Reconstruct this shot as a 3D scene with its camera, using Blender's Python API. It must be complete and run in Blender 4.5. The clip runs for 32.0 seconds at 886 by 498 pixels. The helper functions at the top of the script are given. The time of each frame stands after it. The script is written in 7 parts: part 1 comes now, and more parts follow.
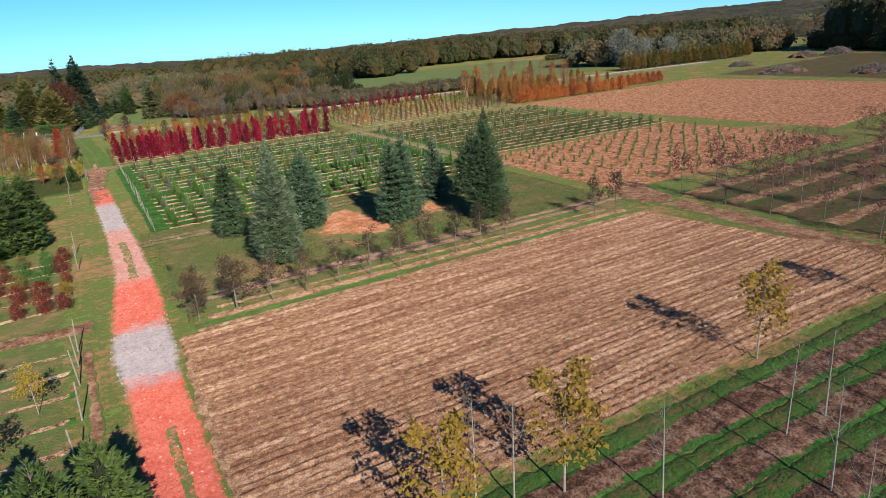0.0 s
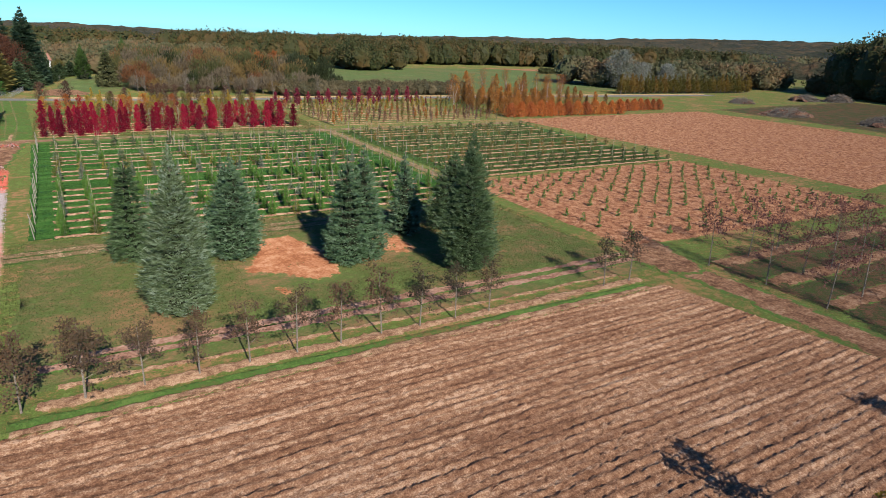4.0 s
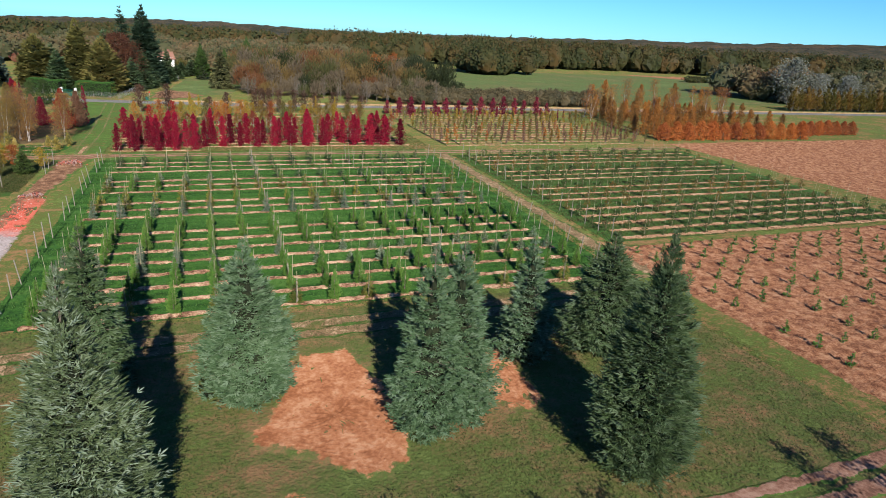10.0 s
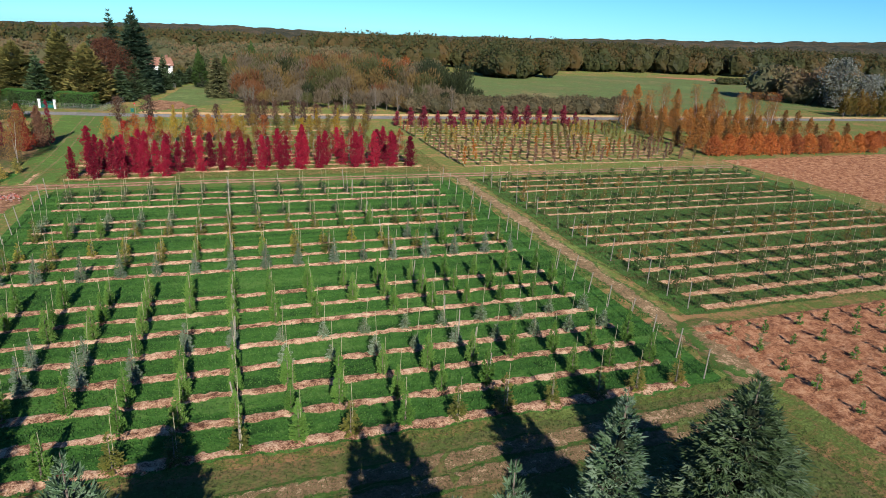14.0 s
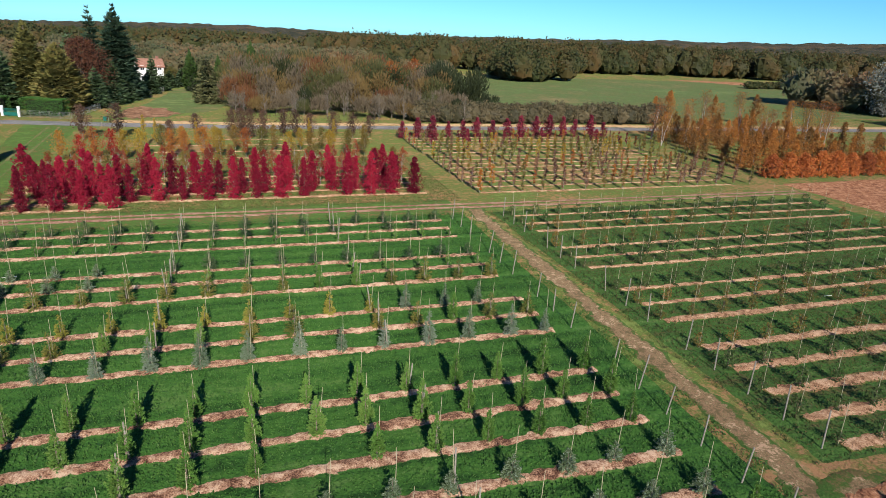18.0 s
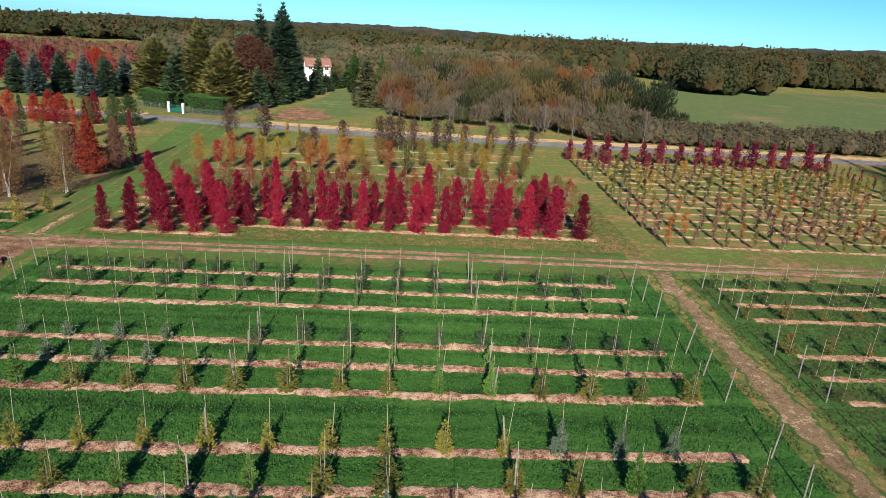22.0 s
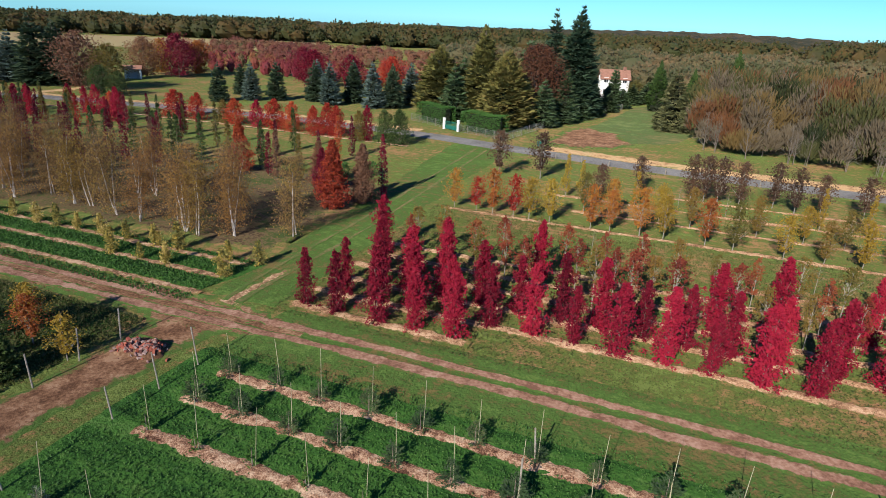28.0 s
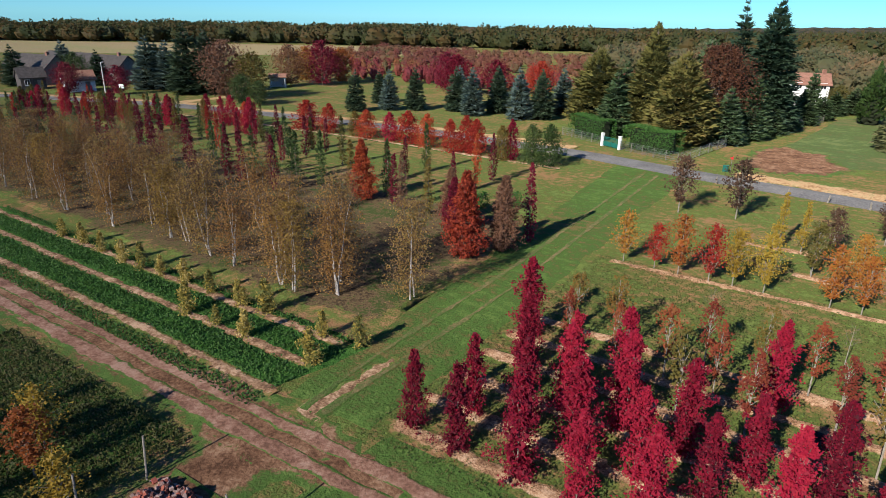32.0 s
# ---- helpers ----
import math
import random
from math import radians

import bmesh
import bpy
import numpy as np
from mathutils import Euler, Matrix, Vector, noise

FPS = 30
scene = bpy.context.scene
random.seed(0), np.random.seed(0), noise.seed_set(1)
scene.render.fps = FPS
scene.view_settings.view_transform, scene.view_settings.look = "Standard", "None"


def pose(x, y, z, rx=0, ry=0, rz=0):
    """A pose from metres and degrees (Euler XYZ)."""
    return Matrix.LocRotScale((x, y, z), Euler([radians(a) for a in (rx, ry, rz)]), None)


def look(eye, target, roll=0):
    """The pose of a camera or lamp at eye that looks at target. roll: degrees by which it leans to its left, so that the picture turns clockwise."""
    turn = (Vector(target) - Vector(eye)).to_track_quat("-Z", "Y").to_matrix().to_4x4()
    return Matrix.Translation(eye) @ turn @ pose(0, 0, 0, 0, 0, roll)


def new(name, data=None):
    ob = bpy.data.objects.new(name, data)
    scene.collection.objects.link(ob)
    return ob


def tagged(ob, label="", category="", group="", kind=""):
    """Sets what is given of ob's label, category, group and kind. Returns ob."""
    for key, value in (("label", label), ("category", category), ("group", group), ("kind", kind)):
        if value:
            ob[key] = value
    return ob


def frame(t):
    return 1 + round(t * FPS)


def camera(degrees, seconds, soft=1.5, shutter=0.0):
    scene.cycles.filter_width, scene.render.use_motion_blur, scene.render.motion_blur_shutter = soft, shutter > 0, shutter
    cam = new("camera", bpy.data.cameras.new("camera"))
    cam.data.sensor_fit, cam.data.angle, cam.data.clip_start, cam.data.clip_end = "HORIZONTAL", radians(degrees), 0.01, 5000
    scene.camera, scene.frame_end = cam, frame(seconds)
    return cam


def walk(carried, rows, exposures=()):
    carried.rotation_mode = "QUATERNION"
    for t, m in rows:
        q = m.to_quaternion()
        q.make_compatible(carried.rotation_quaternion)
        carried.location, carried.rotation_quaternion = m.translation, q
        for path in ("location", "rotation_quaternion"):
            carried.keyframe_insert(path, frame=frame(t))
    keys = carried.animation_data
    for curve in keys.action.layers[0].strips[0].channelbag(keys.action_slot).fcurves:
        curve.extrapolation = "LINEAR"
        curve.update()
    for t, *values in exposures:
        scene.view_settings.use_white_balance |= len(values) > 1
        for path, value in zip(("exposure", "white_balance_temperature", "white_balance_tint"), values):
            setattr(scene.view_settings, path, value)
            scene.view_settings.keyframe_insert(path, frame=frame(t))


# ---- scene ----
cam = camera(69.9, 32.0, soft=0.7)
METRES, EYE, TILT, LEAN, TURN = 123.29, 18.5, 0.0, 0.0, -28.7
ROWS = [
    (0.0, 0.0, 0.0, 0.0, -1.39, -18.71, 4.1),
    (0.5, 0.0007, 0.0125, -0.0006, -2.53, -18.67, -0.49),
    (1.0, 0.0011, 0.0267, -0.0015, -2.59, -18.67, -2.66),
    (1.5, 0.0015, 0.0404, -0.0021, -2.57, -18.69, -2.33),
    (2.0, 0.0023, 0.0563, -0.0027, -2.56, -18.68, -2.11),
    (2.5, 0.0029, 0.0723, -0.0032, -2.56, -18.68, -2.13),
    (4.5, 0.0049, 0.1441, -0.0028, -1.24, -18.71, -2.74),
    (5.0, 0.0048, 0.1609, -0.0028, 0.64, -18.78, -3.33),
    (5.5, 0.0047, 0.1756, -0.0026, 1.98, -18.84, -3.28),
    (6.0, 0.0043, 0.1914, -0.0023, 2.11, -18.84, -2.44),
    (6.5, 0.004, 0.2061, -0.002, 2.21, -18.83, -2.29),
    (7.0, 0.0033, 0.2223, -0.0017, 2.4, -18.82, -2.35),
    (7.5, 0.0025, 0.2372, -0.0013, 3.17, -18.86, -2.67),
    (8.0, 0.0014, 0.2536, -0.0011, 4.44, -18.91, -3.07),
    (8.5, -0.0001, 0.2687, -0.001, 5.61, -18.96, -3.08),
    (9.0, -0.0019, 0.285, -0.0012, 6.88, -19.0, -3.06),
    (9.5, -0.0038, 0.3, -0.0012, 8.05, -19.05, -3.05),
    (10.0, -0.0061, 0.3163, -0.0011, 9.12, -19.09, -2.96),
    (10.5, -0.0085, 0.3314, -0.0011, 9.94, -19.11, -2.82),
    (11.0, -0.0112, 0.3478, -0.001, 10.28, -19.11, -2.54),
    (11.5, -0.0137, 0.3631, -0.0011, 10.32, -19.1, -2.39),
    (12.0, -0.0167, 0.3797, -0.001, 10.34, -19.08, -2.39),
    (12.5, -0.0193, 0.3955, -0.001, 10.37, -19.07, -2.37),
    (13.0, -0.0223, 0.4122, -0.0009, 10.41, -19.07, -2.39),
    (13.5, -0.025, 0.4281, -0.0009, 10.44, -19.06, -2.37),
    (14.0, -0.0282, 0.4455, -0.0012, 10.46, -19.03, -2.39),
    (14.5, -0.031, 0.4614, -0.0016, 10.49, -19.01, -2.38),
    (16.5, -0.043, 0.525, -0.0017, 10.65, -19.02, -2.42),
    (17.0, -0.0461, 0.5418, -0.002, 10.9, -19.01, -2.5),
    (17.5, -0.0491, 0.557, -0.0021, 11.16, -19.04, -2.55),
    (18.0, -0.0523, 0.5733, -0.0023, 11.47, -19.04, -2.55),
    (18.5, -0.0555, 0.5882, -0.0024, 12.24, -19.05, -2.77),
    (19.0, -0.0593, 0.6042, -0.0027, 13.69, -19.11, -3.12),
    (19.5, -0.0632, 0.6189, -0.0029, 15.49, -19.18, -3.38),
    (20.0, -0.0681, 0.6342, -0.003, 17.65, -19.27, -3.51),
    (20.5, -0.0728, 0.6484, -0.0032, 19.7, -19.35, -3.5),
    (21.0, -0.0786, 0.6634, -0.0033, 21.91, -19.43, -3.45),
    (21.5, -0.0845, 0.677, -0.0037, 23.94, -19.46, -3.44),
    (22.0, -0.0911, 0.6915, -0.004, 26.15, -19.52, -3.35),
    (22.5, -0.098, 0.7045, -0.0041, 28.17, -19.6, -3.29),
    (23.0, -0.1058, 0.7186, -0.0044, 30.37, -19.67, -3.21),
    (23.5, -0.1138, 0.731, -0.0047, 32.39, -19.72, -3.17),
    (24.0, -0.1225, 0.7442, -0.005, 34.59, -19.79, -3.11),
    (24.5, -0.1312, 0.7559, -0.0054, 36.61, -19.84, -3.02),
    (25.0, -0.1408, 0.7681, -0.0058, 38.81, -19.9, -2.96),
    (25.5, -0.1502, 0.7791, -0.0063, 40.84, -19.94, -2.88),
    (27.5, -0.1921, 0.8206, -0.0076, 49.19, -20.1, -2.42),
    (28.0, -0.204, 0.8302, -0.0081, 51.29, -20.13, -2.34),
    (28.5, -0.215, 0.8389, -0.0087, 53.26, -20.15, -2.19),
    (29.0, -0.2274, 0.8477, -0.0096, 55.38, -20.15, -2.12),
    (29.5, -0.2391, 0.8553, -0.0101, 57.33, -20.18, -2.0),
    (30.0, -0.2521, 0.8632, -0.011, 59.46, -20.18, -1.9),
    (30.5, -0.2643, 0.87, -0.0118, 61.26, -20.18, -1.75),
    (31.0, -0.2776, 0.8769, -0.0125, 62.41, -20.18, -1.23),
    (31.5, -0.29, 0.8833, -0.0131, 63.16, -20.16, -0.85),
    (32.0, -0.3039, 0.8899, -0.0139, 63.79, -20.13, -0.79),
]
walk(cam, [(t, pose(0, 0, EYE, TILT, LEAN, TURN) @ pose(METRES * x, METRES * y, METRES * z, 90 + pitch, roll, yaw)) for t, x, y, z, yaw, pitch, roll in ROWS])

# ---- light ----
SUN_EL, SUN_AZ = radians(28.5), radians(184.0)
world = bpy.data.worlds.new("world")
scene.world = world
world.use_nodes = True
sky = world.node_tree.nodes.new("ShaderNodeTexSky")
sky.sky_type, sky.sun_disc, sky.sun_elevation, sky.sun_rotation = "NISHITA", False, SUN_EL, SUN_AZ
sky.altitude, sky.air_density, sky.dust_density, sky.ozone_density = 2500.0, 1.0, 0.15, 2.0
tint = world.node_tree.nodes.new("ShaderNodeMix")
tint.data_type, tint.blend_type = "RGBA", "MULTIPLY"
tint.inputs[0].default_value, tint.inputs[7].default_value = 1.0, (0.48, 1.12, 1.74, 1)
world.node_tree.links.new(sky.outputs[0], tint.inputs[6])
world.node_tree.links.new(tint.outputs[2], world.node_tree.nodes["Background"].inputs[0])
world.node_tree.nodes["Background"].inputs[1].default_value = 0.062
sun = new("sun", bpy.data.lights.new("sun", "SUN"))
sun.data.energy, sun.data.angle, sun.data.color = 5.0, radians(0.5), (1.0, 0.955, 0.88)
toward = Vector((math.sin(SUN_AZ) * math.cos(SUN_EL), math.cos(SUN_AZ) * math.cos(SUN_EL), math.sin(SUN_EL)))
sun.matrix_world = look(toward * 200, (0, 0, 0))
scene.view_settings.exposure = 0.36

# ---- small tools ----
def gz(x, y):
    """The height of the ground: level round the nursery, falling away slowly far off."""
    far = np.clip((np.hypot(np.asarray(x, float) - 30, np.asarray(y, float) - 100) - 600) / 2400, 0, 1)
    return -60.0 * far * far * (3 - 2 * far)


rng = np.random.default_rng(7)


def mesh_of(name, verts, faces, mat=None, smooth=False, rim=None):
    me = bpy.data.meshes.new(name)
    me.from_pydata(np.asarray(verts, float).reshape(-1, 3).tolist(), [], faces if isinstance(faces, list) else np.asarray(faces).tolist())
    if rim is not None:
        me.attributes.new("rim", "FLOAT", "POINT").data.foreach_set("value", np.asarray(rim, np.float32).reshape(-1))
    if mat:
        me.materials.append(mat)
    if smooth:
        me.polygons.foreach_set("use_smooth", [True] * len(me.polygons))
    return me


def bm_mesh(name, bm, mat=None, smooth=False):
    me = bpy.data.meshes.new(name)
    bm.to_mesh(me)
    bm.free()
    if mat:
        me.materials.append(mat)
    if smooth:
        me.polygons.foreach_set("use_smooth", [True] * len(me.polygons))
    return me


def part(name, data, parent, label=""):
    ob = new(name, data)
    ob.parent = parent
    return tagged(ob, label)


def thing(name, x, y, z=None, turn=0.0, size=1.0, label="", category="", group="", kind=""):
    """An empty at the base of a thing, standing on the ground."""
    ob = new(name)
    ob.empty_display_size = 0.2
    s = size if isinstance(size, (tuple, list)) else (size, size, size)
    ob.matrix_basis = Matrix.LocRotScale((x, y, float(gz(x, y)) if z is None else z), Euler((0, 0, turn)), s)
    return tagged(ob, label, category, group, kind)


def unit(v):
    return v / np.maximum(np.linalg.norm(v, axis=-1, keepdims=True), 1e-9)


def kites(p, d, length, width, up=None, dip=0.15):
    """Leaves or sprays: one bent kite a row, from p along d."""
    n = len(p)
    up = rng.normal(size=(n, 3)) if up is None else up
    d = unit(d)
    w = unit(np.cross(d, up))
    nrm = np.cross(w, d)
    length = np.broadcast_to(length, (n,))[:, None]
    width = np.broadcast_to(width, (n,))[:, None]
    mid = p + d * length * 0.5
    v = np.stack([p, mid + w * width / 2 - nrm * length * dip, p + d * length, mid - w * width / 2 - nrm * length * dip], 1)
    return v.reshape(-1, 3), np.arange(n * 4).reshape(-1, 4)


def wedges(p, d, length, width, up=None, dip=0.0):
    """Small leaves: one wedge a row, widening from p along d."""
    n = len(p)
    d = unit(d)
    w = unit(np.cross(d, rng.normal(size=(n, 3)) if up is None else up))
    end = p + d * np.broadcast_to(length, (n,))[:, None] * 0.8
    w = w * np.broadcast_to(width, (n,))[:, None] * 0.62
    return np.stack([p, end + w, end - w], 1).reshape(-1, 3), np.arange(n * 3).reshape(-1, 3)


def tubes(segs, sides=5):
    """Tapered round pieces: rows of p0, p1, r0, r1."""
    s = np.asarray(segs, float)
    p0, p1, r0, r1 = s[:, 0:3], s[:, 3:6], s[:, 6:7], s[:, 7:8]
    d = unit(p1 - p0)
    a = unit(np.cross(d, np.where(np.abs(d[:, 2:3]) > 0.9, [[1.0, 0, 0]], [[0, 0, 1.0]])))
    b = np.cross(d, a)
    ang = np.arange(sides) * 2 * math.pi / sides
    ring = a[:, None] * np.cos(ang)[None, :, None] + b[:, None] * np.sin(ang)[None, :, None]
    v = np.concatenate([p0[:, None] + ring * r0[:, None], p1[:, None] + ring * r1[:, None]], 1)
    i = np.arange(sides)
    f = np.stack([i, (i + 1) % sides, (i + 1) % sides + sides, i + sides], 1)
    f = (f[None] + (np.arange(len(s)) * 2 * sides)[:, None, None]).reshape(-1, 4)
    return v.reshape(-1, 3), f


def box_bm(bm, x0, y0, z0, x1, y1, z1, bevel=0.0):
    made = bmesh.ops.create_cube(bm, size=1.0, matrix=Matrix.Translation(((x0 + x1) / 2, (y0 + y1) / 2, (z0 + z1) / 2)) @ Matrix.Diagonal((x1 - x0, y1 - y0, z1 - z0, 1)))
    if bevel:
        edges = list({e for v in made["verts"] for e in v.link_edges})
        bmesh.ops.bevel(bm, geom=edges, offset=bevel, segments=1, affect="EDGES")
    return made["verts"]


def box(name, x0, y0, z0, x1, y1, z1, mat, bevel=0.0):
    bm = bmesh.new()
    box_bm(bm, x0, y0, z0, x1, y1, z1, bevel)
    return bm_mesh(name, bm, mat)


# ---- materials ----
def nodes_of(name, rough=0.8):
    m = bpy.data.materials.new(name)
    m.use_nodes = True
    nt = m.node_tree
    b = nt.nodes["Principled BSDF"]
    b.inputs["Roughness"].default_value = rough
    b.inputs["Specular IOR Level"].default_value = 0.25
    b.inputs["Diffuse Roughness"].default_value = 1.0
    return m, nt, b


def ramp(nt, fac, cols, spread=None):
    r = nt.nodes.new("ShaderNodeValToRGB")
    e = r.color_ramp.elements
    while len(e) < len(cols):
        e.new(0.5)
    for i, c in enumerate(cols):
        e[i].position = spread[i] if spread else i / max(1, len(cols) - 1)
        e[i].color = (*c, 1)
    nt.links.new(fac, r.inputs[0])
    return r.outputs[0]


def noise_tex(nt, scale, detail=4.0, rough=0.6, stretch=None, offset=(0, 0, 0)):
    g = nt.nodes.new("ShaderNodeNewGeometry")
    mp = nt.nodes.new("ShaderNodeMapping")
    mp.inputs["Scale"].default_value = stretch or (1, 1, 1)
    mp.inputs["Location"].default_value = offset
    n = nt.nodes.new("ShaderNodeTexNoise")
    n.inputs["Scale"].default_value, n.inputs["Detail"].default_value, n.inputs["Roughness"].default_value = scale, detail, rough
    nt.links.new(g.outputs["Position"], mp.inputs[0])
    nt.links.new(mp.outputs[0], n.inputs["Vector"])
    return n.outputs[0]


def calc(nt, op, a, b):
    m = nt.nodes.new("ShaderNodeMath")
    m.operation = op
    for k, v in ((0, a), (1, b)):
        if isinstance(v, (int, float)):
            m.inputs[k].default_value = v
        else:
            nt.links.new(v, m.inputs[k])
    return m.outputs[0]


def mixed(nt, fac, a, b, mode="MIX"):
    m = nt.nodes.new("ShaderNodeMix")
    m.data_type, m.blend_type = "RGBA", mode
    for k, v in ((0, fac), (6, a), (7, b)):
        if isinstance(v, (int, float)):
            m.inputs[k].default_value = v
        elif isinstance(v, tuple):
            m.inputs[k].default_value = (*v, 1)
        else:
            nt.links.new(v, m.inputs[k])
    return m.outputs[2]


def bump(nt, b, height, dist, strength=1.0):
    n = nt.nodes.new("ShaderNodeBump")
    n.inputs["Strength"].default_value, n.inputs["Distance"].default_value = strength, dist
    nt.links.new(height, n.inputs["Height"])
    nt.links.new(n.outputs[0], b.inputs["Normal"])


def leaf_mat(name, cols, by_tree=0.5, glow=0.3, rough=0.65, patch=0.0):
    """Foliage: every leaf has its own tint, every plant another."""
    m, nt, b = nodes_of(name, rough)
    island = nt.nodes.new("ShaderNodeNewGeometry").outputs["Random Per Island"]
    if patch:
        own = noise_tex(nt, patch, 1.0, 0.4)
        own = calc(nt, "MULTIPLY", calc(nt, "SUBTRACT", own, 0.25), 2.0)
    else:
        own = nt.nodes.new("ShaderNodeObjectInfo").outputs["Random"]
    fac = calc(nt, "ADD", calc(nt, "MULTIPLY", own, by_tree), calc(nt, "MULTIPLY", island, 1 - by_tree))
    c = ramp(nt, fac, cols)
    nt.links.new(c, b.inputs["Base Color"])
    tr = nt.nodes.new("ShaderNodeBsdfTranslucent")
    nt.links.new(c, tr.inputs[0])
    mx = nt.nodes.new("ShaderNodeMixShader")
    mx.inputs[0].default_value = glow
    nt.links.new(b.outputs[0], mx.inputs[1])
    nt.links.new(tr.outputs[0], mx.inputs[2])
    nt.links.new(mx.outputs[0], nt.nodes["Material Output"].inputs[0])
    return m


GRASS = {
    "strip": ([(0.134, 0.0979, 0.0367), (0.0786, 0.0931, 0.0265), (0.0583, 0.0979, 0.0224), (0.0617, 0.113, 0.0245), (0.0898, 0.137, 0.0326)], 0.12, 1.4),
    "meadow": ([(0.253, 0.136, 0.066), (0.193, 0.13, 0.052), (0.132, 0.122, 0.036), (0.088, 0.106, 0.027), (0.088, 0.123, 0.028), (0.13, 0.161, 0.042)], 0.13, 1.5),
    "worn": ([(0.215, 0.125, 0.062), (0.165, 0.112, 0.05), (0.124, 0.112, 0.042), (0.092, 0.104, 0.032), (0.078, 0.106, 0.028), (0.115, 0.142, 0.042)], 0.14, 1.3, 0.25, 2.3),
    "pasture": ([(0.155, 0.12, 0.055), (0.105, 0.105, 0.04), (0.07, 0.092, 0.03), (0.074, 0.108, 0.034), (0.125, 0.145, 0.052)], 0.035, 0.45, 0.35, 2.2),
    "lawn": ([(0.016, 0.045, 0.010), (0.026, 0.075, 0.015), (0.038, 0.105, 0.019), (0.048, 0.12, 0.022), (0.075, 0.145, 0.034)], 0.35, 2.2, 0.62, 2.0),
    "green": ([(0.085, 0.078, 0.028), (0.05, 0.082, 0.022), (0.042, 0.092, 0.02), (0.05, 0.108, 0.023), (0.085, 0.13, 0.036)], 0.3, 2.0, 0.5, 2.4),
    "plot": ([(0.107, 0.0774, 0.0327), (0.0645, 0.0774, 0.0215), (0.043, 0.0774, 0.0172), (0.0361, 0.0817, 0.0163), (0.0645, 0.107, 0.0258)], 0.3, 2.0),
}


def spread(nt, patch, grain, a=2.4, b=3.2):
    fac = calc(nt, "ADD", calc(nt, "MULTIPLY", patch, a), calc(nt, "MULTIPLY", grain, b))
    return calc(nt, "SUBTRACT", fac, (a + b) / 2 - 0.5)


def grass_colour(nt, kind):
    layers, coarse, fine, band, fleck = (*GRASS[kind], 0.3, 3.4)[:5]
    patch = noise_tex(nt, coarse, 4.0, 0.6)
    streak = noise_tex(nt, 0.6, 2.0, 0.5, (0.10, 1.6, 1.0))
    grain = calc(nt, "ADD", calc(nt, "MULTIPLY", noise_tex(nt, fine, 2.0, 0.5), 0.55), calc(nt, "MULTIPLY", noise_tex(nt, fine * 4.5, 2.0, 0.6), 0.45))
    fac = spread(nt, calc(nt, "ADD", calc(nt, "MULTIPLY", patch, 1 - band), calc(nt, "MULTIPLY", streak, band)), grain, 3.2, fleck)
    return ramp(nt, fac, layers)


def ground_mat(name, layers, fine, coarse_scale, bump_dist=0.05, bump_scale=9.0, rough=0.95, stretch=None, edge="", bite=1.0):
    """Soil, grass, gravel: colours mixed by a coarse patchiness, with fine grain over it; grass creeps in from the rim."""
    m, nt, b = nodes_of(name, rough)
    b.inputs["Specular IOR Level"].default_value = 0.1
    if layers == "grass":
        c = grass_colour(nt, edge)
    else:
        c = ramp(nt, spread(nt, noise_tex(nt, coarse_scale, 5.0, 0.62, stretch), calc(nt, "ADD", calc(nt, "MULTIPLY", noise_tex(nt, fine * 0.5, 2.0, 0.5), 0.5), calc(nt, "MULTIPLY", noise_tex(nt, fine * 2.0, 2.0, 0.6), 0.5))), layers)
        if edge:
            at = nt.nodes.new("ShaderNodeAttribute")
            at.attribute_name = "rim"
            gap = calc(nt, "SUBTRACT", calc(nt, "MULTIPLY", at.outputs["Fac"], 1.5), calc(nt, "MULTIPLY", calc(nt, "ADD", noise_tex(nt, 2.6, 4.0, 0.7, None, (7, 3, 0)), calc(nt, "MULTIPLY", calc(nt, "SUBTRACT", noise_tex(nt, 0.45, 2.0, 0.5, None, (3, 9, 0)), 0.5), 1.0)), bite * 1.5))
            gap = calc(nt, "ADD", calc(nt, "MULTIPLY", gap, 5.0), 1.0)
            cl = nt.nodes.new("ShaderNodeClamp")
            nt.links.new(gap, cl.inputs[0])
            c = mixed(nt, cl.outputs[0], grass_colour(nt, edge), c)
    nt.links.new(c, b.inputs["Base Color"])
    bump(nt, b, noise_tex(nt, bump_scale, 4.0, 0.65), bump_dist)
    return m


def plain_mat(name, c0, c1, scale, rough=0.7, metal=0.0, dist=0.01):
    m, nt, b = nodes_of(name, rough)
    b.inputs["Metallic"].default_value = metal
    n = noise_tex(nt, scale, 5.0, 0.65)
    nt.links.new(ramp(nt, n, [c0, c1], [0.3, 0.7]), b.inputs["Base Color"])
    bump(nt, b, n, dist)
    return m


# soil and grass
M_MEADOW = ground_mat("meadow_grass", "grass", 0, 0, 0.16, 5.0, edge="meadow")
M_LAWN = ground_mat("lush_grass", "grass", 0, 0, 0.22, 4.0, edge="lawn")
M_WORN = ground_mat("worn_grass", "grass", 0, 0, 0.16, 5.0, edge="worn")
M_PASTURE = ground_mat("pasture_grass", "grass", 0, 0, 0.1, 3.0, edge="pasture")
M_STRIP = ground_mat("mown_strip_grass", "grass", 0, 0, 0.16, 4.0, edge="strip")
M_GREENPLOT = ground_mat("staked_plot_grass", "grass", 0, 0, 0.18, 4.0, edge="green")
M_PLOT = ground_mat("plot_grass", "grass", 0, 0, 0.2, 4.0, edge="plot")
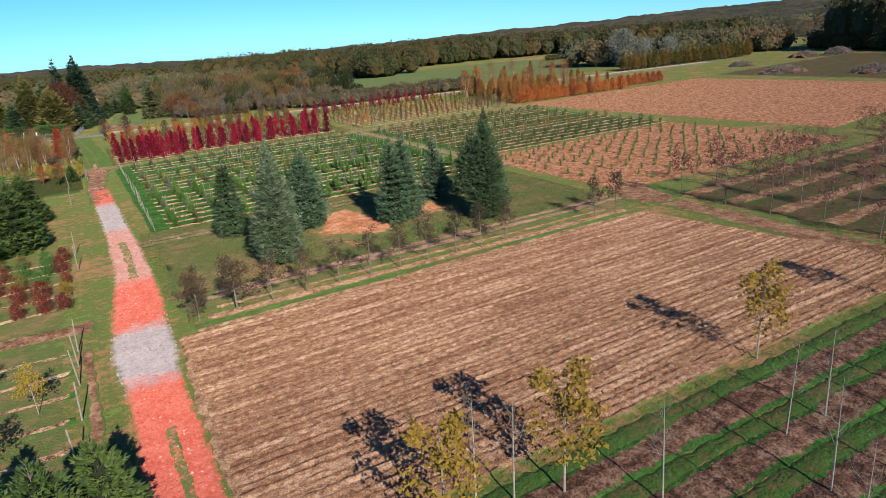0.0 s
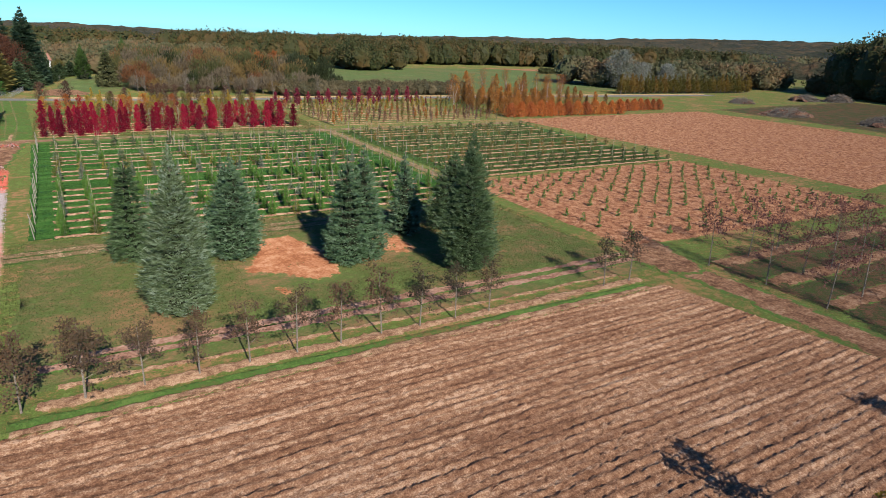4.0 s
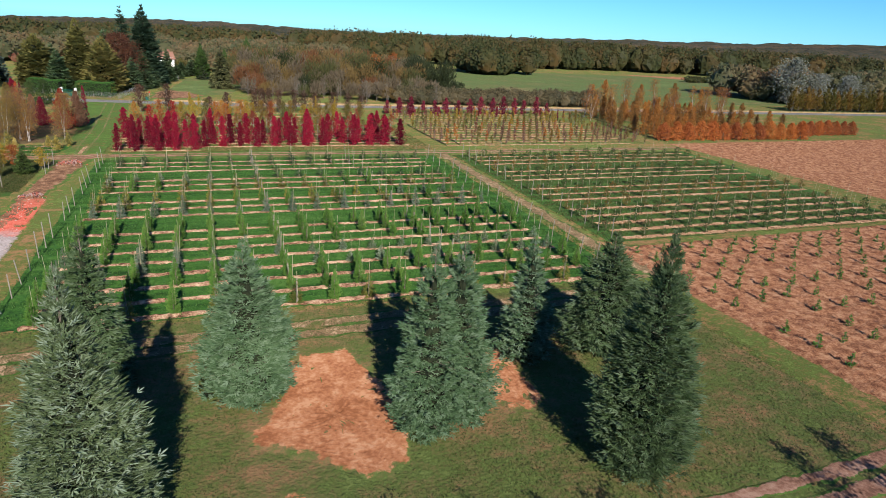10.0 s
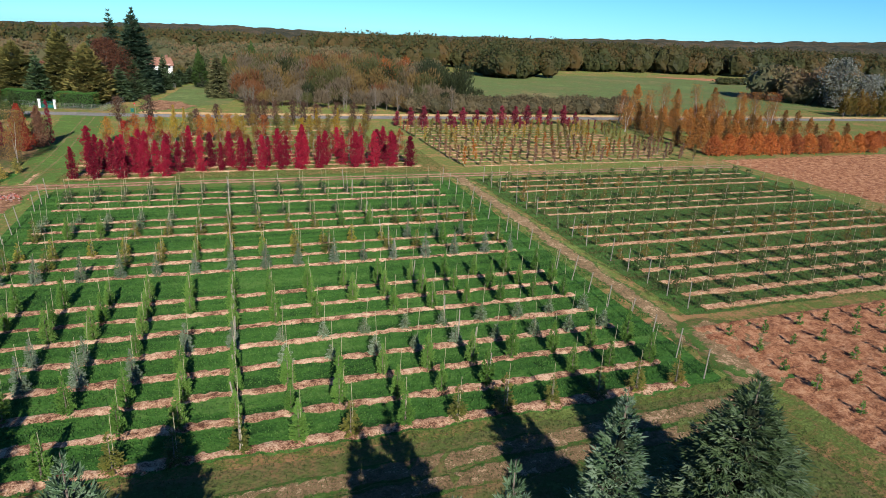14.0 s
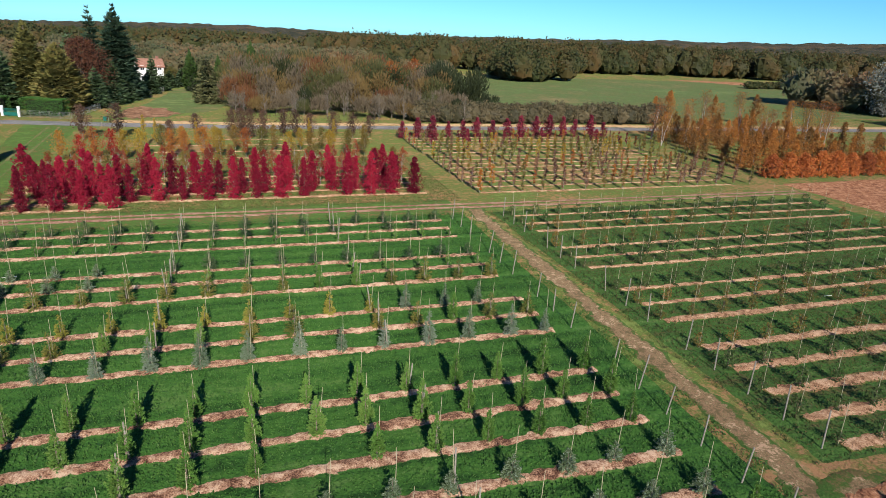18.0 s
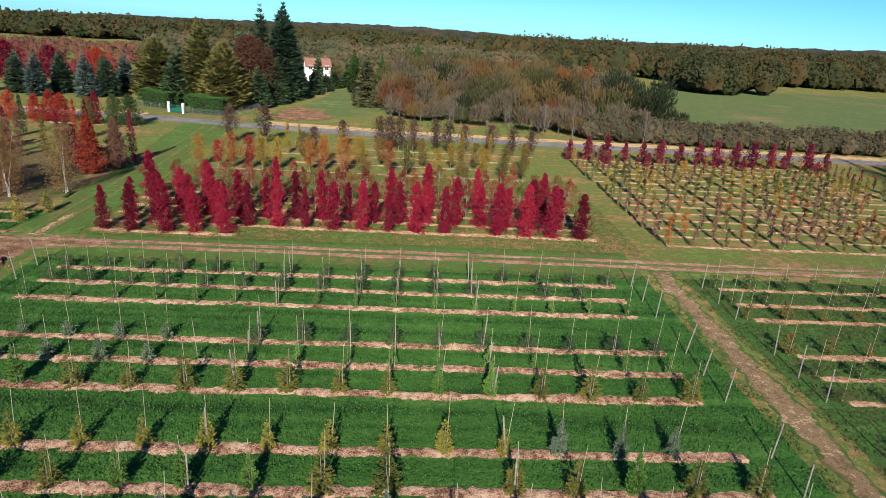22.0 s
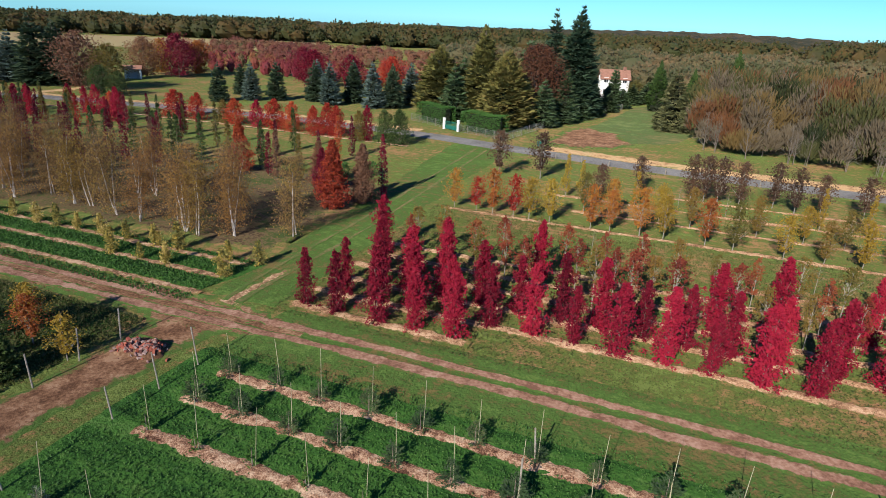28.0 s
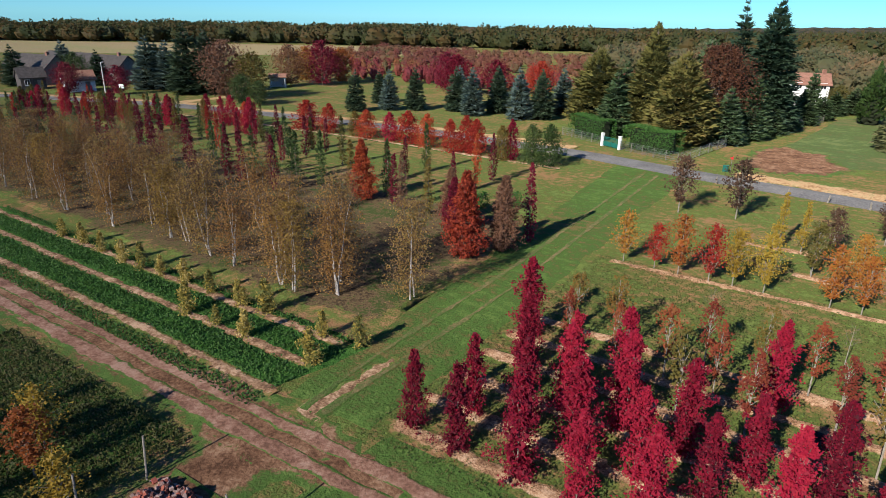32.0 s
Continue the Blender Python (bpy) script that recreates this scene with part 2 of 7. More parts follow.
M_DRYGRASS = ground_mat("dry_grass", [(0.30, 0.18, 0.10), (0.22, 0.145, 0.07), (0.14, 0.125, 0.048), (0.09, 0.115, 0.032)], 2.4, 0.35, 0.1, 5.0, edge="meadow", bite=1.25)
M_CHIP = ground_mat("wood_chip", [(0.0774, 0.0361, 0.0224), (0.206, 0.103, 0.0619), (0.327, 0.182, 0.112), (0.439, 0.275, 0.176), (0.542, 0.37, 0.249)], 7.0, 0.8, 0.10, 9.0, edge="lawn", bite=0.85)
M_CHIPDRY = ground_mat("dry_wood_chip", [(0.138, 0.0662, 0.0368), (0.276, 0.149, 0.0828), (0.396, 0.23, 0.133), (0.515, 0.336, 0.212)], 7.0, 0.8, 0.10, 9.0, edge="meadow", bite=0.85)
M_SOIL = ground_mat("ploughed_soil", [(0.15, 0.07, 0.038), (0.215, 0.105, 0.058), (0.275, 0.143, 0.081), (0.345, 0.195, 0.113), (0.48, 0.30, 0.19)], 6.0, 1.0, 0.14, 7.0, stretch=(0.10, 1.9, 1), edge="meadow", bite=0.5)
M_SOIL_RED = ground_mat("red_soil", [(0.13, 0.052, 0.027), (0.225, 0.097, 0.05), (0.30, 0.14, 0.074), (0.38, 0.205, 0.115)], 4.0, 1.2, 0.2, 3.0, edge="meadow", bite=0.6)
M_CLAY = ground_mat("bare_clay", [(0.225, 0.084, 0.037), (0.30, 0.12, 0.057), (0.355, 0.155, 0.077), (0.43, 0.22, 0.122)], 2.5, 0.4, 0.09, 5.0, edge="worn", bite=0.8)
M_TRACK = ground_mat("earth_track", [(0.0819, 0.0406, 0.0226), (0.14, 0.0702, 0.039), (0.195, 0.104, 0.0593), (0.265, 0.156, 0.0952)], 3.0, 0.5, 0.06, 8.0, edge="strip", bite=0.75)
M_PACKED = ground_mat("packed_earth", [(0.134, 0.0672, 0.0444), (0.202, 0.104, 0.0706), (0.256, 0.141, 0.0976), (0.309, 0.189, 0.138)], 3.0, 0.4, 0.05, 8.0, edge="strip", bite=0.95)
M_ASPHALT = ground_mat("worn_asphalt", [(0.088, 0.082, 0.08), (0.118, 0.112, 0.108), (0.14, 0.133, 0.128), (0.18, 0.168, 0.155)], 9.0, 0.3, 0.01, 30.0, 0.85)
M_ROUGH = ground_mat("rough_plot", [(0.115, 0.054, 0.031), (0.096, 0.054, 0.029), (0.066, 0.052, 0.024), (0.04, 0.05, 0.016), (0.046, 0.064, 0.019)], 3.0, 0.3, 0.14, 5.0, edge="meadow")
M_DARKSOIL = ground_mat("dark_soil", [(0.05, 0.025, 0.016), (0.10, 0.05, 0.032), (0.15, 0.08, 0.052), (0.23, 0.135, 0.088)], 4.0, 0.5, 0.2, 4.0, edge="lawn", bite=0.8)
M_PATH = ground_mat("trodden_path", [(0.10, 0.075, 0.036), (0.145, 0.095, 0.05), (0.21, 0.13, 0.075), (0.12, 0.095, 0.042), (0.33, 0.215, 0.135)], 4.0, 0.5, 0.06, 8.0, edge="plot", bite=0.95)
M_FAINT = ground_mat("faint_rut_grass", [(0.17, 0.125, 0.06), (0.125, 0.11, 0.045), (0.085, 0.098, 0.032), (0.07, 0.098, 0.028)], 2.4, 0.35, 0.1, 5.0, edge="strip", bite=1.2)
M_STRAW = ground_mat("weathered_wood_chip", [(0.13, 0.066, 0.038), (0.225, 0.122, 0.07), (0.315, 0.185, 0.108), (0.43, 0.275, 0.17)], 7.0, 0.8, 0.10, 9.0, edge="meadow", bite=0.85)
M_RUT = ground_mat("worn_rut", [(0.11, 0.06, 0.034), (0.20, 0.112, 0.064), (0.29, 0.175, 0.105), (0.42, 0.275, 0.175)], 4.0, 0.5, 0.06, 8.0, edge="meadow", bite=1.1)
M_VERGE = ground_mat("straw_verge", [(0.22, 0.12, 0.055), (0.36, 0.22, 0.11), (0.44, 0.29, 0.155), (0.24, 0.19, 0.08)], 2.0, 0.3, 0.08, 6.0, edge="meadow")
M_STUBBLE = ground_mat("stubble_field", [(0.20, 0.14, 0.075), (0.28, 0.20, 0.11), (0.24, 0.20, 0.09), (0.2, 0.19, 0.08)], 1.0, 0.02, 0.05, 3.0, stretch=(0.2, 1, 1))

# foliage
M_BLUESPRUCE = leaf_mat("blue_spruce_needles", [(0.045, 0.0688, 0.025), (0.09, 0.125, 0.0525), (0.15, 0.194, 0.106), (0.3, 0.362, 0.275)], 0.15, 0.1)
M_SPRUCE = leaf_mat("spruce_needles", [(0.0264, 0.0504, 0.0156), (0.0504, 0.084, 0.0288), (0.078, 0.12, 0.0504), (0.144, 0.192, 0.108)], 0.15, 0.1)
M_FIR = leaf_mat("fir_needles", [(0.0351, 0.0702, 0.027), (0.0675, 0.119, 0.0513), (0.108, 0.169, 0.0864), (0.203, 0.27, 0.176)], 0.15, 0.12)
M_THUJA = leaf_mat("thuja_sprays", [(0.039, 0.0975, 0.0182), (0.0715, 0.156, 0.026), (0.104, 0.208, 0.0364), (0.156, 0.221, 0.052)], 0.5, 0.15)
M_SILVER = leaf_mat("silvery_needles", [(0.045, 0.072, 0.034), (0.085, 0.12, 0.064), (0.13, 0.165, 0.105), (0.20, 0.235, 0.175)], 0.4, 0.12)
M_GOLD = leaf_mat("golden_needles", [(0.08, 0.09, 0.018), (0.16, 0.15, 0.025), (0.25, 0.22, 0.035), (0.36, 0.31, 0.06)], 0.4, 0.2)
M_PINE = leaf_mat("pine_needles", [(0.022, 0.046, 0.016), (0.042, 0.073, 0.027), (0.064, 0.098, 0.038), (0.11, 0.115, 0.042)], 0.5, 0.12)
M_RED = leaf_mat("crimson_leaves", [(0.065, 0.004, 0.012), (0.15, 0.007, 0.02), (0.28, 0.011, 0.032), (0.39, 0.016, 0.044), (0.46, 0.03, 0.052)], 0.62, 0.35)
M_MAROON = leaf_mat("maroon_leaves", [(0.09, 0.008, 0.016), (0.16, 0.012, 0.025), (0.24, 0.02, 0.04)], 0.5, 0.3)
M_REDORANGE = leaf_mat("scarlet_leaves", [(0.20, 0.018, 0.014), (0.36, 0.03, 0.02), (0.48, 0.07, 0.03), (0.5, 0.15, 0.04)], 0.6, 0.35)
M_ORANGE = leaf_mat("orange_leaves", [(0.22, 0.06, 0.02), (0.34, 0.10, 0.025), (0.42, 0.17, 0.03), (0.42, 0.25, 0.05)], 0.6, 0.35)
M_YELLOW = leaf_mat("yellow_leaves", [(0.17, 0.11, 0.02), (0.29, 0.18, 0.025), (0.38, 0.25, 0.032), (0.42, 0.32, 0.06)], 0.5, 0.35)
M_OLIVE = leaf_mat("turning_leaves", [(0.07, 0.07, 0.02), (0.13, 0.11, 0.025), (0.20, 0.13, 0.03), (0.26, 0.12, 0.03)], 0.6, 0.3)
M_BROWNLEAF = leaf_mat("brown_leaves", [(0.10, 0.05, 0.03), (0.16, 0.08, 0.05), (0.23, 0.11, 0.06), (0.28, 0.14, 0.06)], 0.5, 0.25)
M_PURPLE = leaf_mat("brown_purple_leaves", [(0.06, 0.036, 0.024), (0.10, 0.056, 0.034), (0.15, 0.078, 0.045)], 0.5, 0.25)
M_GREENCOL = leaf_mat("oak_green_leaves", [(0.03, 0.055, 0.015), (0.05, 0.08, 0.02), (0.08, 0.11, 0.03)], 0.6, 0.2)
M_HORNBEAM = leaf_mat("hornbeam_leaves", [(0.11, 0.077, 0.0242), (0.22, 0.11, 0.0308), (0.396, 0.154, 0.033), (0.55, 0.22, 0.044)], 0.6, 0.3)
M_HEDGE = leaf_mat("clipped_hedge_leaves", [(0.027, 0.081, 0.0162), (0.054, 0.135, 0.0243), (0.081, 0.176, 0.0338)], 0.2, 0.15)
M_WOODS = leaf_mat("woodland_leaves", [(0.0724, 0.095, 0.0452), (0.118, 0.127, 0.0589), (0.175, 0.149, 0.0724), (0.249, 0.162, 0.0792), (0.384, 0.203, 0.0905)], 0.7, 0.42, patch=0.07)
M_DARKWOODS = leaf_mat("dark_woodland_leaves", [(0.038, 0.05, 0.019), (0.06, 0.073, 0.025), (0.088, 0.087, 0.031), (0.15, 0.095, 0.034), (0.07, 0.082, 0.028)], 0.5, 0.4, patch=0.07)
M_CEDAR = leaf_mat("cedar_needles", [(0.0182, 0.039, 0.0208), (0.0364, 0.065, 0.0338), (0.065, 0.104, 0.0585)], 0.2, 0.1)
M_LARCH = leaf_mat("golden_conifer_needles", [(0.05, 0.065, 0.014), (0.10, 0.11, 0.022), (0.155, 0.15, 0.03), (0.20, 0.14, 0.032)], 0.5, 0.2)

# wood, stone and metal
M_BARK = plain_mat("grey_brown_bark", (0.10, 0.075, 0.055), (0.24, 0.20, 0.16), 9.0, 0.9)
M_PALEBARK = plain_mat("pale_bark", (0.17, 0.145, 0.115), (0.34, 0.295, 0.24), 7.0, 0.85)
M_BIRCH = plain_mat("birch_bark", (0.26, 0.21, 0.17), (0.62, 0.57, 0.52), 3.0, 0.8)
M_TWIG = plain_mat("brown_twigs", (0.08, 0.052, 0.034), (0.17, 0.112, 0.072), 6.0, 0.9)
M_TWIGGREY = plain_mat("grey_twigs", (0.12, 0.10, 0.078), (0.25, 0.215, 0.175), 6.0, 0.9)
# inner twigs coloured near-black, to stand in for shade inside crowns and hedges
M_INNERSHADE = plain_mat("inner_twig_shade", (0.012, 0.017, 0.008), (0.028, 0.034, 0.015), 5.0, 0.95)
M_CANE = plain_mat("bamboo_cane", (0.26, 0.23, 0.14), (0.42, 0.38, 0.26), 5.0, 0.6)
M_POST = plain_mat("weathered_post", (0.16, 0.14, 0.11), (0.33, 0.29, 0.24), 8.0, 0.85)
M_WHITE = plain_mat("white_paint", (0.66, 0.65, 0.62), (0.82, 0.81, 0.78), 2.0, 0.6)
M_RENDERED = plain_mat("pale_render", (0.55, 0.52, 0.47), (0.72, 0.69, 0.63), 1.0, 0.85)
M_SLATE = plain_mat("dark_roof", (0.05, 0.042, 0.038), (0.12, 0.10, 0.088), 2.0, 0.7)
M_TILE = plain_mat("clay_roof", (0.22, 0.10, 0.07), (0.36, 0.19, 0.13), 2.0, 0.85)
M_PLASTIC = plain_mat("black_plastic", (0.02, 0.02, 0.022), (0.05, 0.05, 0.05), 4.0, 0.5)
M_GREENMETAL = plain_mat("green_painted_metal", (0.01, 0.10, 0.075), (0.02, 0.15, 0.11), 3.0, 0.45)
M_GALV = plain_mat("galvanised_metal", (0.35, 0.36, 0.36), (0.5, 0.5, 0.5), 6.0, 0.45, 0.8)
M_GLASSY, _nt, _b = nodes_of("window_glass", 0.08)
_b.inputs["Base Color"].default_value = (0.03, 0.035, 0.04, 1)
M_WIRE = plain_mat("thin_wire", (0.25, 0.25, 0.25), (0.4, 0.4, 0.4), 4.0, 0.4, 0.8)


# ---- ground ----
def sheet_axis(lo, hi, step, far):
    mid = np.arange(lo, hi + step / 2, step)
    out = step * 1.35 ** np.arange(1, 60)
    out = np.cumsum(out)
    out = out[out < far]
    return np.concatenate([(lo - out)[::-1], mid, hi + out])


def grid_mesh(name, xs, ys, z, mat, smooth=True):
    gx, gy = np.meshgrid(xs, ys)
    v = np.stack([gx, gy, z(gx, gy)], -1).reshape(-1, 3)
    nx, ny = len(xs), len(ys)
    i = (np.arange(ny - 1)[:, None] * nx + np.arange(nx - 1)[None]).reshape(-1)
    return mesh_of(name, v, np.stack([i, i + 1, i + nx + 1, i + nx], 1), mat, smooth, np.full(len(v), 1.2))


tagged(new("ground", grid_mesh("ground", sheet_axis(-160, 320, 8, 4200), sheet_axis(-60, 420, 8, 4200), gz, M_MEADOW)),
       "mown meadow grass with dry brown patches", "ground", kind="structure")


def wobble(n, amp, seed, smooth=3):
    r = np.random.default_rng(seed)
    a = r.normal(size=n + 8)
    k = np.ones(smooth) / smooth
    return amp * np.convolve(a, k, "same")[4:4 + n] * math.sqrt(smooth)


def ribbon(name, pts, width, mat, label="", category="", lift=0.03, crown=0.0, ragged=0.12, step=0.6, seed=1, kind="structure"):
    """A strip that follows the ground along pts; its ragged edges dip below the turf."""
    pts = np.asarray(pts, float)
    seg = np.linalg.norm(np.diff(pts, axis=0), axis=1)
    s = np.concatenate([[0], np.cumsum(seg)])
    n = max(3, int(s[-1] / step))
    u = np.linspace(0, s[-1], n)
    c = np.stack([np.interp(u, s, pts[:, 0]), np.interp(u, s, pts[:, 1])], 1)
    if len(pts) > 2:
        k = max(1, int(4 / step))
        pad = np.concatenate([np.repeat(c[:1], k, 0), c, np.repeat(c[-1:], k, 0)])
        c = np.stack([np.convolve(pad[:, j], np.ones(2 * k + 1) / (2 * k + 1), "valid") for j in (0, 1)], 1)
    t = unit(np.gradient(c, axis=0))
    nrm = np.stack([-t[:, 1], t[:, 0]], 1)
    w = np.broadcast_to(np.interp(u, s, width) if np.ndim(width) else width, (n,)) / 2
    w = w * 1.22
    lw, rw = [w + wobble(n, ragged * 0.5, seed + o, 9) + wobble(n, ragged * 0.5, seed + o + 7, 1) for o in (0, 50)]
    rows, rim = [], []
    for f, h in ((-1.0, -0.008), (-0.8, 0.0), (-0.4, 0.8), (0, 1.0), (0.4, 0.8), (0.8, 0.0), (1.0, -0.008)):
        e = np.where(f < 0, lw, rw) * f
        rim.append(np.minimum(np.full(n, 1.15 * (1 - abs(f))), np.minimum(u, s[-1] - u) / 0.8))
        q = c + nrm * e[:, None]
        rows.append(np.concatenate([q, (gz(q[:, 0], q[:, 1]) + (h if h < 0 else lift + crown * h + (crown * 0.35 * wobble(n, 1, seed + int(f * 9)) if 0 < h else 0)))[:, None]], 1))
    v = np.stack(rows, 1)
    m = v.shape[1]
    i = (np.arange(n - 1)[:, None] * m + np.arange(m - 1)[None]).reshape(-1)
    me = mesh_of(name, v, np.stack([i, i + m, i + m + 1, i + 1], 1), mat, True, np.stack(rim, 1))
    return tagged(new(name, me), label, category, kind=kind)


def field(name, corners, mat, label, ridge=0.0, pitch=0.7, rough=0.03, step=(0.4, 0.2), lift=0.02, category="field", seed=3, fuzz=0.25, feather=1.2):
    """A four-cornered sheet (sw, se, ne, nw) with furrows along its length and a ragged rim."""
    a, b, c, d = [np.array(p, float) for p in corners]
    nx, ny = max(2, int(np.linalg.norm(b - a) / step[0])), max(2, int(np.linalg.norm(d - a) / step[1]))
    U, V = np.meshgrid(np.linspace(0, 1, nx + 1), np.linspace(0, 1, ny + 1))
    q = (a * (1 - U[..., None]) + b * U[..., None]) * (1 - V[..., None]) + (d * (1 - U[..., None]) + c * U[..., None]) * V[..., None]
    r = np.random.default_rng(seed)
    q[0, :, 1] += wobble(nx + 1, fuzz, seed, 5)
    q[-1, :, 1] += wobble(nx + 1, fuzz, seed + 1, 5)
    q[:, 0, 0] += wobble(ny + 1, fuzz, seed + 2, 5)
    q[:, -1, 0] += wobble(ny + 1, fuzz, seed + 3, 5)
    across = V * np.linalg.norm(d - a)
    phase = across * 2 * math.pi / pitch + 0.6 * np.sin(U * 9)
    z = ridge * (0.5 + 0.5 * np.sin(phase)) * (0.3 + 1.2 * r.random(4096))[np.floor((phase + math.pi / 2) / (2 * math.pi)).astype(int) + 4]
    clods = r.random(z.shape)
    clods = sum(np.roll(clods, k, 1) for k in range(-3, 4)) / 7
    z = z * (0.2 + 1.6 * clods) + rough * r.random(z.shape) + lift
    rim = np.minimum(np.minimum(U * nx, (1 - U) * nx), np.minimum(V * ny, (1 - V) * ny))
    z = np.where(rim < 0.5, -0.03, np.where(rim < 1.5, lift, z))
    v = np.concatenate([q, (gz(q[..., 0], q[..., 1]) + z)[..., None]], -1)
    m = nx + 1
    i = (np.arange(ny)[:, None] * m + np.arange(nx)[None]).reshape(-1)
    metres = np.minimum(np.minimum(U, 1 - U) * np.linalg.norm(b - a), np.minimum(V, 1 - V) * np.linalg.norm(d - a))
    me = mesh_of(name, v, np.stack([i, i + 1, i + m + 1, i + m], 1), mat, True, np.clip(metres / feather, 0, 1.1))
    return tagged(new(name, me), label, category, kind="structure")


field("ploughed_field", [(2.0, 19.6), (52.5, 19.6), (48.0, 44.4), (2.6, 44.0)], M_SOIL, "brown ploughed field with shallow furrows and clods", 0.06, 0.55, 0.115, (0.25, 0.11), seed=4)
field("ploughed_field", [(103.5, 57), (172, 66), (169, 137), (99.5, 134)], M_SOIL_RED, "reddish ploughed field with clods beside the nursery", 0.10, 0.9, 0.16, (0.7, 0.4), seed=9)
field("planted_field", [(52.2, 52.2), (97, 50.5), (95.8, 82.8), (51.6, 81.6)], M_SOIL_RED, "reddish bare earth planted with small conifers", 0.04, 1.3, 0.17, (0.4, 0.3), seed=12)
field("lawn", [(4.0, 74.6), (50.0, 74.4), (50.9, 126.4), (3.4, 126.2)], M_LAWN, "lush green grass between nursery rows", 0.0, 1.0, 0.04, (0.8, 0.8), 0.012, "lawn", 15)
field("lawn", [(52.6, 82.4), (96.0, 83.2), (98.0, 127.0), (52.8, 126.8)], M_GREENPLOT, "green grass between rows of young shrubs", 0.0, 1.0, 0.04, (0.8, 0.8), 0.012, "lawn", 16)
field("lawn", [(-46, 129.8), (-1.2, 130.6), (0.5, 137.6), (-46, 137.2)], M_LAWN, "green grass strips between rows of shrubs", 0.0, 1.0, 0.04, (0.8, 0.8), 0.012, "lawn", 17)
field("pasture", [(58, 196.5), (205, 199), (300, 330), (92, 345)], M_PASTURE, "green grazed pasture beyond the lane", 0.0, 1.0, 0.0, (6, 6), 0.03, "meadow", 35, 1.0)
field("lawn", [(-1.2, 130.4), (5.0, 130.6), (3.2, 188), (-7.5, 190)], M_STRIP, "green mown strip with wheel ruts between the blocks", 0.0, 1.0, 0.02, (0.8, 0.8), 0.012, "lawn", 38, 0.5, 2.0)
field("lawn", [(-34, 108), (-1.0, 108), (-1.8, 127.0), (-34, 127.0)], M_PLOT, "rough green grass west of the track", 0.0, 1.0, 0.04, (0.8, 0.8), 0.012, "lawn", 39, 0.5, 2.0)
field("pasture", [(2.5, 197), (25, 204), (44, 300), (9, 252)], M_PASTURE, "green mown lawn beside a garden", 0.0, 1.0, 0.0, (4, 4), 0.02, "lawn", 36, 0.6)
field("stubble_field", [(-350, 190), (-130, 372), (-190, 440), (-450, 276)], M_STUBBLE, "pale flat farm field before the far woods", 0.0, 1.0, 0.0, (20, 10), 0.15, "field", 18)
field("brown_field", [(265, 300), (420, 270), (430, 300), (225, 345)], M_SOIL_RED, "brown ploughed strip beyond the meadow", 0.0, 1.0, 0.0, (6, 6), 0.1, "field", 19)
field("rough_ground", [(174, 70), (270, 60), (275, 152), (176, 142)], M_ROUGH, "rough trampled ground round brushwood heaps", 0.0, 1.0, 0.1, (2, 2), 0.05, "ground", 20, 2.0, 9.0)
field("young_tree_plot", [(54.0, 8), (110, 8), (104, 49), (54.5, 48.5)], M_ROUGH, "rough dark grass plot with rows of young trees", 0.0, 1.0, 0.05, (1.2, 1.0), 0.014, "ground", 21, 0.5, 3.0)
field("worn_lawn", [(3.2, 47.2), (50.2, 46.8), (49.8, 74.6), (3.6, 74.8)], M_WORN, "worn dry grass with brown patches under tall conifers", 0.0, 1.0, 0.04, (0.8, 0.8), 0.01, "lawn", 27, 0.5)
field("worn_lawn", [(-34, 18), (-3.0, 18), (-3.4, 76), (-34, 76)], M_WORN, "worn dry grass between shrub rows", 0.0, 1.0, 0.04, (1.2, 1.2), 0.01, "lawn", 28, 0.5)


def patch_of(name, outline, mat, label, feather=1.6, lift=0.03, seed=1, rough=0.05, category="ground"):
    """A bare patch with an uneven outline, feathering into the turf."""
    o = np.asarray(outline, float)
    c = o.mean(0)
    o = np.concatenate([o, o[:1]])
    s = np.concatenate([[0], np.cumsum(np.linalg.norm(np.diff(o, axis=0), axis=1))])
    n = max(40, int(s[-1] / 0.35))
    u = np.linspace(0, s[-1], n, endpoint=False)
    e = np.stack([np.interp(u, s, o[:, k]) for k in (0, 1)], 1)
    e = sum(np.roll(e, k, 0) for k in range(-3, 4)) / 7
    e = c + (e - c) * (1.08 + wobble(n, 0.05, seed, 5) + wobble(n, 0.03, seed + 1, 1))[:, None]
    r = np.random.default_rng(seed)
    f = np.concatenate([np.linspace(0.03, 0.96, 16), [1.0]])
    q = c + (e - c)[None] * f[:, None, None]
    z = lift + rough * r.random(q.shape[:2])
    z[-1], z[-2] = -0.02, lift * 0.7
    v = np.concatenate([q, (gz(q[..., 0], q[..., 1]) + z)[..., None]], -1)
    rim = (1 - f)[:, None] * np.linalg.norm(e - c, axis=1)[None] / feather
    a, b = np.meshgrid(np.arange(len(f) - 1), np.arange(n), indexing="ij")
    face = np.stack([a * n + b, (a + 1) * n + b, (a + 1) * n + (b + 1) % n, a * n + (b + 1) % n], -1).reshape(-1, 4).tolist() + [list(range(n))]
    return tagged(new(name, mesh_of(name, v, face, mat, True, np.clip(rim, 0, 1.1))), label, category, kind="structure")


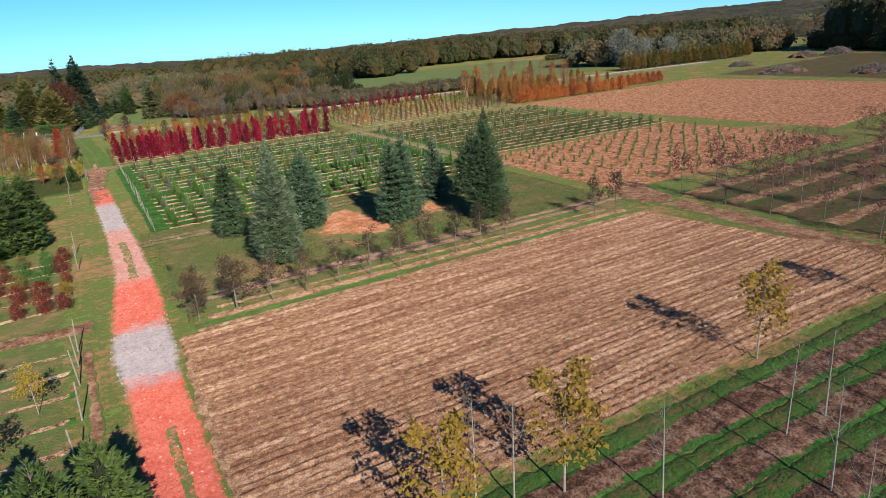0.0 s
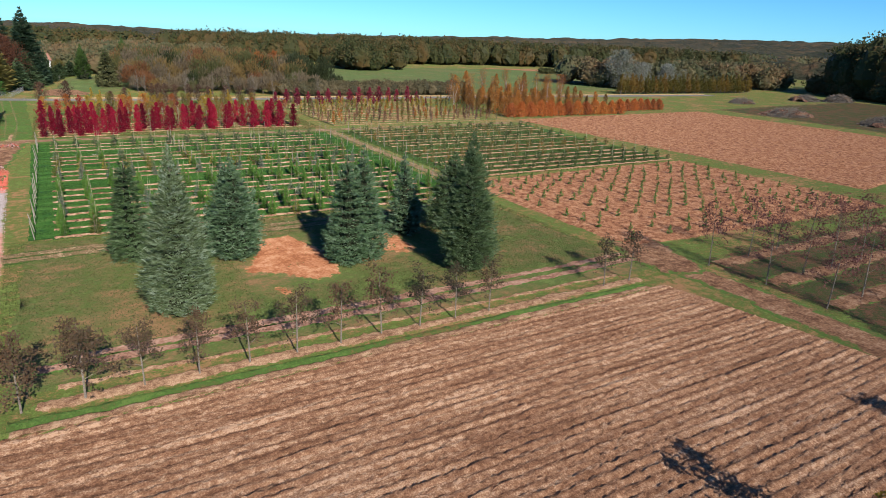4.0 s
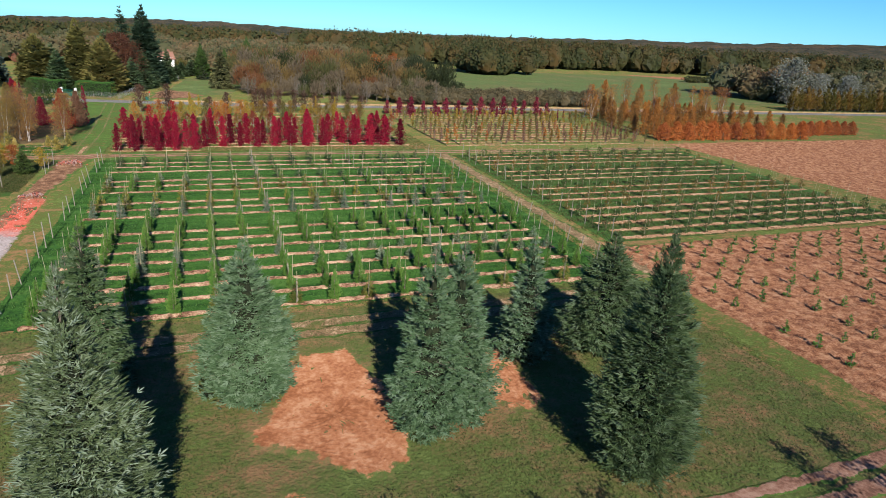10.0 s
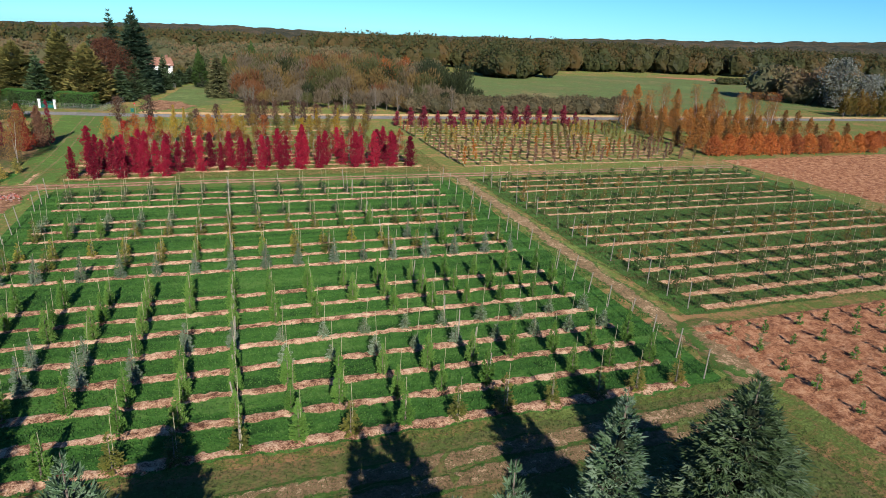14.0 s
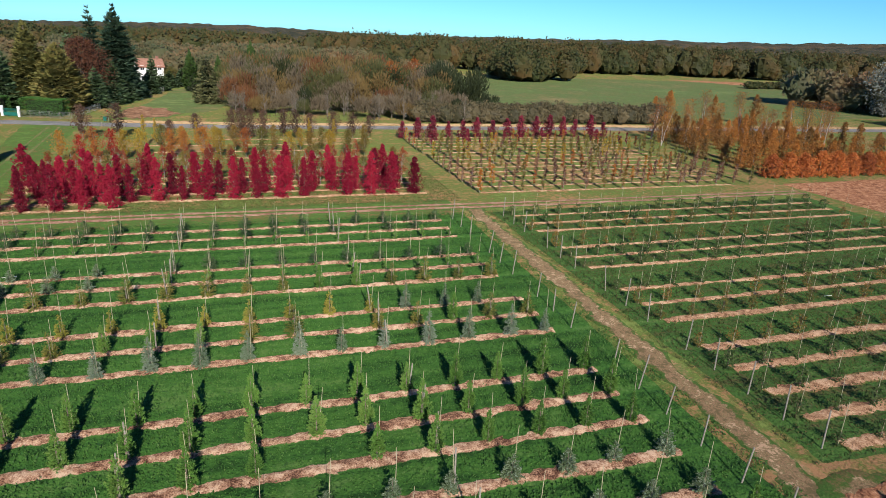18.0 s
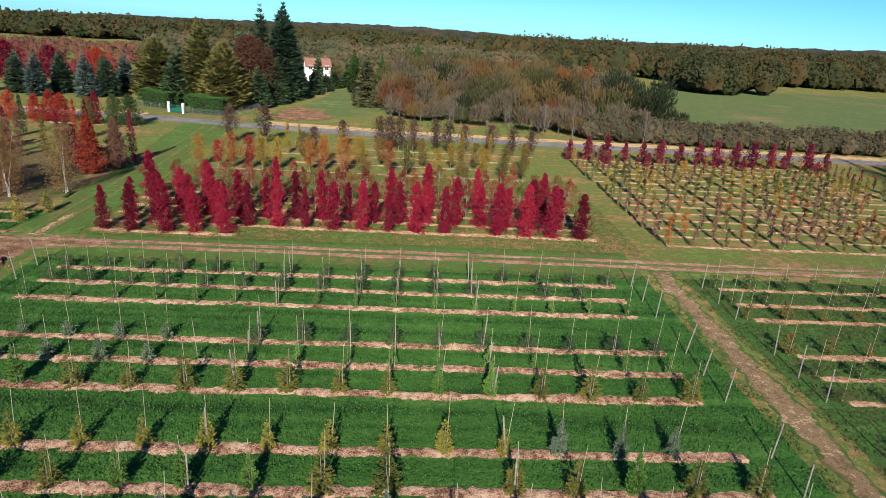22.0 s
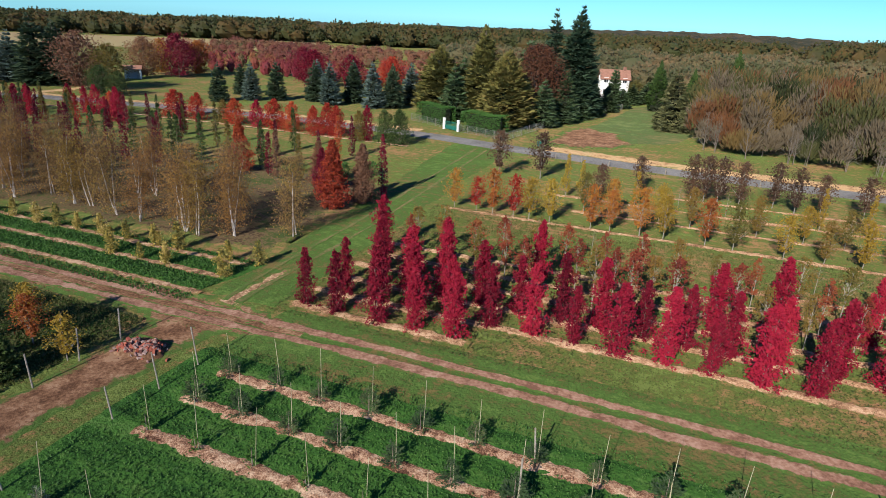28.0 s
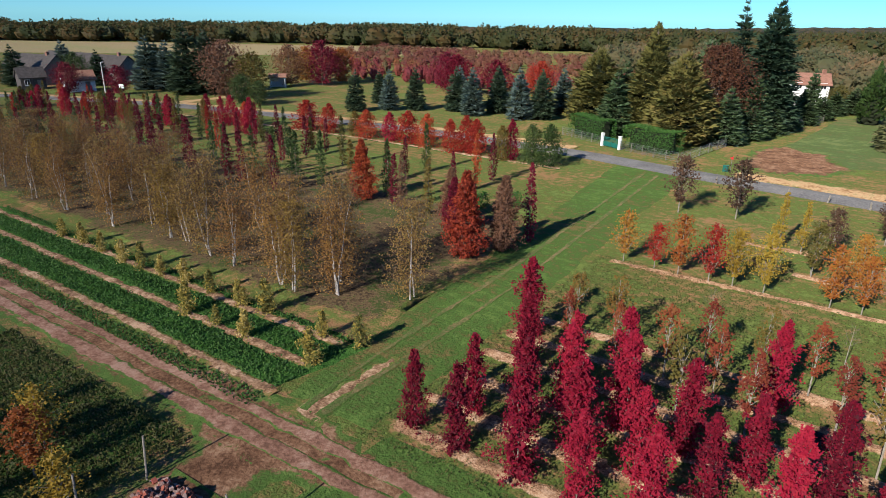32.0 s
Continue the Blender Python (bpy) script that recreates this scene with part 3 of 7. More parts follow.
patch_of("bare_patch", [(21.4, 67.8), (25.6, 67.4), (26.2, 62.6), (26.4, 59.5), (24.2, 56.6), (22.5, 57.0), (21.0, 58.6), (18.4, 60.2), (20.2, 62.8)], M_CLAY, "bare orange clay where turf was scraped off", 1.7, 0.03, 22, 0.07)
patch_of("bare_patch", [(19.7, 56.8), (20.8, 56.4), (21.2, 55.0), (20.6, 54.4), (19.9, 55.4)], M_CLAY, "small worn orange clay spot in grass", 1.0, 0.02, 24)
patch_of("bare_patch", [(30.6, 65.6), (32.6, 66.7), (34.3, 65.0), (33.9, 59.6), (31.4, 59.4)], M_CLAY, "worn orange clay between the spruces", 1.5, 0.02, 23)
patch_of("bare_patch", [(5.7, 197.5), (5.2, 205), (5.8, 211), (9.0, 216), (13.6, 212), (17.2, 204), (15.5, 198.5), (12.0, 196.8)], M_TRACK, "worn reddish patch in the grass by the road", 3.5, 0.03, 25)

M_LITTER = ground_mat("leaf_litter", [(0.045, 0.03, 0.018), (0.085, 0.056, 0.03), (0.13, 0.087, 0.045), (0.07, 0.068, 0.024), (0.045, 0.066, 0.018)], 2.6, 0.22, 0.12, 5.0, edge="meadow", bite=1.2)
field("leaf_litter", [(-70, 137.4), (-0.6, 137.6), (-3.0, 163.0), (-70, 163.0)], M_LITTER, "brown fallen leaves and rough grass under birches", 0.0, 1.0, 0.06, (0.8, 0.6), 0.02, "ground", 26, 0.6, 3.0)
# roads and tracks
ROAD = [(230, 178), (140, 182.5), (100, 184), (60, 185.5), (25, 187), (5, 189.5), (-14, 193), (-40, 194), (-65, 191.5), (-97, 186), (-130, 174), (-190, 152)]
ribbon("verge", [(x, y + 3.6) for x, y in ROAD[:6]], 4.2, M_VERGE, "straw-coloured dry verge along the lane", "verge", 0.02, 0.1, 0.4, 1.5, 30)
ribbon("verge", [(x, y + 3.0) for x, y in ROAD[6:]], 3.0, M_VERGE, "straw-coloured dry verge along the lane", "verge", 0.02, 0.05, 0.4, 1.5, 31)
ribbon("road", ROAD, 3.7, M_ASPHALT, "narrow worn grey asphalt lane", "road", 0.05, 0.05, 0.05, 1.0, 32)
ribbon("driveway", [(-97, 188), (-97, 203), (-104, 217), (-130, 222)], 3.6, M_VERGE, "sandy drive to a small shelter", "track", 0.05, 0.02, 0.2, 1.0, 33)
for k, (off, w) in enumerate(((0.0, 0.85), (1.35, 0.75))):
    ribbon("track", [(-60, 127.8 + off), (-24, 127.7 + off), (-4, 127.9 + off), (4, 128.2 + off), (14, 128.6 + off * 0.8), (50, 128.2 + off), (58, 128.0 + off), (100, 128.4 + off)], w, M_PACKED, "rut of a reddish earth track", "track", 0.046, 0.004, 0.12, 0.6, 40 + k)
    ribbon("track", [(1.0 + off * 0.6, 129.6), (0.3 + off, 133), (0.1 + off * 1.2, 142), (0.0 + off * 1.2, 150), (-1.0 + off * 1.2, 165), (-2.4 + off * 1.2, 188)], 0.42, M_FAINT, "faint wheel rut in grass", "track", 0.044, 0.0, 0.12, 0.8, 44 + k)
    ribbon("track", [(4 + off, 50.2 + off * 0.6), (30, 49.6 + off), (42, 49.6 + off), (52, 50.0 + off)], 0.95, M_PACKED, "rut of an earth track before young trees", "track", 0.062, 0.0, 0.16, 0.6, 48 + k)
    ribbon("track", [(0.0, 70.0 + off), (20, 70.5 + off), (50, 71.6 + off)], 1.3, M_PATH, "worn wheel rut in dry grass", "track", 0.044, 0.0, 0.16, 0.6, 52 + k)
ribbon("track", [(-75, 128.6), (-24, 128.3), (-6, 128.6), (2, 128.8), (9, 129.0)], [3.0, 2.7, 2.8, 3.4, 1.4], M_TRACK, "broad bare reddish earth track", "track", 0.034, 0.006, 0.3, 0.5, 43)
patch_of("bare_patch", [(49.6, 75.8), (52.6, 73.6), (55.6, 75.0), (58.0, 80.6), (54.4, 82.0), (51.6, 82.2)], M_PATH, "trodden brown earth at the corner of the plots", 3.0, 0.05, 61)
patch_of("bare_patch", [(50.0, 45.5), (54.0, 45.0), (55.6, 50.0), (56.4, 54.0), (52.4, 54.4), (50.0, 51.5)], M_TRACK, "trodden brown earth where the headland meets a track", 2.0, 0.06, 65)
patch_of("crossing", [(-4.6, 128.2), (-2.0, 127.2), (-0.5, 125.2), (0.0, 121.4), (2.5, 121.6), (2.6, 125.0), (4.2, 127.6), (5.2, 129.0), (3.0, 130.1), (1.6, 131.2), (0.3, 131.0), (-2.0, 130.0)], M_TRACK, "bare trodden reddish earth where two tracks cross", 2.6, 0.03, 56, 0.015, "track")
ribbon("track", [(1.2, 129.0), (0.9, 131.0), (1.2, 134.0), (1.3, 138.0)], [2.6, 1.5, 0.9, 0.5], M_RUT, "worn earth where a grass track turns off", "track", 0.04, 0.0, 0.3, 0.4, 64)
field("lawn", [(3.8, 124.6), (51, 124.8), (51, 132.4), (4.6, 132.2)], M_STRIP, "mown grass with ruts between two blocks", 0.0, 1.0, 0.02, (0.8, 0.8), 0.006, "lawn", 37, 0.4, 1.5)
ribbon("track", [(0.6, 96), (0.3, 110), (0.9, 118), (1.3, 122), (1.2, 126)], [2.4, 2.3, 2.7, 3.0, 2.8], M_TRACK, "bare reddish earth track", "track", 0.062, 0.01, 0.25, 0.6, 57)
ribbon("track", [(-40, 50.6), (-12, 50.8), (-1, 50.2)], 2.6, M_TRACK, "earth track beside shrub rows", "track", 0.062, 0.01, 0.25, 0.8, 58)
ribbon("track", [(51.6, 20), (52.6, 38), (52.3, 45), (53.4, 50)], 3.2, M_TRACK, "trodden earth headland at the field's end", "track", 0.034, 0.01, 0.4, 0.6, 59)
ribbon("path", [(50.9, 74), (51.4, 84), (51.6, 100), (51.8, 128.4)], 2.3, M_DRYGRASS, "dry trodden grass path between two plots", "path", 0.03, 0.01, 0.25, 0.6, 60)
ribbon("track", [(50.6, 73), (51.2, 84), (51.5, 100), (51.8, 128.6)], 1.7, M_PATH, "worn earth path with scattered wood chips", "track", 0.05, 0.0, 0.3, 0.4, 62)
ribbon("track", [(-2.9, 25), (-2.6, 36), (-2.8, 47)], 0.6, M_TRACK, "worn rut in grass", "track", 0.062, 0.0, 0.15, 0.6, 66)
# rubble laid on the old track, load by load
def rubble_mat(stone=False):
    m, nt, b = nodes_of("rubble_stone" if stone else "laid_rubble", 0.95)
    b.inputs["Specular IOR Level"].default_value = 0.1
    xyz = nt.nodes.new("ShaderNodeSeparateXYZ")
    nt.links.new(nt.nodes.new("ShaderNodeNewGeometry").outputs["Position"], xyz.inputs[0])
    along = calc(nt, "ADD", xyz.outputs[1], calc(nt, "MULTIPLY", calc(nt, "SUBTRACT", noise_tex(nt, 0.6, 4.0, 0.65), 0.5), 5.0))
    along = calc(nt, "DIVIDE", calc(nt, "SUBTRACT", along, 10.0), 100.0)
    red, grey, pink, earth = ((0.42, 0.072, 0.045), (0.57, 0.165, 0.115)), ((0.26, 0.205, 0.195), (0.40, 0.345, 0.33)), ((0.36, 0.14, 0.10), (0.48, 0.28, 0.23)), ((0.20, 0.08, 0.045), (0.30, 0.14, 0.085))
    loads = ((0.0, red), (0.275, red), (0.295, grey), (0.365, grey), (0.385, red), (0.475, red), (0.50, pink), (0.68, pink), (0.70, grey), (0.84, grey), (0.86, red), (0.93, red), (0.99, earth))
    grain = calc(nt, "ADD", calc(nt, "MULTIPLY", noise_tex(nt, 5.0, 4.0, 0.7), 0.6), calc(nt, "MULTIPLY", noise_tex(nt, 0.8, 3.0, 0.6), 0.4))
    span = nt.nodes.new("ShaderNodeMapRange")
    span.inputs[1].default_value, span.inputs[2].default_value = 0.36, 0.62
    nt.links.new(grain, span.inputs[0])
    lot = nt.nodes.new("ShaderNodeNewGeometry").outputs["Random Per Island"] if stone else span.outputs[0]
    c = mixed(nt, lot, *[ramp(nt, along, [k[i] for _, k in loads], [p for p, _ in loads]) for i in (0, 1)])
    if stone:
        nt.links.new(mixed(nt, calc(nt, "GREATER_THAN", lot, 0.95), c, (0.45, 0.33, 0.29)), b.inputs["Base Color"])
        return m
    at = nt.nodes.new("ShaderNodeAttribute")
    at.attribute_name = "rim"
    gap = calc(nt, "SUBTRACT", calc(nt, "MULTIPLY", at.outputs["Fac"], 2.4), calc(nt, "MULTIPLY", noise_tex(nt, 1.6, 5.0, 0.7, None, (7, 3, 0)), 1.4))
    cl = nt.nodes.new("ShaderNodeClamp")
    nt.links.new(calc(nt, "ADD", calc(nt, "MULTIPLY", gap, 2.2), 0.7), cl.inputs[0])
    nt.links.new(mixed(nt, cl.outputs[0], grass_colour(nt, "meadow"), c), b.inputs["Base Color"])
    bump(nt, b, noise_tex(nt, 11.0, 4.0, 0.65), 0.07)
    return m


M_RUBBLE = rubble_mat()
ribbon("rubble_track", [(0.5, 13), (0.6, 30), (0.65, 39), (0.5, 43), (0.75, 48), (1.1, 53), (1.4, 60), (1.4, 73), (1.2, 80), (0.9, 96), (0.6, 108)], [3.0, 3.0, 3.2, 3.9, 3.7, 3.6, 3.0, 2.8, 2.5, 2.5, 2.5], M_RUBBLE, "crushed red brick and pale gravel laid on the track", "track", 0.045, 0.03, 0.14, 0.4, 14)


def stones(n, seed):
    """Loose broken stones strewn over the rubble: six-cornered lumps, thickest in the wheel tracks."""
    q = np.random.default_rng(seed)
    y = 13.5 + 94 * q.random(n) ** 1.5
    mid = np.interp(y, [13, 30, 43, 48, 60, 73, 96, 108], [0.5, 0.6, 0.5, 0.75, 1.4, 1.4, 0.9, 0.6])
    half = np.interp(y, [13, 39, 43, 53, 60, 108], [1.4, 1.45, 1.8, 1.65, 1.3, 1.1])
    x = mid + np.clip(q.normal(0, 0.55, n), -1.1, 1.1) * half
    size = 0.03 + 0.06 * q.random(n) ** 2.5
    c = np.array([[1, 0, 0], [-1, 0, 0], [0, 1, 0], [0, -1, 0], [0, 0, 0.8], [0, 0, -0.8]])
    v = c[None] * (0.6 + 0.8 * q.random((n, 6, 1))) + q.normal(0, 0.2, (n, 6, 3))
    v = v * size[:, None, None] + np.stack([x, y, gz(x, y) + 0.075 + size * 0.3], 1)[:, None]
    f = np.array([[0, 2, 4], [2, 1, 4], [1, 3, 4], [3, 0, 4], [2, 0, 5], [1, 2, 5], [3, 1, 5], [0, 3, 5]])
    return mesh_of("rubble_stones", v, (f[None] + (np.arange(n) * 6)[:, None, None]).reshape(-1, 3), rubble_mat(True))


tagged(new("rubble_stones", stones(9000, 15)), "thousands of loose brick and gravel stones on the track", "rubble", kind="stuff")
ribbon("grass_strip", [(1.35, 58.5), (1.4, 66), (1.4, 74)], 0.7, M_DRYGRASS, "rough grass growing between the wheel ruts", "grass", 0.09, 0.03, 0.14, 0.4, 76)
ribbon("headland", [(2.6, 20), (2.5, 34), (2.9, 41), (3.6, 44)], 0.5, M_STRAW, "pale dry edge of the ploughed field", "ground", 0.05, 0.03, 0.2, 0.4, 73)
ribbon("grass_strip", [(0.6, 17), (0.7, 26), (0.75, 33.5)], 0.55, M_DRYGRASS, "grass growing between the wheel ruts", "grass", 0.085, 0.03, 0.12, 0.4, 75)

# ---- plants: meshes that many plants share ----
def conifer(h, r, mat, nb, ns, spray, power=0.85, rise=-0.12, droop=0.18, tiers=0, seed=1, foot=0.03, round_foot=5.0, bark=None, core=0.0):
    """Whorls of drooping boughs set with needle sprays, round a straight stem."""
    q = np.random.default_rng(seed)
    u = 1 - np.sqrt(q.random(nb) * (1 - 0.0004))
    u[: nb // 12] = 0.8 + 0.2 * q.random(nb // 12)
    if tiers:
        u = np.clip((np.round(u * tiers) + q.normal(0, 0.22, nb)) / tiers, 0.0, 0.995)
    prof = (1 - u) ** power * np.minimum(1, 0.62 + u * round_foot)
    az = q.random(nb) * 2 * math.pi
    lump = 1 + 0.12 * np.sin(az * 3 + seed + u * 11) + 0.10 * np.sin(az * 5 + u * 23)
    L = np.maximum(r * prof * lump * (0.72 + 0.42 * q.random(nb)), spray[0] * 0.5)
    ang = rise + 0.75 * u ** 1.5 + q.normal(0, 0.08, nb)
    d = np.stack([np.cos(az) * np.cos(ang), np.sin(az) * np.cos(ang), np.sin(ang)], 1)
    z0 = h * (foot + (0.985 - foot) * u)
    k = np.maximum(2, (ns * (0.3 + 0.7 * L / r)).astype(int))
    i = np.repeat(np.arange(nb), k)
    t = 0.22 + 0.78 * q.random(len(i)) ** 0.6
    base = np.zeros((nb, 3))
    base[:, 2] = z0
    p = base[i] + d[i] * (L[i] * t)[:, None]
    p[:, 2] -= droop * L[i] * t * t
    p += q.normal(0, 0.05 * spray[0] / 0.35, p.shape)
    side = np.where(q.random(len(i)) < 0.5, -1, 1) * (0.15 + 0.85 * q.random(len(i))) * (1.15 - 0.6 * t)
    ca, sa = np.cos(side), np.sin(side)
    sd = np.stack([d[i, 0] * ca - d[i, 1] * sa, d[i, 0] * sa + d[i, 1] * ca, d[i, 2] - 0.25 * droop * 4 * t + q.normal(0, 0.22, len(i))], 1)
    up = np.stack([q.normal(0, 0.35, len(i)), q.normal(0, 0.35, len(i)), np.ones(len(i))], 1)
    size = spray[0] * (0.65 + 0.7 * q.random(len(i))) * np.clip(0.45 + (h - p[:, 2]) / h * 1.2, 0.45, 1)
    v, f = wedges(p, sd, size, spray[1] * (0.7 + 0.6 * q.random(len(i))), up, 0.10)
    if core:
        ni = len(i) // 7
        w = q.integers(0, nb, ni)
        pi = base[w] + d[w] * (L[w] * core * (0.35 + 0.5 * q.random(ni)))[:, None]
        big = np.minimum(spray[0] * 1.2, 0.22 * L[w] + spray[0] * 0.5)
        v2, f2 = wedges(pi, q.normal(0, 1, (ni, 3)) + d[w], big, big * 0.4)
        v, f = np.concatenate([v, v2]), np.concatenate([f, f2 + len(v)])
    foliage = mesh_of("foliage", v, f, mat)
    w = [(0, 0, -0.1, 0, 0, h * 0.5, h * 0.017 + 0.01, h * 0.010 + 0.006), (0, 0, h * 0.5, 0, 0, h * 0.985, h * 0.010 + 0.006, 0.005)]
    if h > 4:
        for o in np.arange(0, nb, max(1, nb // 90)):
            e = base[o] + d[o] * L[o] * 0.8
            e[2] -= droop * L[o] * 0.6
            w.append((*base[o], *e, h * 0.0025 + 0.003, 0.003))
    v, f = tubes(w, 5)
    made = [("trunk", mesh_of("trunk", v, f, bark or M_BARK)), ("foliage", foliage)]
    return made


def fronds(p, d, up, length, width):
    """Three-fingered sprays of needles: each is one flat spray from p along d."""
    n = len(p)
    d = unit(d)
    w = unit(np.cross(d, up))
    nrm = np.cross(w, d)
    length, width = np.broadcast_to(length, (n,))[:, None], np.broadcast_to(width, (n,))[:, None]
    v = [p]
    for a, k in ((-0.62, 0.68), (0.0, 1.0), (0.62, 0.68)):
        e = d * math.cos(a) + w * math.sin(a)
        o = np.cross(nrm, e)
        m = p + e * length * k * 0.55 + nrm * length * 0.05
        v += [m + o * width / 2, p + e * length * k, m - o * width / 2]
    f = np.array([[0, 1, 2, 3], [0, 4, 5, 6], [0, 7, 8, 9]])
    return np.stack(v, 1).reshape(-1, 3), (f[None] + (np.arange(n) * 10)[:, None, None]).reshape(-1, 4)


def bullet(u):
    return np.minimum(1, 0.74 + u * 1.3) * (1 - u ** 2.1) ** 0.9 * (1 - 0.22 * u)


def steeple(u):
    return np.minimum(1, 0.72 + u * 2.2) * (1 - u) ** 0.72


def dome(u):
    return np.minimum(1, 0.66 + u * 2.2) * (1 - u ** 1.7) ** 0.85


def fronded(h, r, mat, prof, nb, per, spray, rise=0.1, lift=0.5, tiers=0, seed=1, foot=0.02, core=0.66, hang=0.0):
    """A dense conifer: boughs in every direction, their outer halves set with flat sprays, over a near-black shell that
    paints in the shade inside.
    """
    q = np.random.default_rng(seed)
    g = np.linspace(0, 1, 200)
    cdf = np.cumsum(prof(g) + 0.10)
    u = np.interp(q.random(nb), cdf / cdf[-1], g)
    if tiers:
        u = np.clip((np.round(u * tiers) + q.normal(0, 0.16, nb)) / tiers, 0.0, 0.99)
    az = q.random(nb) * 2 * math.pi
    lump = 1 + 0.07 * np.sin(az * 3 + seed + u * 9) + 0.06 * np.sin(az * 7 + u * 31)
    L = np.maximum(r * prof(u) * lump * (0.70 + 0.44 * q.random(nb)), spray[0] * 0.45)
    ang = rise + 0.9 * u ** 2 + q.normal(0, 0.10, nb)
    d = np.stack([np.cos(az) * np.cos(ang), np.sin(az) * np.cos(ang), np.sin(ang)], 1)
    base = np.zeros((nb, 3))
    base[:, 2] = h * (foot + (0.97 - foot) * u) - np.sin(ang) * L * 0.6
    base[:, 2] = np.maximum(base[:, 2], h * foot)
    k = np.maximum(3, (per * (0.35 + 0.65 * L / r)).astype(int))
    i = np.repeat(np.arange(nb), k)
    n = len(i)
    t = 0.40 + 0.60 * q.random(n) ** 0.75
    p = base[i] + d[i] * (L[i] * t)[:, None]
    p[:, 2] -= hang * L[i] * t * t
    fan = np.clip(q.normal(0, 0.42, n), -1, 1) * L[i] * 0.42 * (1.25 - t)
    p[:, 0] -= d[i, 1] * fan
    p[:, 1] += d[i, 0] * fan
    p[:, 2] += q.normal(0, 0.05, n) * L[i]
    turn = np.sign(fan) * (0.2 + 0.6 * q.random(n))
    ca, sa = np.cos(turn), np.sin(turn)
    sd = np.stack([d[i, 0] * ca - d[i, 1] * sa, d[i, 0] * sa + d[i, 1] * ca, lift * (0.3 + q.random(n)) + q.normal(0, 0.2, n) + 0.9 * u[i] ** 3 - hang * t], 1)
    up = np.stack([q.normal(0, 0.4, n), q.normal(0, 0.4, n), np.ones(n)], 1)
    size = spray[0] * (0.65 + 0.7 * q.random(n)) * np.clip(0.4 + (h - p[:, 2]) / h * 2.2, 0.4, 1)
    p[:, 2] = np.maximum(p[:, 2], 0.08)
    v, f = fronds(p, sd, up, size, spray[1] * size / spray[0])
    made = [("trunk", None), ("foliage", mesh_of("foliage", v, f, mat))]
    # rough near-black shell: painted shade behind the gaps between sprays
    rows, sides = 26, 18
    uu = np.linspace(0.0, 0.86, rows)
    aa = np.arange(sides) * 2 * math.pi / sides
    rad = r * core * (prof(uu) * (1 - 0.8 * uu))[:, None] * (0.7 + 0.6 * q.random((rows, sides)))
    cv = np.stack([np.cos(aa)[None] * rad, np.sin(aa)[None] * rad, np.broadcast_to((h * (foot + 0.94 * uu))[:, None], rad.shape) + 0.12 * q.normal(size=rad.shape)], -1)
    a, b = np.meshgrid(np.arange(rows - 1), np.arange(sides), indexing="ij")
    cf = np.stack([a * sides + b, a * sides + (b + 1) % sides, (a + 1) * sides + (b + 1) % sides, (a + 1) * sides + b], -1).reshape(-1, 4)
    made.append(("heartwood", mesh_of("heartwood", cv.reshape(-1, 3), cf, M_INNERSHADE)))
    w = [(0, 0, -0.1, 0, 0, h * 0.5, h * 0.017 + 0.01, h * 0.010 + 0.006), (0, 0, h * 0.5, 0, 0, h * 0.99, h * 0.010 + 0.006, 0.006)]
    for o in np.arange(0, nb, max(1, nb // 80)):
        w.append((*base[o], *(base[o] + d[o] * L[o] * 0.85), h * 0.0025 + 0.004, 0.004))
    made[0] = ("trunk", mesh_of("trunk", *tubes(w, 5), M_BARK))
    return made


def column(u):
    return np.minimum(1, 0.55 + u * 2.2) * (1 - u ** 3) ** 0.8 * (1 - 0.35 * u)


def spear(u):
    return np.minimum(1, 0.62 + u * 2.0) * (1 - u) ** 0.62 + 0.05


def cone(u):
    return np.minimum(1, 0.5 + u * 3) * (1 - u) ** 0.75


def ball(u):
    return np.sqrt(np.clip(1 - (2 * u - 1) ** 2, 0.02, 1))


def flame(u):
    return np.sqrt(np.clip(1 - (2 * u ** 1.25 - 1) ** 2, 0.03, 1)) * (1 - 0.25 * u)


def bushy(u):
    return np.minimum(1, 0.7 + u * 1.6) * (1 - u ** 3.2) ** 0.65 * (1 - 0.2 * u)


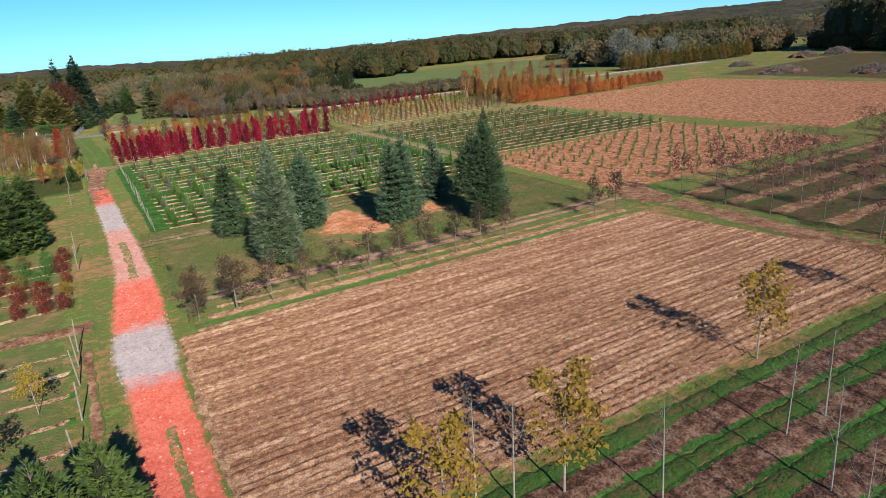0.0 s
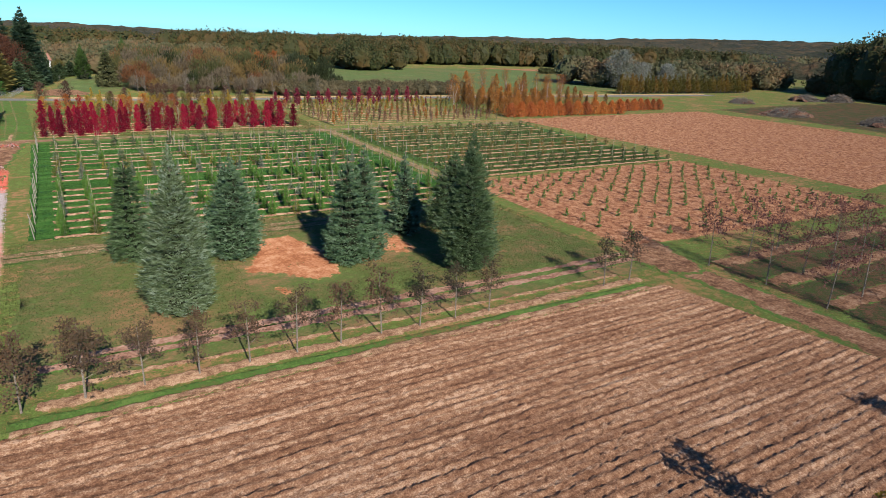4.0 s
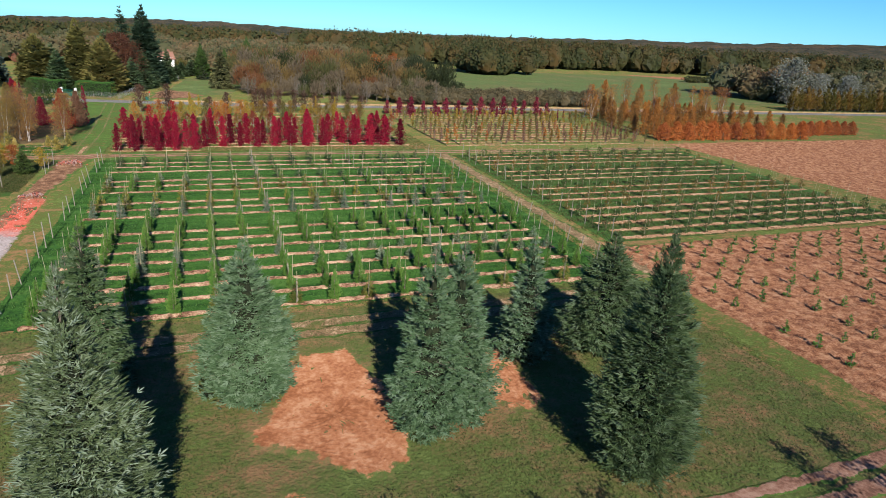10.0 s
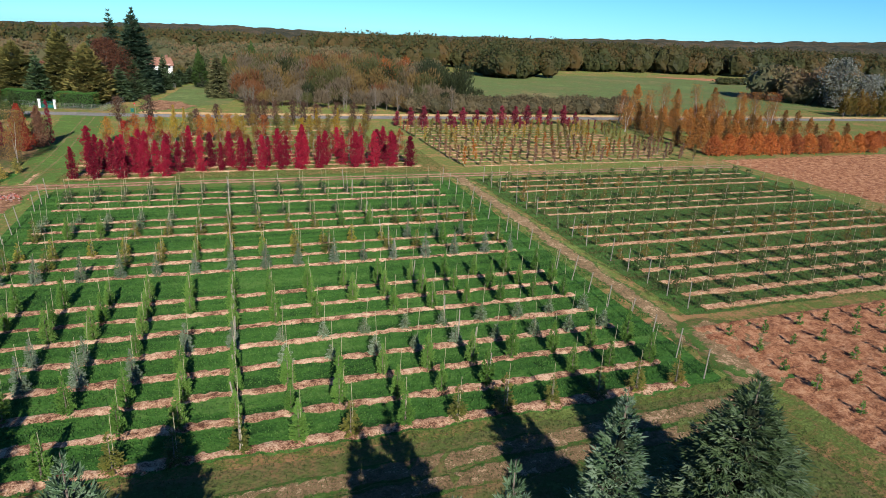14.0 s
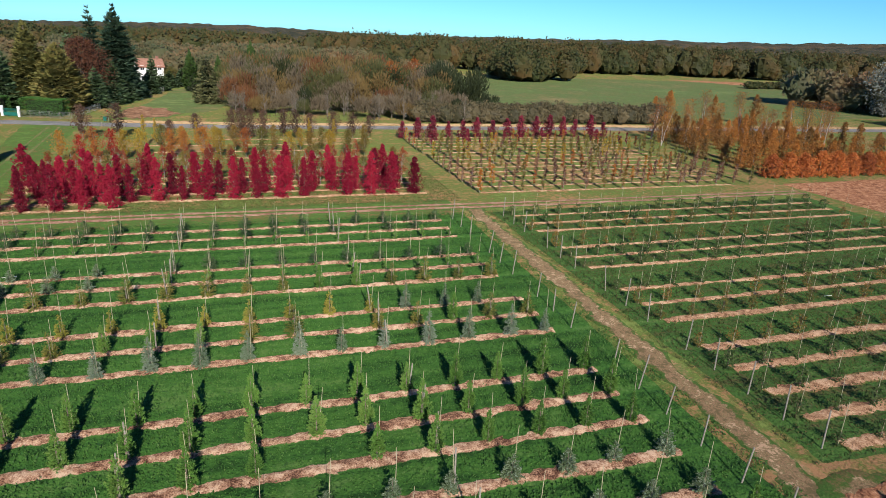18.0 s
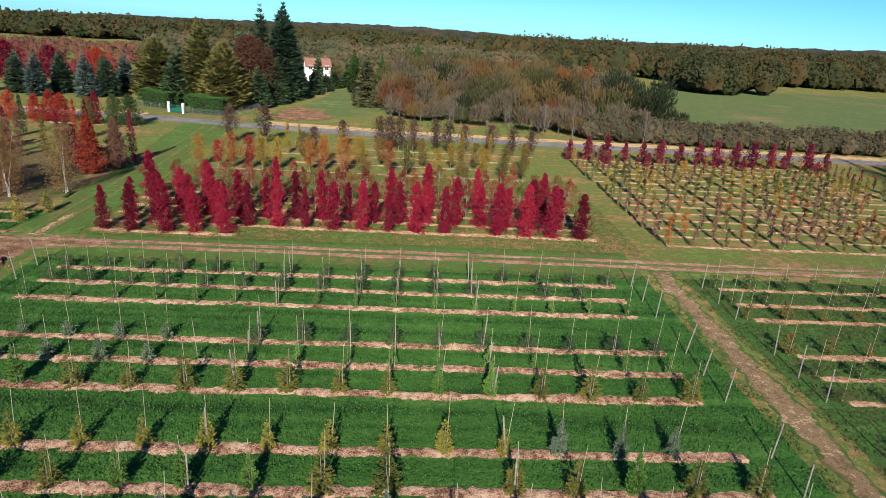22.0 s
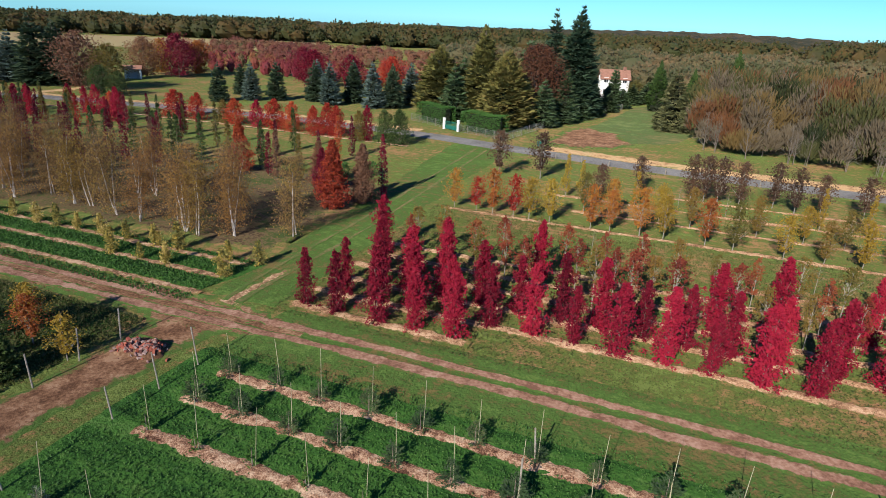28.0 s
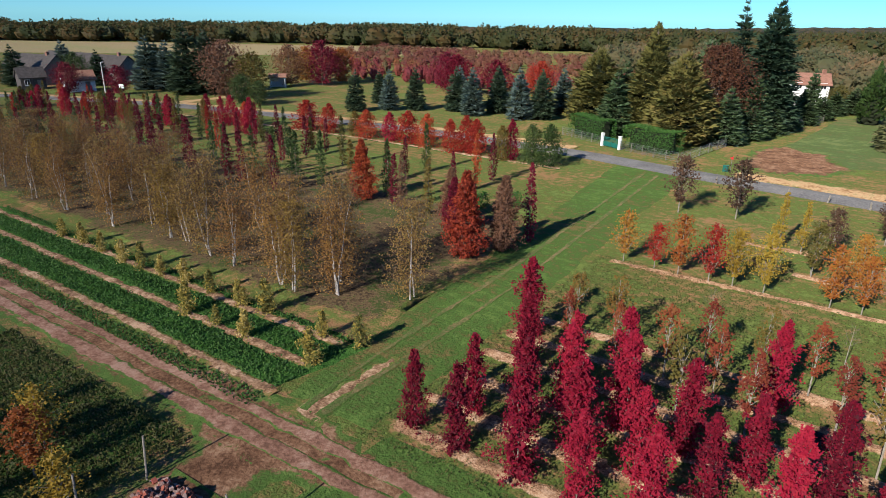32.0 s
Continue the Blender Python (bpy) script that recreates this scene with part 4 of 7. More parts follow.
def leafy(h, clear, R, prof, mat, n, leaf, limbs=26, seed=1, bark=None, hollow=0.45, twig=0.008, ragged=0.18, clumps=40, trunk_r=None, core=0.0, fluff=0.30):
    """A stem with limbs and a crown of single leaves gathered in clumps, with gaps between."""
    q = np.random.default_rng(seed)
    ch = h - clear
    cu = q.random(clumps) ** 0.9
    ca = q.random(clumps) * 2 * math.pi
    cr = R * prof(cu) * (hollow + (1 - hollow) * q.random(clumps) ** 0.6) * (1 + ragged * q.normal(size=clumps))
    c = np.stack([np.cos(ca) * cr, np.sin(ca) * cr, clear + ch * cu], 1)
    i = q.integers(0, clumps, n)
    reach = np.array([1, 1, 1.15]) * R * fluff
    p = c[i] + q.normal(0, 1, (n, 3)) * reach * np.maximum(0.35, prof(cu[i]))[:, None]
    p[:, 2] = np.clip(p[:, 2], clear * 0.92 + 0.03, h * 1.04)
    out = p - np.array([0, 0, clear + ch * 0.35])
    d = unit(out) * 0.6 + q.normal(0, 0.6, (n, 3)) - np.array([0, 0, 0.35])
    v, f = wedges(p, d, leaf * (0.7 + 0.7 * q.random(n)), leaf * 0.72, None, 0.12)
    if core:
        ni = n // 7
        iu, ia = q.random(ni), q.random(ni) * 6.28
        ir = R * core * prof(iu) * np.sqrt(q.random(ni))
        v2, f2 = wedges(np.stack([np.cos(ia) * ir, np.sin(ia) * ir, clear + ch * iu], 1), q.normal(0, 1, (ni, 3)), leaf * 2.2, leaf * 1.5)
        v, f = np.concatenate([v, v2]), np.concatenate([f, f2 + len(v)])
    tr = trunk_r or max(0.018, h * 0.011)
    lean = q.normal(0, 0.012, 2) * h
    top = np.array([lean[0], lean[1], clear + ch * 0.93])
    kink = np.array([lean[0] * 0.2, lean[1] * 0.7, clear * 0.8 + 0.1])
    w = [(0, 0, -0.1, *kink, tr, tr * 0.8), (*kink, *top, tr * 0.8, 0.006)]
    for b in range(limbs):
        e = c[q.integers(0, clumps)] * (0.85 + 0.3 * q.random())
        s = np.clip((e[2] - R * (0.5 + 0.9 * q.random()) - clear) / max(ch, 0.1), 0.0, 0.9)
        a = kink + (top - kink) * s
        m = a * 0.5 + e * 0.5 + q.normal(0, 0.03, 3) * R
        w += [(*a, *m, tr * 0.42 * (1 - s * 0.6), twig * 1.3), (*m, *e, twig * 1.3, twig * 0.5)]
    tv, tf = tubes(w, 5)
    made = [("trunk", mesh_of("trunk", tv, tf, bark or M_BARK)), ("crown", mesh_of("crown", v, f, mat))]
    return made


def skeleton(h, clear, spread, seed, levels=3, splits=4, tr=0.05, up=0.55, first=9):
    """The limbs and twigs of a bare tree as tapered pieces, and the twig tips."""
    q = np.random.default_rng(seed)
    segs, tips = [], []

    def grow(p, d, length, r, lev):
        d = unit(d)
        m = p + d * length * 0.5
        d2 = unit(d + q.normal(0, 0.16, 3) + np.array([0, 0, 0.08]))
        if lev <= 0:
            e = p + (d + d2) * length * 0.5
            segs.append((*p, *e, r * 0.8, r * 0.35))
            tips.append(e)
            return
        e = m + d2 * length * 0.5
        segs.append((*p, *m, r, r * 0.75))
        segs.append((*m, *e, r * 0.75, r * 0.5))
        for _ in range(splits):
            s = 0.25 + 0.75 * q.random()
            a = p + d * length * 0.5 * min(1, s * 2) + (d2 * length * 0.5 * (s * 2 - 1) if s > 0.5 else 0)
            k = unit(d2 + q.normal(0, 0.62, 3) + np.array([0, 0, 0.12]))
            grow(a, k, length * (0.45 + 0.25 * q.random()), r * 0.5, lev - 1)

    lean = q.normal(0, 0.02, 2) * h
    top = np.array([lean[0], lean[1], h * 0.97])
    segs.append((0, 0, -0.1, *(top * 0.5), tr, tr * 0.7))
    segs.append((*(top * 0.5), *top, tr * 0.7, tr * 0.12))
    for b in range(first):
        s = clear / h + (0.92 - clear / h) * (b + 0.5 * q.random()) / first
        az = b * 2.4 + q.random()
        k = np.array([math.cos(az), math.sin(az), up + 0.5 * s + q.normal(0, 0.12)])
        grow(top * s, k, spread * (1.05 - 0.6 * s) * (0.8 + 0.4 * q.random()), tr * 0.4 * (1.1 - s * 0.7), levels - 1)
    return segs, np.array(tips)


def bare(h, clear, spread, seed, mat_leaf=None, n=0, leaf=0.1, levels=3, splits=4, tr=0.05, bark=None, first=9, up=0.55, stems=1):
    """A nearly leafless tree; a few leaves hang on its twigs."""
    q = np.random.default_rng(seed + 5)
    segs, tips = skeleton(h, clear, spread, seed, levels, splits, tr, up, first)
    for s in range(1, stems):
        more, tp = skeleton(h * (0.75 + 0.25 * q.random()), clear, spread * 0.8, seed + 11 * s, levels, splits, tr * 0.8, up, first)
        more = np.array(more)
        lean, off = q.normal(0, 0.07, 2), q.normal(0, 0.12, 2)
        for c in (0, 3):
            more[:, c:c + 2] += off + lean * more[:, c + 2:c + 3]
        tp = tp.copy()
        tp[:, :2] += off + lean * tp[:, 2:3]
        segs = segs + [tuple(m) for m in more]
        tips = np.concatenate([tips, tp])
    segs = np.array(segs)
    thick = segs[:, 6] > tr * 0.33
    v, f = tubes(segs[thick], 6)
    parts = [("trunk", mesh_of("trunk", v, f, bark or M_BARK))]
    v, f = tubes(segs[~thick], 3)
    parts.append(("crown", mesh_of("crown", v, f, M_TWIG if mat_leaf else M_TWIGGREY)))
    if n:
        i = q.integers(0, len(tips), n)
        p = tips[i] + q.normal(0, 0.13 * spread, (n, 3))
        v, f = wedges(p, q.normal(0, 1, (n, 3)) - [0, 0, 0.6], leaf * (0.7 + 0.6 * q.random(n)), leaf * 0.7)
        parts.append(("foliage", mesh_of("foliage", v, f, mat_leaf)))
    return parts


def rod(c, rad, sides=6):
    """One unbroken tapered stem through the points c."""
    ang = np.arange(sides) * 2 * math.pi / sides
    ring = np.stack([np.cos(ang), np.sin(ang), np.zeros(sides)], 1)
    v = np.asarray(c)[:, None] + ring[None] * np.asarray(rad)[:, None, None]
    a, b = np.meshgrid(np.arange(len(c) - 1), np.arange(sides), indexing="ij")
    return v.reshape(-1, 3), np.stack([a * sides + b, a * sides + (b + 1) % sides, (a + 1) * sides + (b + 1) % sides, (a + 1) * sides + b], -1).reshape(-1, 4)


def birch(h, R, seed, mat_leaf, n_leaf, n_twig, stems=2):
    """White stems in a haze of fine brown twigs, with small leaves left among them."""
    q = np.random.default_rng(seed)
    made, pts, boughs = [], [], []
    for s in range(stems):
        hh = h * (1 if s == 0 else 0.7 + 0.3 * q.random())
        lean, off = q.normal(0, 0.10, 2), q.normal(0, 0.14, 2) * (stems > 1)
        z = np.linspace(-0.1, hh * 0.97, 7)
        c = np.stack([off[0] + lean[0] * z + q.normal(0, 0.07, 7), off[1] + lean[1] * z + q.normal(0, 0.07, 7), z], 1)
        rad = 0.07 * (1 - np.linspace(0, 0.93, 7)) * (h / 7.0)
        for k in range(18):
            t = 0.06 + 0.88 * q.random()
            p = np.array([np.interp(t * hh, z, c[:, o]) for o in range(3)])
            az = q.random() * 6.28
            e = p + np.array([math.cos(az), math.sin(az), 0.9 + 0.6 * q.random()]) * R * (0.75 - 0.45 * t)
            boughs.append((*p, *e, 0.014, 0.005))
            pts += [p * (1 - o) + e * o for o in (0.35, 0.6, 0.8, 1.0)]
        v, f = rod(c, rad, 6)
        made.append(("stem", mesh_of("stem", v, f, M_BIRCH)))
    pts = np.array(pts)
    for nm, cnt, ln, wd, mt, sp in (("twigs", n_twig, 0.6, 0.02, M_TWIG, 0.30), ("leaves", n_leaf, 0.15, 0.11, mat_leaf, 0.36)):
        p = pts[q.integers(0, len(pts), cnt)] + q.normal(0, sp * R * 0.8, (cnt, 3)) * [1, 1, 1.5]
        p[:, 2] = np.clip(p[:, 2], 0.25 + 0.5 * q.random(cnt), h * 1.03)
        d = unit(p * [1, 1, 0]) * 0.7 + q.normal(0, 0.5, (cnt, 3)) + [0, 0, 0.5 if nm == "twigs" else -0.4]
        v, f = (kites if nm == "twigs" else wedges)(p, d, ln * (0.6 + 0.8 * q.random(cnt)), wd, None, 0.03)
        if nm == "twigs":
            v2, f2 = tubes(boughs, 4)
            v, f = np.concatenate([v, v2]), np.concatenate([f, f2 + len(v)])
        made.append(("crown" if nm == "twigs" else "foliage", mesh_of(nm, v, f, mt)))
    return made


def plant(parts, name, x, y, size=1.0, turn=None, label="", category="tree", group="", wide=1.0, z=None):
    ob = thing(name, x, y, z, rng.random() * 6.28 if turn is None else turn, (size * wide, size * wide, size), label, category, group)
    for pn, me in parts:
        o = part(pn, me, ob)
        if pn == "foliage" and len(parts) > 2:
            tagged(o, kind="stuff")
    return ob


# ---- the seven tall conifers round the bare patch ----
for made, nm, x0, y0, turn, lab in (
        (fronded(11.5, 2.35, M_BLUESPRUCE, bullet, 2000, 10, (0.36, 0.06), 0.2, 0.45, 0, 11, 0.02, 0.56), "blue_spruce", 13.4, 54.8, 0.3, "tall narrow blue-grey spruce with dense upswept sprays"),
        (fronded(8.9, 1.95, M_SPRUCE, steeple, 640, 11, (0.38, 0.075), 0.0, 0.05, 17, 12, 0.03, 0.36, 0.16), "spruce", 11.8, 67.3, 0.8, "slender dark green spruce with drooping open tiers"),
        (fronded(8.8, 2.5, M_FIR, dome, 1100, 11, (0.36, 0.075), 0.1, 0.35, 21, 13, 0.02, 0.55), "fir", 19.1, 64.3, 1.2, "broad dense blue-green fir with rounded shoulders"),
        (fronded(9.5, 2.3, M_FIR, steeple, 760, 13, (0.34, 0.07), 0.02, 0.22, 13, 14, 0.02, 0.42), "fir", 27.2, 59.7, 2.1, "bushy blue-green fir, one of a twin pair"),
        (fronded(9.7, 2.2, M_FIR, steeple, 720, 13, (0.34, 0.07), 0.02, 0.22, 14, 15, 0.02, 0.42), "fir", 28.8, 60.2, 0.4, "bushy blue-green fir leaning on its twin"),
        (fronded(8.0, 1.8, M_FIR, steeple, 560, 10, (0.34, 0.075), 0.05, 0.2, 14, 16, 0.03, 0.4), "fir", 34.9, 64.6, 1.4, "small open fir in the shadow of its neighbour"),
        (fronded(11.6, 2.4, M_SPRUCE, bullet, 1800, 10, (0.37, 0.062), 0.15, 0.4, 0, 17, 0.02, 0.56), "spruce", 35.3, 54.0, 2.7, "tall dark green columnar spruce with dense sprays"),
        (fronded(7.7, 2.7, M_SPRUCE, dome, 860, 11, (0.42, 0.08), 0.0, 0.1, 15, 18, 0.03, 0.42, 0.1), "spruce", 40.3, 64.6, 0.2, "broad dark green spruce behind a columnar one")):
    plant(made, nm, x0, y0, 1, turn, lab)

# ---- row of young trees along the ploughed field, on a chip strip ----
ribbon("mulch_strip", [(4.0, 46.2), (20, 46.1), (48, 46.0)], 1.1, M_STRAW, "pale wood-chip strip under young trees", "mulch", 0.04, 0.05, 0.16, 0.35, 70)
ribbon("mulch_strip", [(5.0, 47.9), (20, 47.7), (47, 47.6)], 0.5, M_STRAW, "thin worn strip beside young trees", "mulch", 0.05, 0.02, 0.2, 0.4, 74)
ribbon("grass_strip", [(3.0, 44.9), (20, 44.9), (47, 44.9)], 0.7, M_STRIP, "green grass balk at the field edge", "grass", 0.05, 0.10, 0.12, 0.4, 71)
ribbon("headland", [(3.0, 44.1), (20, 44.15), (47.2, 44.3)], 0.8, M_STRAW, "pale dry edge of the ploughed field", "ground", 0.09, 0.04, 0.16, 0.4, 72)
M_DULL = leaf_mat("dull_brown_leaves", [(0.035, 0.034, 0.018), (0.065, 0.05, 0.027), (0.10, 0.06, 0.034), (0.15, 0.075, 0.04)], 0.6, 0.25)
YOUNG = [bare(4.3, 1.3, 1.0, 100 + s, M_DULL, 800, 0.14, 3, 4, 0.055, M_BARK, 10, 0.5) for s in range(3)]
LEAFY = bare(4.3, 1.1, 1.15, 104, M_DULL, 1500, 0.16, 3, 4, 0.06, M_BARK, 10, 0.5)
for k in range(16):
    x0 = 4.6 + 2.74 * k if k < 11 else 34.7 + 2.74 * (k - 11)
    if k in (11, 12, 13):
        continue
    plant(LEAFY if k < 2 else YOUNG[k % 3], "young_tree", x0, 46.1, 0.88 + 0.2 * rng.random(), None, "young bare-limbed tree with a few brown leaves", "tree", "young trees by the field")

# ---- near edge: staked trees, grass balks and furrows ----
for k, y0 in enumerate((18.9, 15.9, 12.9, 9.9, 6.9)):
    ribbon("grass_strip", [(2, y0 - 0.55), (30, y0 - 0.5), (58, y0 - 0.5)], 0.85, M_PLOT, "green grass strip between tree rows", "grass", 0.05, 0.04, 0.15, 0.4, 80 + k)
    ribbon("soil_strip", [(2, y0 - 2.0), (30, y0 - 1.95), (58, y0 - 1.9)], 1.8, M_DARKSOIL, "clod-strewn dark soil under a tree row", "ground", 0.045, 0.05, 0.12, 0.3, 86 + k)
GOLDTREE = [bare(6.0, 2.0, 1.6, 120 + s, M_YELLOW, 800, 0.25, 3, 4, 0.055, M_PALEBARK, 9, 0.45) for s in range(2)]
for x0, y0, s in ((14.2, 17.0, 1.02), (30.1, 19.3, 0.93), (8.6, 17.2, 0.95), (43.6, 18.6, 0.85)):
    plant(GOLDTREE[int(x0) % 2], "young_tree", x0, y0, s, None, "young tree thinly hung with yellow leaves", "tree", "yellow trees by the field")
NAKED = [bare(5.2, 2.0, 1.3, 130 + s, None, 0, 0.1, 3, 4, 0.05, M_PALEBARK, 8, 0.7) for s in range(2)]
for k, (x0, y0) in enumerate(((12.2, 17.8), (24.9, 14.2), (27.6, 14.0), (22.9, 11.0), (10.6, 18.2), (19.5, 8.2), (17.0, 14.3), (33.2, 13.8), (36.0, 11.0), (30.5, 10.9), (26.0, 8.0), (22.5, 5.4), (31.5, 7.6), (37.5, 8.0), (28.5, 5.0), (40.0, 14.0), (42.0, 10.8), (46.0, 13.6), (35.0, 5.0))):
    plant(NAKED[k % 2], "young_tree", x0, y0, 0.85 + 0.3 * rng.random(), None, "leafless young tree with a pale stem", "tree", "bare young trees")
M_PINKBROWN = leaf_mat("pinkish_brown_leaves", [(0.09, 0.038, 0.032), (0.15, 0.058, 0.048), (0.21, 0.085, 0.068)], 0.6, 0.25)
ROUND = [bare(4.8, 1.8, 1.35, 140 + s, M_PINKBROWN, 520, 0.15, 3, 4, 0.05, M_BARK, 10, 0.5) for s in range(2)]
for j in range(7):
    ribbon("soil_strip", [(55, 45.6 - 5.1 * j), (80, 45.8 - 5.1 * j), (104, 46.2 - 5.1 * j)], 2.0, M_TRACK, "reddish soil strip under a tree row", "ground", 0.04, 0.05, 0.2, 0.5, 150 + j)
    for k in range(11):
        if rng.random() < 0.22:
            continue
        plant(ROUND[(k + j) % 2], "young_tree", 55.3 + 5.0 * k + rng.normal(0, 0.3), 45.8 - 5.1 * j, 0.85 + 0.3 * rng.random(), None, "young tree with sparse dark red-brown leaves", "tree", "young trees in the plot")

# ---- west of the rubble track ----
M_BUSHGREEN = leaf_mat("bushy_fir_needles", [(0.022, 0.042, 0.012), (0.045, 0.078, 0.018), (0.08, 0.12, 0.028), (0.13, 0.16, 0.045)], 0.2, 0.12)
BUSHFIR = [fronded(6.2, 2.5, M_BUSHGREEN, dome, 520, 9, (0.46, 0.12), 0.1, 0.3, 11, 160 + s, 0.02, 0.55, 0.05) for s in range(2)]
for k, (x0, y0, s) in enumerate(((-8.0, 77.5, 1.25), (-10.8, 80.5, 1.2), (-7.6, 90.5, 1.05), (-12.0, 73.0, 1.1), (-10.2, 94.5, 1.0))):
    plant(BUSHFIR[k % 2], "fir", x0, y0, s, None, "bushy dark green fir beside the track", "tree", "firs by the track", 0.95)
M_RUSTRED = leaf_mat("rust_red_leaves", [(0.09, 0.018, 0.013), (0.17, 0.034, 0.02), (0.26, 0.06, 0.03)], 0.5, 0.3)
LOWSHRUB = {m.name: leafy(1.3, 0.06, 0.6, ball, m, 800, 0.085, 12, 170, None, 0.5, clumps=60, core=0.75, fluff=0.2) for m in (M_YELLOW, M_RUSTRED, M_HEDGE, M_OLIVE)}
for j in range(5):
    yy = 55.8 + 3.6 * j
    ribbon("mulch_strip", [(-30, yy), (-3.4, yy)], 0.7, M_CHIP, "pale wood-chip strip under shrubs", "mulch", 0.03, 0.03, 0.12, 0.5, 170 + j)
    for k in range(9):
        m = (M_YELLOW, M_RUSTRED, M_HEDGE, M_OLIVE, M_RUSTRED, M_HEDGE)[int(rng.integers(0, 6))]
        plant(LOWSHRUB[m.name], "shrub", -3.9 - 1.7 * k + rng.normal(0, 0.15), yy, 0.75 + 0.5 * rng.random(), None, "round shrub with " + {"yellow_leaves": "yellow", "rust_red_leaves": "rust-red", "clipped_hedge_leaves": "green", "turning_leaves": "olive"}[m.name] + " leaves", "shrub", "shrubs in rows by the track")
for j in range(7):
    ribbon("mulch_strip", [(-30, 46.5 - 3.2 * j), (-3.6, 46.2 - 3.2 * j)], 0.6, M_CHIP, "dry pale strip in the grass", "mulch", 0.025, 0.02, 0.12, 0.5, 180 + j)
POST = mesh_of("post", *tubes([(0, 0, -0.2, 0.02, 0.01, 2.4, 0.045, 0.04)], 7), M_POST)
for x0, y0 in ((-3.3, 46.2), (-3.3, 43.6), (-3.3, 40.8), (-3.3, 36.3), (-3.5, 31.0), (-2.9, 66), (-3.0, 72), (-3.1, 99), (-3.2, 112)):
    ob = new("post", POST)
    ob.matrix_basis = pose(x0, y0, float(gz(x0, y0)), 3, 2, 40 * y0)
    tagged(ob, "weathered wooden post beside the track", "post", "posts by the track")
for x0, y0, s in ((-5.4, 38.5, 0.5), (-8.5, 41.5, 0.55), (-10.5, 36, 0.6), (-7.2, 33, 0.55)):
    plant(GOLDTREE[int(-x0) % 2], "young_tree", x0, y0, s, None, "small young tree with yellow leaves", "tree", "small trees west of the track")
for x0, y0, s in ((-2.3, 25.4, 0.8), (-4.2, 24.0, 0.9), (-6.5, 26.0, 0.85)):
    plant(BUSHFIR[0], "fir", x0, y0, s, None, "dark bushy conifer beside the track", "tree", "firs by the track", 0.8)

# ---- plot of young conifers ----
ROWS_A = [123.9, 121.3, 118.6, 113.6, 111.1, 108.4, 103.8, 101.2, 98.6, 93.4, 90.8, 88.3, 85.6, 82.9, 80.4, 77.9, 75.4]
SHAPES = {
    "thuja": [conifer(1.95, 0.40, M_THUJA, 190, 10, (0.14, 0.06), 0.5, 0.5, 0.0, 0, 200 + s, 0.02, 4.0, None, 0.75) for s in range(2)],
    "silver": [conifer(1.8, 0.36, M_SILVER, 150, 11, (0.14, 0.05), 0.7, 0.1, 0.25, 0, 210 + s, 0.03, 5.0, None, 0.6) for s in range(2)],
    "blue": [conifer(1.05, 0.38, M_BLUESPRUCE, 140, 10, (0.11, 0.045), 0.5, 0.1, 0.1, 0, 215 + s, 0.03, 5.0, None, 0.7) for s in range(2)],
    "gold": [conifer(1.5, 0.32, M_GOLD, 95, 8, (0.20, 0.06), 0.8, 0.2, 0.15, 0, 220 + s, 0.03) for s in range(2)],
    "pine": [conifer(1.35, 0.6, M_PINE, 85, 9, (0.18, 0.06), 0.5, 0.25, 0.0, 0, 230 + s, 0.06) for s in range(2)],
    "open": [conifer(1.8, 0.46, M_LARCH, 90, 9, (0.19, 0.07), 0.7, 0.15, 0.15, 0, 240 + s, 0.04) for s in range(2)],
    "slim": [conifer(1.1, 0.22, M_THUJA, 40, 6, (0.15, 0.07), 0.5, 0.6, 0.0, 0, 250 + s, 0.02, 5.0, None, 0.7) for s in range(2)],
}
WORDS = {"thuja": "young bright green columnar thuja", "silver": "young silver-grey weeping cedar", "blue": "small rounded blue spruce", "gold": "young golden yellow conifer",
         "pine": "young open green pine", "open": "young olive-green conifer", "slim": "slim small green conifer"}
NAMES = {"thuja": "young_thuja", "silver": "young_cedar", "blue": "young_spruce", "gold": "golden_conifer", "pine": "young_pine", "open": "young_cypress", "slim": "young_juniper"}
KIND_A = ["pine", "pine", "slim", "pine", "slim", "open", "gold", "open", "silver", "thuja", "thuja", "thuja", "blue", "blue", "thuja", "thuja", "open"]
CANE = mesh_of("cane", *tubes([(0, 0, -0.2, 0, 0, 1.3, 0.016, 0.014), (0, 0, 1.3, 0.03, 0.01, 2.7, 0.014, 0.011)], 5), M_CANE)
ENDPOST = mesh_of("post", *tubes([(0, 0, -0.2, 0, 0, 2.1, 0.04, 0.036)], 7), M_POST)
